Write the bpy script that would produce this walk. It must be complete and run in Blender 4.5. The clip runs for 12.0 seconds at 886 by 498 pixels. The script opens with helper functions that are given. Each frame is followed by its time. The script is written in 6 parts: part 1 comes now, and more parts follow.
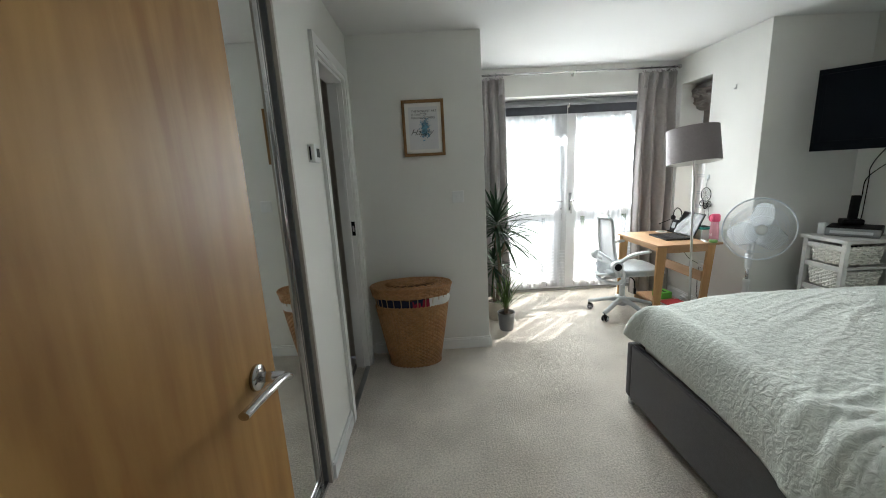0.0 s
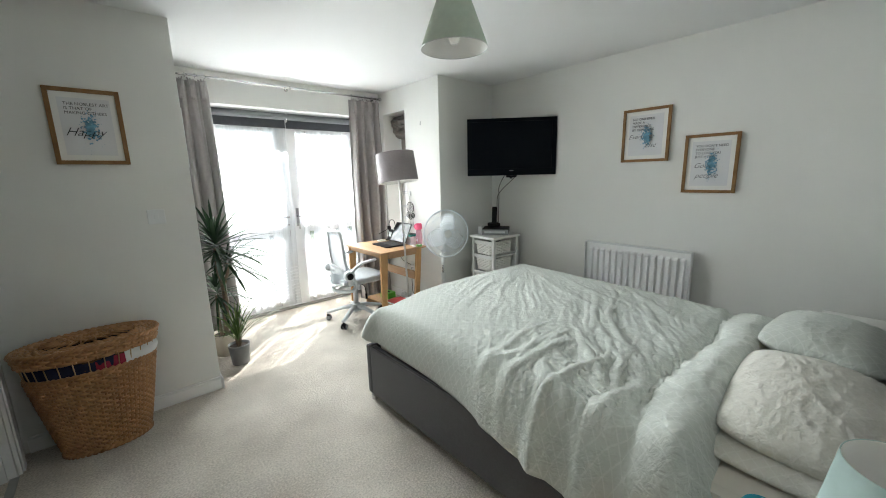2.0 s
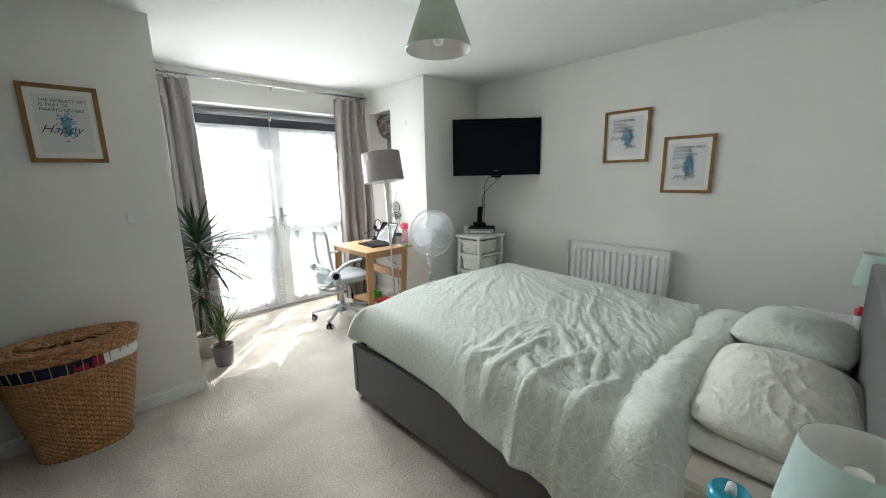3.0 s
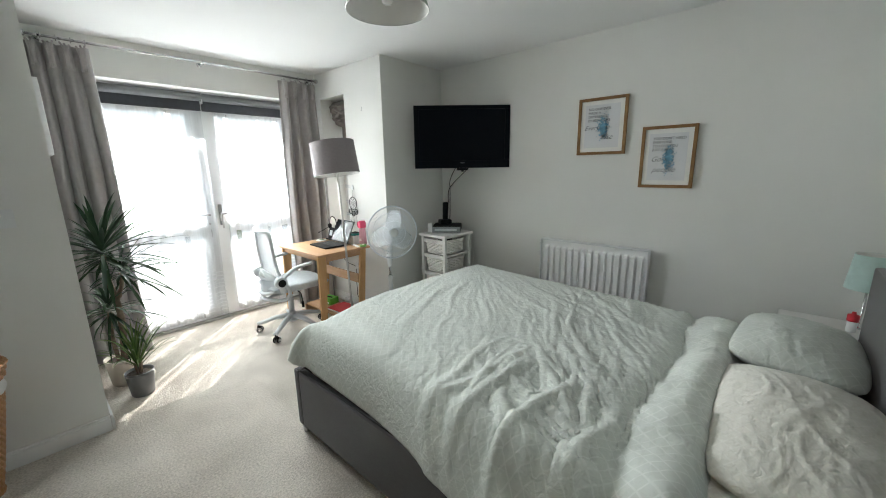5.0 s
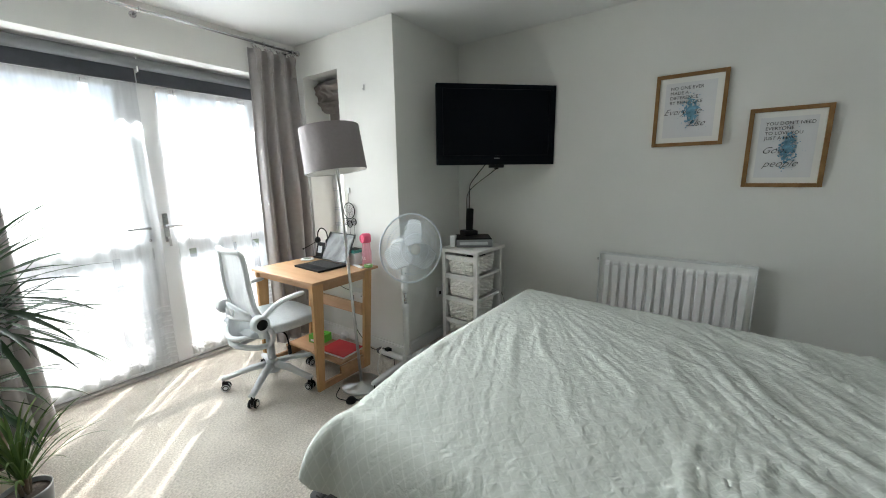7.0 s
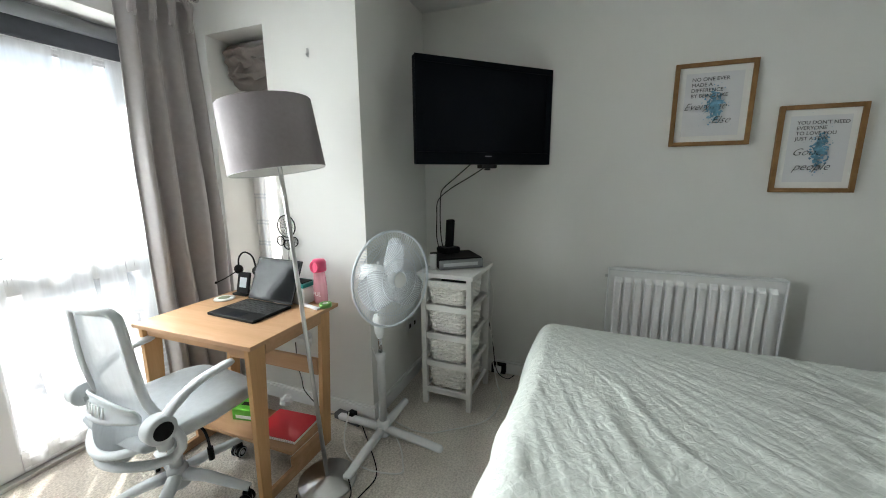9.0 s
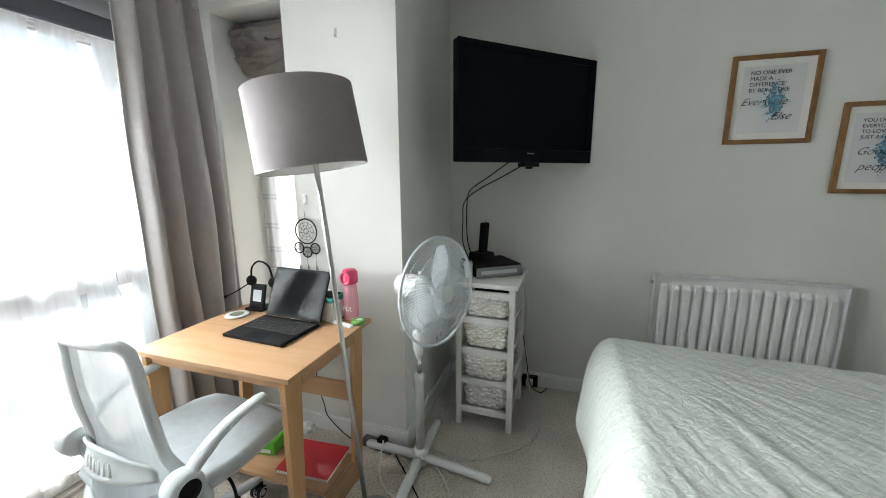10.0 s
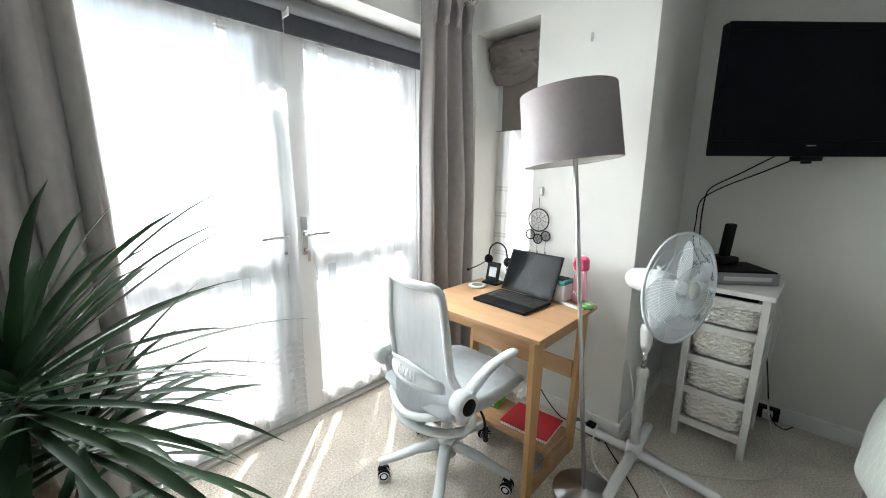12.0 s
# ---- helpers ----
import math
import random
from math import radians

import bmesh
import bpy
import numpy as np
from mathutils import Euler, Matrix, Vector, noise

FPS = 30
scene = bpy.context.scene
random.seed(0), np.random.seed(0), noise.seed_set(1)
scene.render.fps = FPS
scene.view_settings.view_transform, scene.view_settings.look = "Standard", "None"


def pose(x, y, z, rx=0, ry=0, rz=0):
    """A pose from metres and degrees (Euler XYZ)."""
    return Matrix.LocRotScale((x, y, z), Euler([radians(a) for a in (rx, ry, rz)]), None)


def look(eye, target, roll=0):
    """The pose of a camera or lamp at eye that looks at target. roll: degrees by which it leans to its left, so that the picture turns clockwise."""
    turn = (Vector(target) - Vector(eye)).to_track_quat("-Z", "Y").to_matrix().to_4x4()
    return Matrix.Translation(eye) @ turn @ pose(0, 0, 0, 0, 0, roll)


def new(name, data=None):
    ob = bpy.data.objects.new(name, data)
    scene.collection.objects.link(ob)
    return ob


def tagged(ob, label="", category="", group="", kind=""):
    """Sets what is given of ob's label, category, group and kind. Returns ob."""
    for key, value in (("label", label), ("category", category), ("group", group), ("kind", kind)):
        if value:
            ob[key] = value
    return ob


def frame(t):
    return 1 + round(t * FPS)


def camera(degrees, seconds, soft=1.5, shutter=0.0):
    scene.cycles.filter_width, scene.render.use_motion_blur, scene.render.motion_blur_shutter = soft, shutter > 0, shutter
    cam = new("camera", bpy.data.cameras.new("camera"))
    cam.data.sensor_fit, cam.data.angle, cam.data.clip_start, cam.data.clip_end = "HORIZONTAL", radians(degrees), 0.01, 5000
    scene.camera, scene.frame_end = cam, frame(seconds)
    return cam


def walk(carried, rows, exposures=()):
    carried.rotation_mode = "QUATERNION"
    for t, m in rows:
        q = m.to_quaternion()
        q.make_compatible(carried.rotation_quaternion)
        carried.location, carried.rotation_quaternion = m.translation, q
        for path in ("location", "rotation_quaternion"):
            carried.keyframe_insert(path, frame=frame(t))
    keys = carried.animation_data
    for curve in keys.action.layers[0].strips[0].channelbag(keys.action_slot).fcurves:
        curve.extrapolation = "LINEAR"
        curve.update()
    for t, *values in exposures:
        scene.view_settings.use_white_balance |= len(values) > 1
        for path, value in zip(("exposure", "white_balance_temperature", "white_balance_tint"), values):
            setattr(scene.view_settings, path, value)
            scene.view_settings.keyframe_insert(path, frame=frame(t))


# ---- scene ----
cam = camera(99.3, 12.0, soft=1.0)
PATH = [
    (0, (-0.015, 0.111, 1.427), (0.024, 2.07, 1.029), -3.1),
    (0.5, (0.026, 0.17, 1.434), (0.513, 2.069, 1.035), -3.1),
    (1, (0.017, 0.156, 1.426), (0.982, 1.864, 1.036), -2.8),
    (1.5, (-0.019, 0.134, 1.448), (1.203, 1.669, 1.06), -1.8),
    (2, (-0.022, 0.1, 1.446), (1.269, 1.579, 1.063), -1.4),
    (2.5, (-0.039, 0.096, 1.448), (1.283, 1.547, 1.065), -1.3),
    (3, (-0.03, 0.077, 1.443), (1.312, 1.509, 1.059), -1.2),
    (5, (0.252, 0.293, 1.442), (1.705, 1.599, 1.018), -1.0),
    (5.5, (0.309, 0.522, 1.415), (1.786, 1.807, 1.008), -0.8),
    (6, (0.342, 0.74, 1.415), (1.872, 1.963, 1.008), -1.0),
    (6.5, (0.414, 0.977, 1.394), (1.976, 2.16, 0.992), -0.6),
    (6.7, (0.461, 1.075, 1.372), (2.032, 2.249, 0.981), -0.7),
    (8.5, (0.699, 1.771, 1.352), (2.494, 2.561, 0.96), -0.7),
    (9, (0.849, 1.956, 1.368), (2.683, 2.659, 0.99), -0.5),
    (9.5, (0.924, 2.165, 1.369), (2.777, 2.809, 0.982), -0.4),
    (10, (0.942, 2.319, 1.372), (2.811, 2.918, 0.986), -0.3),
    (10.5, (0.906, 2.359, 1.388), (2.774, 2.968, 1.013), -0.0),
    (11, (0.819, 2.387, 1.383), (2.577, 3.256, 0.991), 0.8),
    (11.5, (0.728, 2.411, 1.364), (2.296, 3.587, 0.967), 0.5),
    (12, (0.632, 2.48, 1.346), (2.05, 3.836, 0.957), 0.3),
]
EXPOSURE = [(0.0, 1.06), (0.6, 1.16), (1.5, 1.41), (5.0, 1.18), (6.5, 0.98), (9.5, 1.01), (12.0, 1.08)]
walk(cam, [(t, look(eye, target, roll)) for t, eye, target, roll in PATH], EXPOSURE)

# ---- world and sun ----
SUN_AZ, SUN_EL = radians(44.3), radians(46)
world = bpy.data.worlds.new("sky")
scene.world = world
world.use_nodes = True
sky = world.node_tree.nodes.new("ShaderNodeTexSky")
sky.sky_type, sky.sun_disc = "NISHITA", False
sky.sun_elevation, sky.sun_rotation = SUN_EL, SUN_AZ
world.node_tree.links.new(sky.outputs[0], world.node_tree.nodes["Background"].inputs[0])
world.node_tree.nodes["Background"].inputs[1].default_value = 0.15
sun_dir = Vector((math.sin(SUN_AZ) * math.cos(SUN_EL), math.cos(SUN_AZ) * math.cos(SUN_EL), math.sin(SUN_EL)))
sun = new("sun", bpy.data.lights.new("sun", "SUN"))
sun.data.energy, sun.data.angle, sun.data.color = 5.0, radians(0.55), (1.0, 0.96, 0.90)
sun.matrix_world = look(Vector((1.5, 4.3, 1.0)) + sun_dir * 20, (1.5, 4.3, 1.0))

# area lamp added behind the french doors' upper panes to boost the sky's light
glow = new("door_sky_fill", bpy.data.lights.new("door_sky_fill", "AREA"))
glow.data.shape, glow.data.size, glow.data.size_y = "RECTANGLE", 1.56, 0.99
glow.data.energy, glow.data.spread, glow.data.color = 34.0, radians(106), (0.93, 0.99, 1.0)
glow.matrix_world = look((1.476, 4.412, 1.453), (1.476, 0.0, -0.15))


# ---- materials ----
def mat(name, colour, rough=0.6, metal=0.0, vary=0.06, scale=6.0, bump=0.0, bump_scale=60.0, sheen=0.0, spec=0.5, coat=0.0):
    """A procedural surface: two scales of colour variation and a fine relief."""
    m = bpy.data.materials.new(name)
    m.use_nodes = True
    nt = m.node_tree
    b = nt.nodes["Principled BSDF"]
    b.inputs["Roughness"].default_value, b.inputs["Metallic"].default_value = rough, metal
    b.inputs["Sheen Weight"].default_value, b.inputs["Specular IOR Level"].default_value = sheen, spec
    b.inputs["Coat Weight"].default_value = coat
    co = nt.nodes.new("ShaderNodeTexCoord")
    mix = nt.nodes.new("ShaderNodeMix")
    mix.data_type, mix.blend_type = "RGBA", "MULTIPLY"
    mix.inputs[0].default_value = 1.0
    mix.inputs[6].default_value = (*colour, 1)
    n1 = nt.nodes.new("ShaderNodeTexNoise")
    n1.inputs["Scale"].default_value, n1.inputs["Detail"].default_value = scale, 6
    nt.links.new(co.outputs["Object"], n1.inputs["Vector"])
    ramp = nt.nodes.new("ShaderNodeMapRange")
    ramp.inputs["From Min"].default_value, ramp.inputs["From Max"].default_value = 0.3, 0.7
    ramp.inputs["To Min"].default_value, ramp.inputs["To Max"].default_value = 1 - vary, 1 + vary
    nt.links.new(n1.outputs["Fac"], ramp.inputs["Value"])
    nt.links.new(ramp.outputs[0], mix.inputs[7])
    nt.links.new(mix.outputs[2], b.inputs["Base Color"])
    if bump:
        n2 = nt.nodes.new("ShaderNodeTexNoise")
        n2.inputs["Scale"].default_value, n2.inputs["Detail"].default_value = bump_scale, 4
        nt.links.new(co.outputs["Object"], n2.inputs["Vector"])
        bp = nt.nodes.new("ShaderNodeBump")
        bp.inputs["Strength"].default_value, bp.inputs["Distance"].default_value = bump, 0.004
        nt.links.new(n2.outputs["Fac"], bp.inputs["Height"])
        nt.links.new(bp.outputs[0], b.inputs["Normal"])
    return m


def nodes_of(m):
    return m.node_tree, m.node_tree.nodes["Principled BSDF"]


def wood(name, light, dark, rough=0.4, stretch=(14, 14, 1.2), grain=1.0, figure=0.9, span=(0.45, 0.9)):
    m = mat(name, light, rough, spec=0.25)
    nt, b = nodes_of(m)
    co, mp = nt.nodes.new("ShaderNodeTexCoord"), nt.nodes.new("ShaderNodeMapping")
    mp.inputs["Scale"].default_value = stretch
    nt.links.new(co.outputs["Object"], mp.inputs[0])
    n = nt.nodes.new("ShaderNodeTexNoise")
    n.inputs["Scale"].default_value, n.inputs["Detail"].default_value, n.inputs["Distortion"].default_value = 1.4 * grain, 8, figure
    nt.links.new(mp.outputs[0], n.inputs["Vector"])
    f = nt.nodes.new("ShaderNodeTexNoise")
    f.inputs["Scale"].default_value, f.inputs["Detail"].default_value = 14 * grain, 4
    nt.links.new(mp.outputs[0], f.inputs["Vector"])
    add = nt.nodes.new("ShaderNodeMath")
    add.operation = "MULTIPLY_ADD"
    add.inputs[1].default_value = 0.35
    nt.links.new(f.outputs["Fac"], add.inputs[0])
    nt.links.new(n.outputs["Fac"], add.inputs[2])
    cr = nt.nodes.new("ShaderNodeValToRGB")
    cr.color_ramp.elements[0].position, cr.color_ramp.elements[0].color = span[0], (*light, 1)
    cr.color_ramp.elements[1].position, cr.color_ramp.elements[1].color = span[1], (*dark, 1)
    nt.links.new(add.outputs[0], cr.inputs[0])
    nt.links.new(cr.outputs[0], b.inputs["Base Color"])
    return m


def carpet_material():
    m = mat("carpet", (0.60, 0.54, 0.47), 0.95, sheen=0.3, spec=0.1)
    nt, b = nodes_of(m)
    co = nt.nodes.new("ShaderNodeTexCoord")
    big, fine, tuft = (nt.nodes.new("ShaderNodeTexNoise") for _ in range(3))
    for n, s, d in ((big, 2.2, 5), (fine, 105, 3), (tuft, 240, 2)):
        n.inputs["Scale"].default_value, n.inputs["Detail"].default_value = s, d
        nt.links.new(co.outputs["Object"], n.inputs["Vector"])
    cr = nt.nodes.new("ShaderNodeValToRGB")
    cr.color_ramp.elements[0].position, cr.color_ramp.elements[0].color = 0.39, (0.56, 0.497, 0.425, 1)
    cr.color_ramp.elements[1].position, cr.color_ramp.elements[1].color = 0.61, (0.92, 0.85, 0.755, 1)
    s1 = nt.nodes.new("ShaderNodeMath")
    s1.operation = "MULTIPLY_ADD"
    s1.inputs[1].default_value = 0.55
    s2 = nt.nodes.new("ShaderNodeMath")
    s2.operation = "MULTIPLY"
    s2.inputs[1].default_value = 0.45
    nt.links.new(big.outputs["Fac"], s2.inputs[0])
    nt.links.new(fine.outputs["Fac"], s1.inputs[0])
    nt.links.new(s2.outputs[0], s1.inputs[2])
    nt.links.new(s1.outputs[0], cr.inputs[0])
    nt.links.new(cr.outputs[0], b.inputs["Base Color"])
    add = nt.nodes.new("ShaderNodeMath")
    nt.links.new(fine.outputs["Fac"], add.inputs[0])
    nt.links.new(tuft.outputs["Fac"], add.inputs[1])
    bp = nt.nodes.new("ShaderNodeBump")
    bp.inputs["Strength"].default_value, bp.inputs["Distance"].default_value = 1.0, 0.012
    nt.links.new(add.outputs[0], bp.inputs["Height"])
    nt.links.new(bp.outputs[0], b.inputs["Normal"])
    return m


def lattice_material(name, base, line, size=0.055, mute=0.5):
    """Cotton with a woven lattice of diamonds, and a fine weave."""
    m = mat(name, base, 0.9, sheen=0.2, spec=0.15)
    nt, b = nodes_of(m)
    co, mp = nt.nodes.new("ShaderNodeTexCoord"), nt.nodes.new("ShaderNodeMapping")
    mp.inputs["Rotation"].default_value = (0, 0, radians(45))
    nt.links.new(co.outputs["UV"], mp.inputs[0])
    br = nt.nodes.new("ShaderNodeTexBrick")
    br.offset, br.squash = 0.0, 1.0
    for key, v in (("Scale", 1.0), ("Brick Width", size), ("Row Height", size), ("Mortar Size", size * 0.10), ("Mortar Smooth", 0.7)):
        br.inputs[key].default_value = v
    nt.links.new(mp.outputs[0], br.inputs[0])
    ns = nt.nodes.new("ShaderNodeTexNoise")
    ns.inputs["Scale"].default_value, ns.inputs["Detail"].default_value = 38, 5
    nt.links.new(co.outputs["Object"], ns.inputs["Vector"])
    mul = nt.nodes.new("ShaderNodeMath")
    mul.operation = "MULTIPLY"
    nt.links.new(br.outputs["Fac"], mul.inputs[0])
    nt.links.new(ns.outputs["Fac"], mul.inputs[1])
    mx = nt.nodes.new("ShaderNodeMix")
    mx.data_type = "RGBA"
    mx.inputs[6].default_value, mx.inputs[7].default_value = (*base, 1), (*line, 1)
    sc = nt.nodes.new("ShaderNodeMath")
    sc.operation = "MULTIPLY"
    sc.inputs[1].default_value = mute * 2
    nt.links.new(mul.outputs[0], sc.inputs[0])
    nt.links.new(sc.outputs[0], mx.inputs[0])
    nt.links.new(mx.outputs[2], b.inputs["Base Color"])
    cr = nt.nodes.new("ShaderNodeTexNoise")
    cr.inputs["Scale"].default_value, cr.inputs["Detail"].default_value, cr.inputs["Distortion"].default_value = 34, 6, 1.4
    nt.links.new(co.outputs["Object"], cr.inputs["Vector"])
    bp = nt.nodes.new("ShaderNodeBump")
    bp.inputs["Strength"].default_value, bp.inputs["Distance"].default_value = 0.45, 0.012
    nt.links.new(cr.outputs["Fac"], bp.inputs["Height"])
    nt.links.new(bp.outputs[0], b.inputs["Normal"])
    return m


def glass_material(name, tint=(1, 1, 1), rough=0.0):
    m = bpy.data.materials.new(name)
    m.use_nodes = True
    b = m.node_tree.nodes["Principled BSDF"]
    b.inputs["Base Color"].default_value = (*tint, 1)
    b.inputs["Transmission Weight"].default_value, b.inputs["Roughness"].default_value, b.inputs["IOR"].default_value = 1.0, rough, 1.45
    return m


def sheer_material(name, colour, see):
    """Thin cloth: part open weave, part cloth that light passes."""
    m = bpy.data.materials.new(name)
    m.use_nodes = True
    nt = m.node_tree
    nt.nodes.remove(nt.nodes["Principled BSDF"])
    out = nt.nodes["Material Output"]
    tr, tl, df = nt.nodes.new("ShaderNodeBsdfTransparent"), nt.nodes.new("ShaderNodeBsdfTranslucent"), nt.nodes.new("ShaderNodeBsdfDiffuse")
    tl.inputs[0].default_value = df.inputs[0].default_value = (*colour, 1)
    a, c = nt.nodes.new("ShaderNodeMixShader"), nt.nodes.new("ShaderNodeMixShader")
    a.inputs[0].default_value = 0.3
    nt.links.new(tl.outputs[0], a.inputs[1])
    nt.links.new(df.outputs[0], a.inputs[2])
    co, n = nt.nodes.new("ShaderNodeTexCoord"), nt.nodes.new("ShaderNodeTexNoise")
    mp = nt.nodes.new("ShaderNodeMapping")
    mp.inputs["Scale"].default_value = (14, 14, 0.7)
    nt.links.new(co.outputs["Object"], mp.inputs[0])
    nt.links.new(mp.outputs[0], n.inputs["Vector"])
    rg = nt.nodes.new("ShaderNodeMapRange")
    rg.inputs["To Min"].default_value, rg.inputs["To Max"].default_value = 1 - see - 0.10, 1 - see + 0.10
    nt.links.new(n.outputs["Fac"], rg.inputs["Value"])
    nt.links.new(rg.outputs[0], c.inputs[0])
    nt.links.new(tr.outputs[0], c.inputs[1])
    nt.links.new(a.outputs[0], c.inputs[2])
    nt.links.new(c.outputs[0], out.inputs[0])
    return m


def leaf_material(name, a, b2, edge=None):
    m = mat(name, a, 0.5, spec=0.16)
    nt, b = nodes_of(m)
    g = nt.nodes.new("ShaderNodeNewGeometry")
    mx = nt.nodes.new("ShaderNodeMix")
    mx.data_type = "RGBA"
    mx.inputs[6].default_value, mx.inputs[7].default_value = (*a, 1), (*b2, 1)
    nt.links.new(g.outputs["Random Per Island"], mx.inputs[0])
    nt.links.new(mx.outputs[2], b.inputs["Base Color"])
    return m


PAINT = mat("wall_paint", (0.748, 0.746, 0.716), 0.85, vary=0.02, scale=1.5, bump=0.12, bump_scale=220, spec=0.3)
CEIL = mat("ceiling_paint", (0.775, 0.775, 0.768), 0.9, vary=0.015, scale=1.2, bump=0.1, bump_scale=200, spec=0.2)
GREIGE = mat("greige_paint", (0.60, 0.555, 0.48), 0.8, vary=0.03, scale=2, bump=0.1, bump_scale=200)
GLOSS = mat("white_gloss_paint", (0.84, 0.84, 0.83), 0.35, vary=0.02, scale=5, bump=0.05, bump_scale=90)
UPVC = mat("white_plastic_frame", (0.82, 0.83, 0.84), 0.3, vary=0.015, scale=4)
CARPET = carpet_material()
TILE = mat("floor_tile", (0.55, 0.52, 0.47), 0.3, vary=0.05, scale=5)
MAPLE = wood("maple_veneer", (0.37, 0.205, 0.060), (0.235, 0.112, 0.027), 0.5, (2.6, 2.6, 0.40), 0.9, 3.0, (0.54, 0.86))
BEECH = wood("beech", (0.47, 0.282, 0.165), (0.385, 0.225, 0.11), 0.4, (22, 1.6, 22), 0.7)
OAKFRAME = wood("oak_frame", (0.30, 0.165, 0.065), (0.20, 0.105, 0.04), 0.5, (9, 9, 9), 1.0)
CHROME = mat("chrome", (0.62, 0.62, 0.63), 0.16, 1.0, vary=0.03)
STEEL = mat("brushed_steel", (0.52, 0.52, 0.51), 0.3, 1.0, vary=0.05, scale=20)
MIRROR = mat("mirror_silver", (0.86, 0.88, 0.87), 0.01, 1.0, vary=0.0)
GLASS = glass_material("window_glass", (0.97, 0.99, 0.98))
NET = sheer_material("net_curtain", (0.83, 0.845, 0.86), 0.26)
NICHENET = sheer_material("close_net", (0.80, 0.79, 0.77), 0.02)
STRIPENET = sheer_material("woven_net_stripe", (0.80, 0.815, 0.83), 0.10)
GAPVEIL = sheer_material("gap_veil", (0.80, 0.815, 0.83), 0.74)
CURTAIN = mat("taupe_curtain", (0.33, 0.308, 0.302), 0.85, vary=0.05, scale=30, bump=0.15, bump_scale=300, sheen=0.3)
BLINDCLOTH = mat("taupe_blind_cloth", (0.20, 0.175, 0.16), 0.9, vary=0.06, scale=20, bump=0.2, bump_scale=260, sheen=0.2)
ANTHRACITE = mat("anthracite_cloth", (0.06, 0.065, 0.078), 0.7, vary=0.08, scale=30)
CASSETTE = mat("grey_cassette", (0.16, 0.165, 0.175), 0.4, vary=0.05, scale=10)
BEDGREY = mat("grey_upholstery", (0.066, 0.062, 0.066), 0.85, vary=0.1, scale=60, bump=0.3, bump_scale=420, sheen=0.3)
DUVET = lattice_material("sage_lattice_cotton", (0.61, 0.645, 0.60), (0.73, 0.76, 0.72), 0.036, 0.60)
SHEET = mat("cream_sheet", (0.70, 0.66, 0.585), 0.9, vary=0.04, scale=7, bump=0.3, bump_scale=25, sheen=0.2)
PILLOW = lattice_material("cream_pillow_cotton", (0.76, 0.745, 0.675), (0.83, 0.82, 0.76), 0.03, 0.55)
WICKER = mat("honey_wicker", (0.42, 0.212, 0.088), 0.45, vary=0.16, scale=28, bump=0.2, bump_scale=150)
WHITEWICK = mat("white_wicker", (0.84, 0.82, 0.775), 0.6, vary=0.06, scale=40, bump=0.2, bump_scale=200)
WHITEWOOD = mat("white_painted_wood", (0.76, 0.755, 0.73), 0.45, vary=0.03, scale=8, bump=0.05)
BLACKP = mat("black_plastic", (0.007, 0.007, 0.0078), 0.5, vary=0.1, scale=20, spec=0.14)
SCREEN = mat("dark_screen", (0.006, 0.008, 0.011), 0.3, vary=0.0, spec=0.03)
GLOSSCREEN = mat("glossy_laptop_screen", (0.006, 0.007, 0.008), 0.07, vary=0.0, spec=0.13)
RADWHITE = mat("white_radiator_enamel", (0.87, 0.87, 0.86), 0.4, vary=0.01)
WHITEP = mat("white_plastic", (0.74, 0.75, 0.75), 0.4, vary=0.02)
GREYP = mat("pale_grey_plastic", (0.56, 0.585, 0.60), 0.45, vary=0.03)
CHAIRCLOTH = mat("pale_grey_cloth", (0.42, 0.45, 0.47), 0.9, vary=0.06, scale=40, bump=0.25, bump_scale=500, sheen=0.3)
SHADECLOTH = mat("mauve_grey_shade", (0.255, 0.225, 0.233), 0.85, vary=0.04, scale=60, bump=0.15, bump_scale=500)
SHADEIN = mat("white_shade_lining", (0.78, 0.77, 0.74), 0.8, vary=0.02)
SAGE = mat("sage_shade", (0.42, 0.485, 0.40), 0.75, vary=0.04, scale=30)
TEAL = mat("pale_teal_shade", (0.40, 0.525, 0.495), 0.75, vary=0.04, scale=30)
POTGREY = mat("grey_glazed_pot", (0.135, 0.14, 0.145), 0.35, vary=0.08, scale=8)
POTCREAM = mat("cream_pot", (0.55, 0.50, 0.42), 0.55, vary=0.08, scale=8)
SOIL = mat("soil", (0.035, 0.025, 0.018), 0.95, vary=0.4, scale=60, bump=0.8, bump_scale=90)
LEAF = leaf_material("dracaena_leaf", (0.014, 0.038, 0.019), (0.036, 0.076, 0.032))
GRASSLEAF = leaf_material("ribbon_leaf", (0.05, 0.10, 0.025), (0.13, 0.20, 0.06))
BARK = mat("cane_bark", (0.17, 0.125, 0.085), 0.85, vary=0.25, scale=40, bump=0.6, bump_scale=90)
PAPER = mat("print_paper", (0.80, 0.79, 0.76), 0.8, vary=0.01)
MOUNT = mat("print_sheet", (0.70, 0.70, 0.71), 0.8, vary=0.02)
INK = mat("black_ink", (0.02, 0.02, 0.025), 0.8, vary=0.0)
WASH = mat("blue_wash", (0.15, 0.33, 0.46), 0.8, vary=0.45, scale=50)
RED = mat("red_card", (0.50, 0.015, 0.025), 0.45, vary=0.04)
GREEN = mat("green_plastic", (0.10, 0.42, 0.03), 0.4, vary=0.1)
TEALP = mat("teal_plastic", (0.01, 0.22, 0.19), 0.4, vary=0.05)
PINK = mat("pink_plastic", (0.80, 0.09, 0.20), 0.3, vary=0.05)
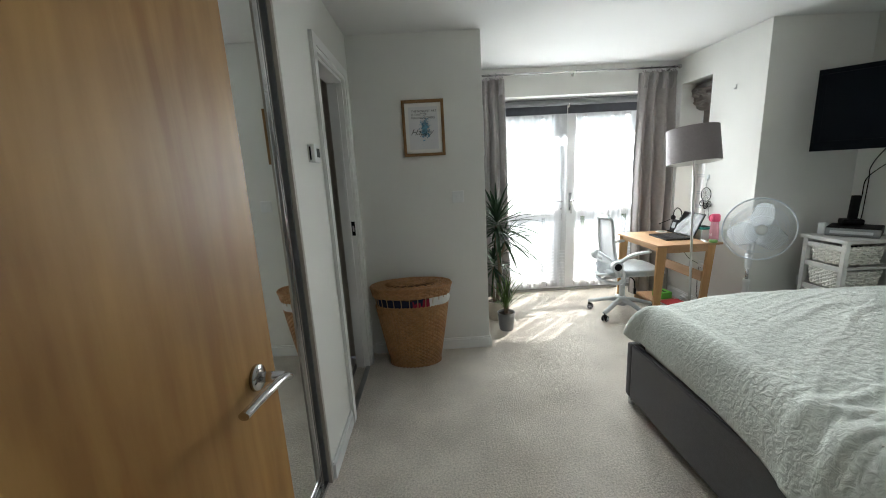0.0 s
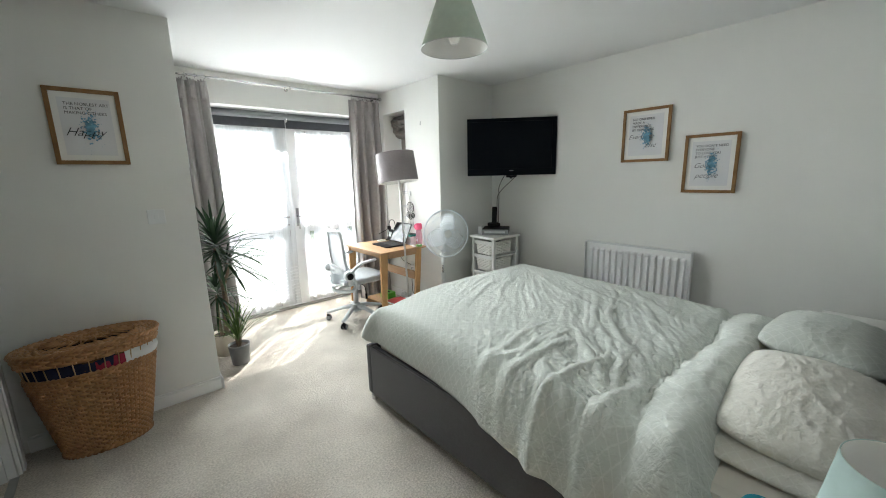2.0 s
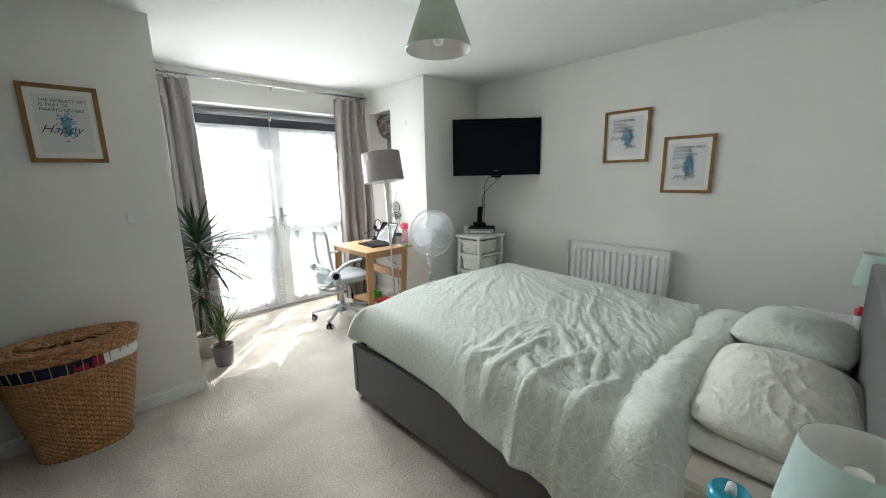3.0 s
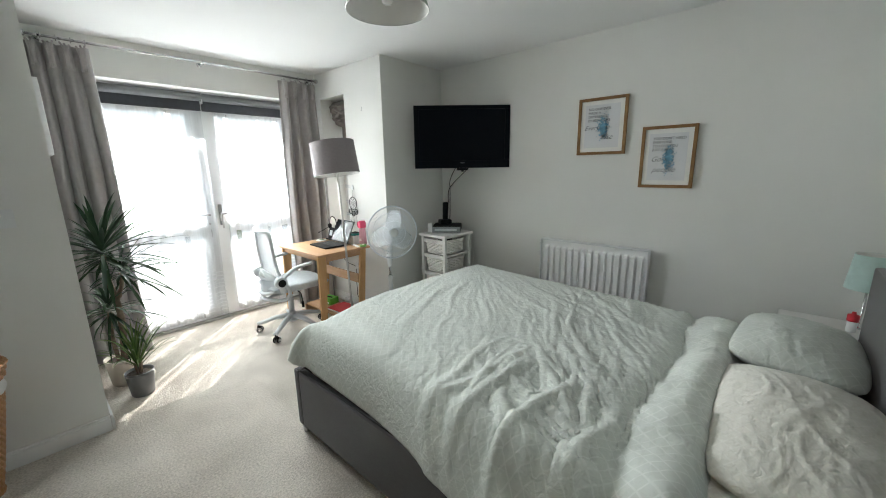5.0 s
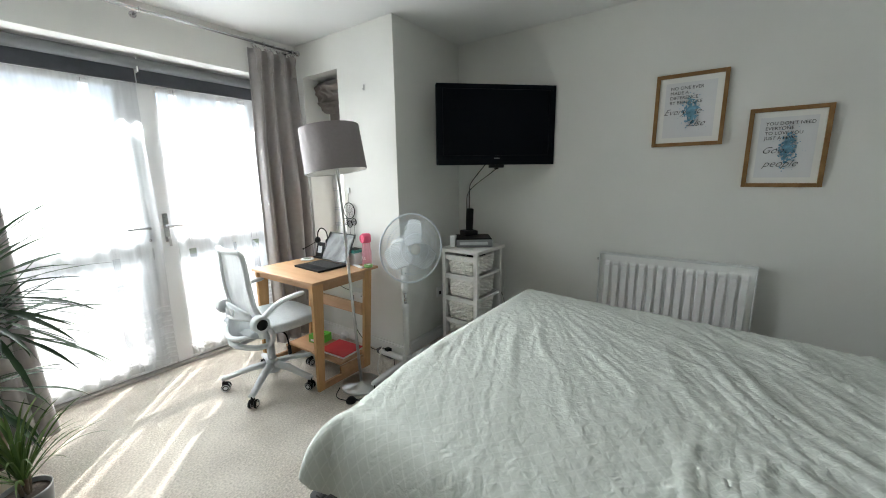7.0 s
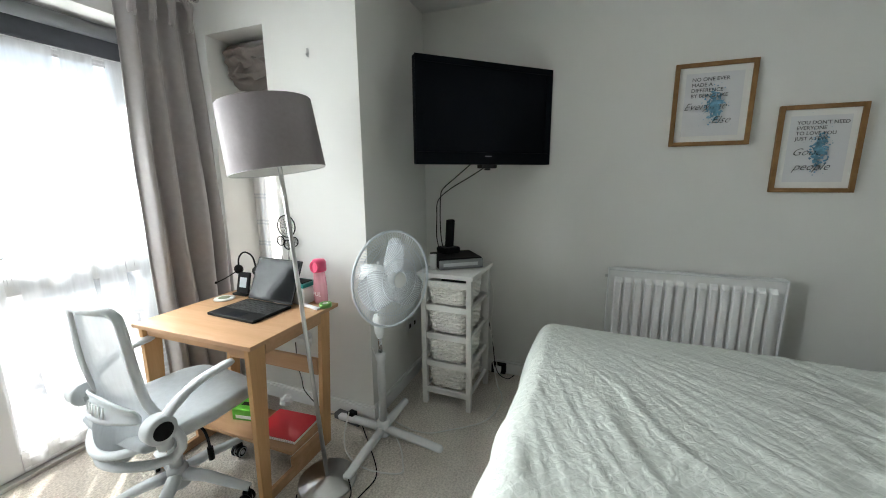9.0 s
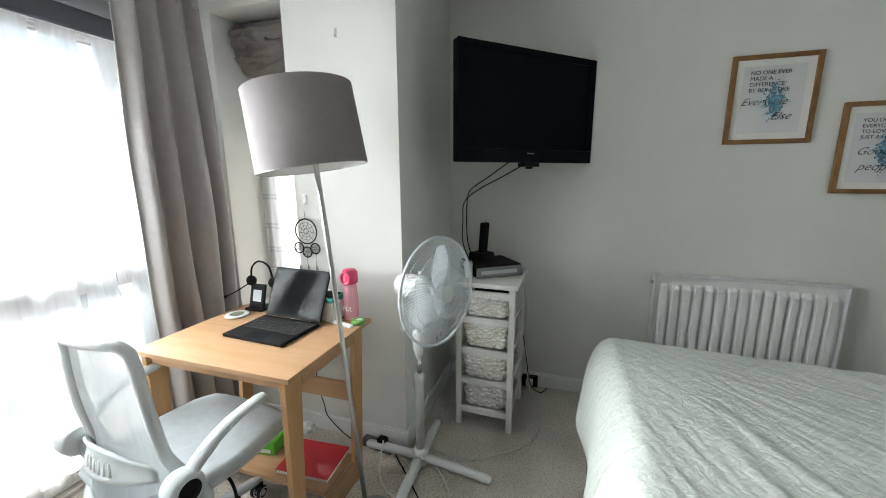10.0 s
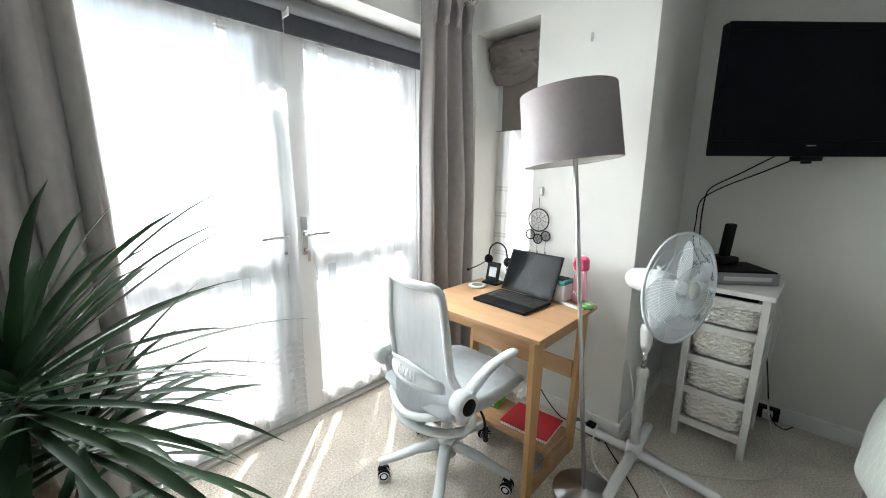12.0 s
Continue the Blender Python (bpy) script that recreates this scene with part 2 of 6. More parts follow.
PINKCLEAR = sheer_material("clear_pink_plastic", (0.95, 0.58, 0.66), 0.55)
CYANCLEAR = glass_material("clear_cyan_plastic", (0.10, 0.62, 0.78), 0.1)
FANCLEAR = sheer_material("clear_fan_blade", (0.75, 0.79, 0.82), 0.45)
CAGE = mat("pale_blue_grey_wire", (0.66, 0.70, 0.74), 0.35)
CABLEW = mat("white_cable", (0.76, 0.75, 0.71), 0.5)
NAVY = mat("navy_cloth", (0.012, 0.016, 0.05), 0.9, vary=0.2, scale=30)
WHITECLOTH = mat("white_cloth", (0.70, 0.70, 0.70), 0.9, vary=0.05, bump=0.4, bump_scale=40)
REDCLOTH = mat("red_cloth", (0.30, 0.02, 0.05), 0.9, vary=0.1)
SILVER = mat("silver_plastic", (0.27, 0.28, 0.29), 0.35, 0.6, vary=0.04)
BULB = mat("opal_bulb", (0.85, 0.84, 0.80), 0.25, vary=0.0)
PAVING = mat("pale_paving", (0.42, 0.40, 0.37), 0.85, vary=0.12, scale=4, bump=0.3, bump_scale=40)
HEDGE = leaf_material("hedge_leaf", (0.11, 0.17, 0.07), (0.14, 0.20, 0.08))
RATTAN = mat("grey_rattan", (0.34, 0.35, 0.36), 0.7, vary=0.2, scale=60)


# ---- mesh helpers ----
def box(bm, x0, x1, y0, y1, z0, z1, bevel=0.0, m=None):
    r = bmesh.ops.create_cube(bm, size=1.0)
    vs = r["verts"]
    bmesh.ops.scale(bm, vec=(x1 - x0, y1 - y0, z1 - z0), verts=vs)
    bmesh.ops.translate(bm, vec=((x0 + x1) / 2, (y0 + y1) / 2, (z0 + z1) / 2), verts=vs)
    if bevel:
        es = list({e for v in vs for e in v.link_edges})
        out = bmesh.ops.bevel(bm, geom=es, offset=bevel, segments=2, profile=0.6, affect="EDGES")
        vs = list({v for f in out["faces"] for v in f.verts} | {v for v in vs if v.is_valid})
    if m is not None:
        bmesh.ops.transform(bm, matrix=m, verts=vs)
    return vs


def tube(bm, pts, r, n=8, closed=False, flat=1.0, caps=True):
    """A round bar along points; r may be a list."""
    pts = [Vector(p) for p in pts]
    k = len(pts)
    rs = r if isinstance(r, (list, tuple)) else [r] * k
    rings, ref = [], None
    for i, p in enumerate(pts):
        a = pts[(i - 1) % k] if closed or i else p
        c = pts[(i + 1) % k] if closed or i < k - 1 else p
        d = (c - a).normalized()
        if ref is None:
            ref = d.orthogonal().normalized() if abs(d.z) > 0.9 else Vector((0, 0, 1))
        u = (ref - d * ref.dot(d))
        u = u.normalized() if u.length > 1e-6 else d.orthogonal().normalized()
        ref, w = u, d.cross(u)
        rings.append([bm.verts.new(p + (u * math.cos(t) * flat + w * math.sin(t)) * rs[i]) for t in (2 * math.pi * j / n for j in range(n))])
    for i in range(k if closed else k - 1):
        A, B = rings[i], rings[(i + 1) % k]
        for j in range(n):
            f = bm.faces.new((A[j], A[(j + 1) % n], B[(j + 1) % n], B[j]))
            f.smooth = True
    if caps and not closed:
        bm.faces.new(list(reversed(rings[0])))
        bm.faces.new(rings[-1])


def curve_pts(ctrl, n=8):
    """A smooth line through control points."""
    c = [Vector(p) for p in ctrl]
    c = [c[0] * 2 - c[1]] + c + [c[-1] * 2 - c[-2]]
    out = []
    for i in range(1, len(c) - 2):
        for s in range(n):
            t = s / n
            out.append(0.5 * (2 * c[i] + (c[i + 1] - c[i - 1]) * t + (2 * c[i - 1] - 5 * c[i] + 4 * c[i + 1] - c[i + 2]) * t * t + (3 * c[i] - c[i - 1] - 3 * c[i + 1] + c[i + 2]) * t ** 3))
    return out + [c[-2]]


def lathe(bm, profile, n=32, m=None, sx=1.0, sy=1.0):
    """Turns a profile of (radius, height) about z; a closed profile makes a shell."""
    rings = []
    for r, z in profile:
        if r < 1e-5:
            rings.append([bm.verts.new((0, 0, z))])
        else:
            rings.append([bm.verts.new((r * sx * math.cos(2 * math.pi * j / n), r * sy * math.sin(2 * math.pi * j / n), z)) for j in range(n)])
    for A, B in zip(rings, rings[1:]):
        for j in range(n):
            q = (j + 1) % n
            if len(A) == 1 and len(B) == 1:
                continue
            vs = (A[0], B[q], B[j]) if len(A) == 1 else (A[j], A[q], B[0]) if len(B) == 1 else (A[j], A[q], B[q], B[j])
            f = bm.faces.new(vs)
            f.smooth = True
    if m is not None:
        bmesh.ops.transform(bm, matrix=m, verts=[v for r in rings for v in r])


def grid(bm, nu, nv, fn, uv=None, smooth=True):
    """A sheet of quads from fn(u, v); uv gives texture metres."""
    V = [[bm.verts.new(fn(i / nu, j / nv)) for j in range(nv + 1)] for i in range(nu + 1)]
    lay = bm.loops.layers.uv.verify() if uv else None
    for i in range(nu):
        for j in range(nv):
            f = bm.faces.new((V[i][j], V[i + 1][j], V[i + 1][j + 1], V[i][j + 1]))
            f.smooth = smooth
            if uv:
                for lp, (a, b) in zip(f.loops, ((i, j), (i + 1, j), (i + 1, j + 1), (i, j + 1))):
                    lp[lay].uv = uv(a / nu, b / nv)
    return V


def ramp(a, b, t):
    t = min(1.0, max(0.0, (t - a) / (b - a)))
    return t * t * (3 - 2 * t)


def mesh_of(name, bm, material):
    me = bpy.data.meshes.new(name)
    bmesh.ops.recalc_face_normals(bm, faces=bm.faces)
    bm.to_mesh(me)
    bm.free()
    me.materials.append(material)
    return me


def part(name, bm, material, parent, label="", at=None):
    ob = new(name, mesh_of(name, bm, material))
    ob.parent = parent
    if at is not None:
        ob.matrix_basis = at
    return tagged(ob, label)


def thing(name, label, category, at=None, group="", kind=""):
    ob = new(name)
    ob.empty_display_size = 0.05
    if at is not None:
        ob.matrix_basis = at
    return tagged(ob, label, category, group, kind)


def solid(name, bm, material, label="", category="", kind="structure", group=""):
    return tagged(new(name, mesh_of(name, bm, material)), label, category, group, kind)


def boxed(*sizes, bevel=0.0):
    bm = bmesh.new()
    for s in sizes:
        box(bm, *s, bevel=bevel)
    return bm


def wall(name, axis, a0, a1, b0, b1, z0, z1, holes, material, label):
    """A wall along an axis with openings through it, as one closed mesh. holes: (a0, a1, z0, z1)."""
    As = sorted({a0, a1, *(v for h in holes for v in h[:2])})
    Zs = sorted({z0, z1, *(v for h in holes for v in h[2:])})
    gone = lambda i, j: not (0 <= i < len(As) - 1 and 0 <= j < len(Zs) - 1) or any(h[0] <= As[i] < h[1] and h[2] <= Zs[j] < h[3] for h in holes)
    bm = bmesh.new()
    memo = {}

    def v(a, b, z):
        p = (a, b, z) if axis == "x" else (b, a, z)
        if p not in memo:
            memo[p] = bm.verts.new(p)
        return memo[p]

    for i in range(len(As) - 1):
        for j in range(len(Zs) - 1):
            if gone(i, j):
                continue
            A, B, C, D = As[i], As[i + 1], Zs[j], Zs[j + 1]
            for b in (b0, b1):
                bm.faces.new((v(A, b, C), v(B, b, C), v(B, b, D), v(A, b, D)))
            for di, dj, p, q in ((-1, 0, (A, C), (A, D)), (1, 0, (B, C), (B, D)), (0, -1, (A, C), (B, C)), (0, 1, (A, D), (B, D))):
                if gone(i + di, j + dj):
                    bm.faces.new((v(p[0], b0, p[1]), v(q[0], b0, q[1]), v(q[0], b1, q[1]), v(p[0], b1, p[1])))
    return solid(name, bm, material, label, "wall")


def lettering(text, size, material, parent, at, label="", shear=0.0, spacing=1.0, thin=0.0):
    cu = bpy.data.curves.new("lettering", "FONT")
    cu.body, cu.size, cu.shear, cu.space_character, cu.extrude = text, size, shear, spacing, 0.0004
    cu.resolution_u, cu.offset = 3, thin
    tmp = bpy.data.objects.new("tmp", cu)
    scene.collection.objects.link(tmp)
    bpy.context.view_layer.update()
    me = bpy.data.meshes.new_from_object(tmp.evaluated_get(bpy.context.evaluated_depsgraph_get()))
    bpy.data.objects.remove(tmp)
    me.materials.clear()
    me.materials.append(material)
    ob = new("lettering", me)
    ob.parent, ob.matrix_basis = parent, at
    return tagged(ob, label)


# ---- structure ----
H = 2.4
solid("floor", boxed((-0.669, 3.42, -1.7, 4.40, -0.12, 0.0)), CARPET, "pale beige cut-pile carpet across the bedroom", "floor")
solid("ceiling", boxed((-2.3, 3.42, -1.8, 4.42, H, H + 0.12)), CEIL, "plain matt white ceiling", "ceiling")
wall("wall_east", "y", -0.36, 3.024, 3.30, 3.42, 0, H, [], PAINT, "plain pale grey-green painted wall with radiator")
wall("wall_pier_front", "x", 2.515, 3.42, 3.024, 3.12, 0, H, [], PAINT, "pale painted return wall beside the corner television")
wall("wall_pier_side", "y", 3.12, 4.10, 2.515, 2.80, 0, H, [(3.592, 4.01, 0.62, 2.155)], PAINT, "thick white wall with a deep narrow window niche")
wall("wall_north", "x", 0.387, 2.80, 4.10, 4.42, 0, H, [(0.59, 2.36, 0.0, 2.13)], PAINT, "pale wall round the french door recess")
solid("wall_nib", boxed((-0.69, 0.387, 3.0, 4.42, 0, H)), PAINT, "pale painted wall nib with a framed print", "wall")
wall("wall_west", "y", 1.69, 3.0, -0.67, -0.57, 0, H, [(2.185, 2.795, 0.0, 2.06)], PAINT, "pale painted wall with the en-suite doorway")
wall("wall_wardrobe", "y", -0.10, 1.69, -0.86, -0.76, 0, H, [], PAINT, "plain wall behind the mirrored wardrobe")
wall("wall_door", "x", -0.76, 0.42, -0.10, 0.02, 0, H, [(-0.44, 0.36, 0.0, 2.04)], PAINT, "pale wall round the bedroom doorway")
wall("wall_south", "x", 0.42, 3.42, -0.36, -0.24, 0, H, [], PAINT, "pale painted wall behind the headboard")
wall("wall_return", "y", -0.24, -0.10, 0.30, 0.42, 0, H, [], PAINT, "short pale return wall beside the doorway")
# hall behind the doorway and en-suite beside the room, closed with plain walls
wall("wall_hall_end", "x", -0.69, 0.92, -1.8, -1.7, 0, H, [], PAINT, "plain pale hall wall")
wall("wall_hall_west", "y", -1.7, -0.10, -0.79, -0.69, 0, H, [], PAINT, "plain pale hall wall")
wall("wall_hall_east", "y", -1.7, -0.36, 0.82, 0.92, 0, H, [], PAINT, "plain pale hall wall")
# unseen west and south walls, white to bounce light onto the north one
wall("wall_ensuite_west", "y", 1.64, 3.06, -1.6, -1.5, 0, H, [], GLOSS, "unseen white en-suite wall")
wall("wall_ensuite_north", "x", -1.5, -0.67, 2.96, 3.06, 0, H, [], GREIGE, "plain painted en-suite wall")
wall("wall_ensuite_south", "x", -1.5, -0.86, 1.64, 1.74, 0, H, [], GLOSS, "plain painted en-suite wall")
solid("floor_ensuite", boxed((-1.5, -0.67, 1.74, 2.96, -0.12, -0.012)), mat("grout", (0.4, 0.38, 0.35), 0.8), "pale tiled en-suite floor with thin grout joints", "floor")
solid("ground", boxed((-300, 300, -300, 300, -0.20, -0.06)), PAVING, "pale paved ground outside the doors", "ground")


def skirting(name, x0, x1, y0, y1, face):
    """A moulded white skirting board; face: the side that shows, as a unit step."""
    bm = boxed((x0, x1, y0, y1, 0, 0.078), bevel=0.002)
    dx, dy = face
    box(bm, x0 + (0.005 if dx < 0 else 0), x1 - (0.005 if dx > 0 else 0), y0 + (0.005 if dy < 0 else 0), y1 - (0.005 if dy > 0 else 0), 0.079, 0.092, bevel=0.002)
    return solid(name, bm, GLOSS, "white gloss moulded skirting board", "skirting")


skirting("baseboard_nib", -0.55, 0.386, 2.985, 2.999, (0, -1))
skirting("baseboard_nib_side", 0.388, 0.402, 2.985, 4.10, (1, 0))
skirting("baseboard_east", 3.285, 3.299, -0.24, 3.008, (-1, 0))
skirting("baseboard_pier", 2.515, 3.284, 3.009, 3.023, (0, -1))
skirting("baseboard_pier_side", 2.50, 2.514, 3.009, 4.10, (-1, 0))
skirting("baseboard_west", -0.569, -0.555, 1.695, 2.108, (1, 0))
skirting("baseboard_south", 0.43, 3.284, -0.239, -0.225, (0, 1))


def architrave(name, plane, y0, y1, top, side):
    """A stepped door surround on a wall that faces x: two uprights and a head."""
    for i, (a, b, c, d) in enumerate(((y0 - 0.075, y0, 0, top), (y1, y1 + 0.075, 0, top), (y0 - 0.075, y1 + 0.075, top, top + 0.075))):
        x0, x1 = sorted((plane, plane + side * 0.014))
        u0, u1 = sorted((plane + side * 0.014, plane + side * 0.021))
        bm = boxed((x0, x1, a, b, c, d), bevel=0.002)
        if i == 0:
            inset = (a, b - 0.022, c, d + 0.038)
        elif i == 1:
            inset = (a + 0.022, b, c, d + 0.038)
        else:
            inset = (a, b, c + 0.022, d)
        box(bm, u0, u1, *inset, bevel=0.002)
        solid(name, bm, GLOSS, "white gloss stepped door architrave", "architrave")


architrave("trim_ensuite", -0.57, 2.185, 2.795, 2.06, 1)
solid("trim_lining", boxed((-0.67, -0.572, 2.187, 2.203, 0, 2.04), (-0.67, -0.572, 2.777, 2.793, 0, 2.04), (-0.67, -0.572, 2.203, 2.777, 2.04, 2.058), (-0.63, -0.605, 2.766, 2.7765, 0, 2.04)), GLOSS, "white painted door lining with stop", "door lining")
strike = thing("strike_plate", "black metal latch strike plate on the white jamb", "strike plate", pose(-0.588, 2.7765, 1.07))
part("plate", boxed((-0.012, 0.012, -0.003, 0.0, -0.05, 0.05), bevel=0.0008), BLACKP, strike)
part("keep", boxed((-0.006, 0.006, -0.005, -0.0032, -0.02, 0.02)), STEEL, strike, "steel latch keep")
solid("trim_threshold", boxed((-0.60, -0.565, 2.203, 2.777, 0.0005, 0.006), bevel=0.002), STEEL, "thin metal threshold strip", "threshold")

# ---- mirrored wardrobe, with its side channel ----
ward = thing("mirrored_wardrobe", "sliding wardrobe doors with full-height mirrors and silver frames", "wardrobe", pose(-0.61, 1.64, 0, 0, 0, -2.2) @ pose(0.61, -1.69, 0))
for k, (y0, y1, x) in enumerate(((0.84, 1.70, -0.612), (0.07, 0.88, -0.638))):
    dr = part("sliding_door", boxed((x - 0.016, x - 0.003, y0 + 0.02, y1 - 0.02, 0.03, 2.30)), WHITEP, ward)
    part("mirror", boxed((x - 0.0025, x, y0 + 0.022, y1 - 0.022, 0.045, 2.285)), MIRROR, dr, "clear silvered mirror panel")
    for a, b in ((y0, y0 + 0.026), (y1 - 0.026, y1)):
        st = bmesh.new()
        box(st, x - 0.016, x + 0.008, a, b, 0.025, 2.31, bevel=0.003)
        box(st, x + 0.0085, x + 0.012, a + 0.008, b - 0.008, 0.025, 2.31, bevel=0.001)
        part("stile", st, CHROME, dr, "bright silver edge profile")
part("top_track", boxed((-0.66, -0.59, 0.06, 1.712, 2.32, 2.399), bevel=0.003), WHITEP, ward)
part("bottom_track", boxed((-0.66, -0.585, 0.06, 1.712, 0.0, 0.022), bevel=0.003), CHROME, ward, "bright metal floor track")
part("side_channel", boxed((-0.66, -0.59, 1.716, 1.739, 0.0, 2.399), bevel=0.002), CASSETTE, ward, "grey side channel")
part("jamb_strip", boxed((-0.589, -0.572, 1.722, 1.739, 0.0, 2.399), bevel=0.002), mat("taupe_strip", (0.40, 0.36, 0.32), 0.5), ward, "taupe jamb strip")

# ---- thermostat ----
th = thing("thermostat", "white wall thermostat with a small grey display", "thermostat", pose(-0.57, 1.95, 1.545))
part("back_plate", boxed((0.0, 0.008, -0.055, 0.085, -0.04, 0.04), bevel=0.003), WHITEP, th)
part("body", boxed((0.0082, 0.03, -0.05, 0.035, -0.042, 0.042), bevel=0.005), WHITEP, th)
part("display", boxed((0.0302, 0.032, -0.02, 0.022, -0.018, 0.022)), mat("grey_display", (0.12, 0.14, 0.13), 0.2), th, "dark grey display")
part("side_clip", boxed((0.0082, 0.014, -0.060, -0.0515, -0.03, 0.03), bevel=0.001), BLACKP, th, "black side clip")

# ---- open bedroom door ----
door = thing("bedroom_door", "open maple veneered bedroom door with a chrome lever handle", "door", pose(-0.39, 0.058, 0.0, 0, 0, 0), kind="structure")
part("leaf", boxed((-0.044, 0.0, 0.0, 0.838, 0.008, 2.032), bevel=0.0015), MAPLE, door)
hd = part("lever_handle", bmesh.new(), CHROME, door, "curved chrome lever handle")
bm = bmesh.new()
lathe(bm, [(0, 0.0), (0.0265, 0.0), (0.0265, 0.006), (0.024, 0.010), (0.012, 0.0105), (0, 0.0105)], 28, pose(0.0005, 0.752, 1.045, 0, 90, 0))
tube(bm, [(0.01, 0.752, 1.045), (0.03, 0.752, 1.045), (0.056, 0.754, 1.043)], 0.0105, 14)
tube(bm, curve_pts([(0.055, 0.776, 1.030), (0.058, 0.745, 1.045), (0.060, 0.67, 1.060), (0.054, 0.598, 1.062)], 8), [0.0105] * 20 + [0.0095] * 5, 12, flat=0.75)
hd.data = mesh_of("lever_handle", bm, CHROME)
for z in (0.25, 1.05, 1.8):
    bm = bmesh.new()
    tube(bm, [(0.004, -0.006, z - 0.05), (0.004, -0.006, z + 0.05)], 0.007, 10)
    part("hinge", bm, STEEL, door, "steel butt hinge")
solid("trim_door_lining", boxed((-0.439, -0.437, -0.10, 0.0185, 0, 2.025), (0.345, 0.359, -0.10, 0.0185, 0, 2.025), (-0.437, 0.345, -0.10, 0.0185, 2.025, 2.039)), GLOSS, "white painted door lining", "door lining")

# ---- french doors, blind and nets in the recess ----
solid("trim_recess", boxed((0.5905, 0.598, 4.1015, 4.32, 0.0, 2.12), (2.352, 2.3595, 4.1015, 4.32, 0.0, 2.12)), GLOSS, "white recess lining", "reveal")
solid("trim_sill", boxed((0.59, 2.36, 4.30, 4.42, 0.0005, 0.022), bevel=0.004), mat("aluminium_sill", (0.45, 0.44, 0.42), 0.4, 0.7), "worn aluminium door threshold", "threshold")
solid("window_frame_outer", boxed((0.598, 0.632, 4.33, 4.40, 0.022, 2.10), (2.318, 2.352, 4.33, 4.40, 0.022, 2.10), (0.632, 2.318, 4.33, 4.40, 2.045, 2.10), bevel=0.003), UPVC, "white plastic french door outer frame", "door frame")


def french_leaf(name, x0, x1, meet):
    """A white leaf with an upper and a lower pane; meet: the side (1 right, -1 left) on which the leaves meet."""
    d = thing(name, "closed white plastic french door leaf with two glass panes", "french door", pose(0, 0, 0), kind="structure")
    gl = x0 + (0.10 if meet < 0 else 0.085)
    gr = x1 - (0.10 if meet > 0 else 0.085)
    fr = bmesh.new()
    for s in ((x0, gl, 4.335, 4.395, 0.024, 2.043), (gr, x1, 4.335, 4.395, 0.024, 2.043), (gl, gr, 4.335, 4.395, 1.95, 2.043), (gl, gr, 4.335, 4.395, 0.868, 0.955), (gl, gr, 4.335, 4.395, 0.024, 0.12)):
        box(fr, *s, bevel=0.004)
    part("door_frame", fr, UPVC, d)
    for z0, z1 in ((0.12, 0.868), (0.955, 1.95)):
        pn = part("pane", boxed((gl - 0.004, gr + 0.004, 4.362, 4.368, z0 - 0.004, z1 + 0.004)), GLASS, d, "clear window glass")
        pn.visible_shadow = False
        bd = boxed((gl, gl + 0.012, 4.345, 4.36, z0, z1), (gr - 0.012, gr, 4.345, 4.36, z0, z1), (gl + 0.012, gr - 0.012, 4.345, 4.36, z0, z0 + 0.012), (gl + 0.012, gr - 0.012, 4.345, 4.36, z1 - 0.012, z1), bevel=0.002)
        part("glazing_bead", bd, UPVC, d)
    hx = x1 - 0.05 if meet > 0 else x0 + 0.05
    h = bmesh.new()
    box(h, hx - 0.016, hx + 0.016, 4.325, 4.3345, 0.93, 1.13, bevel=0.004)
    tube(h, [(hx, 4.33, 1.04), (hx, 4.285, 1.04)], 0.009, 10)
    tube(h, curve_pts([(hx, 4.285, 1.04), (hx - meet * 0.05, 4.283, 1.042), (hx - meet * 0.125, 4.286, 1.04)], 5), 0.0085, 10)
    lathe(h, [(0, 0.012), (0.009, 0.012), (0.009, 0), (0, 0)], 14, pose(hx, 4.325, 0.955, 90, 0, 0))
    part("lever_handle", h, CHROME, d, "brushed metal lever handle with key cylinder")
    return d


french_leaf("door_french_left", 0.635, 1.470, 1)
dr = french_leaf("door_french_right", 1.478, 2.315, -1)
bm = bmesh.new()
lathe(bm, [(0, 0), (0.006, 0), (0.006, 0.03), (0, 0.03)], 8, pose(1.528, 4.325, 0.955, 90, 0, 0))
box(bm, 1.520, 1.536, 4.292, 4.295, 0.90, 0.95, bevel=0.002)
part("key", bm, STEEL, dr, "keys hanging in the lock")

bl = thing("roller_blind", "rolled anthracite roller blind in a grey cassette above the french doors", "roller blind", pose(0, 0, 0))
bm = bmesh.new()
tube(bm, [(0.605, 4.262, 2.085), (2.345, 4.262, 2.085)], 0.034, 20)
part("roll", bm, CASSETTE, bl, "grey cloth roll")
part("blind_cloth", boxed((0.61, 1.472, 4.292, 4.295, 1.985, 2.085), (1.480, 2.34, 4.292, 4.295, 1.985, 2.085)), ANTHRACITE, bl, "anthracite blind cloth")
part("bottom_bar", boxed((0.61, 1.472, 4.286, 4.299, 1.972, 1.986), (1.480, 2.34, 4.286, 4.299, 1.972, 1.986), bevel=0.003), ANTHRACITE, bl)
part("bracket", boxed((1.473, 1.479, 4.235, 4.298, 2.03, 2.125), bevel=0.001), GLOSS, bl, "white centre bracket")


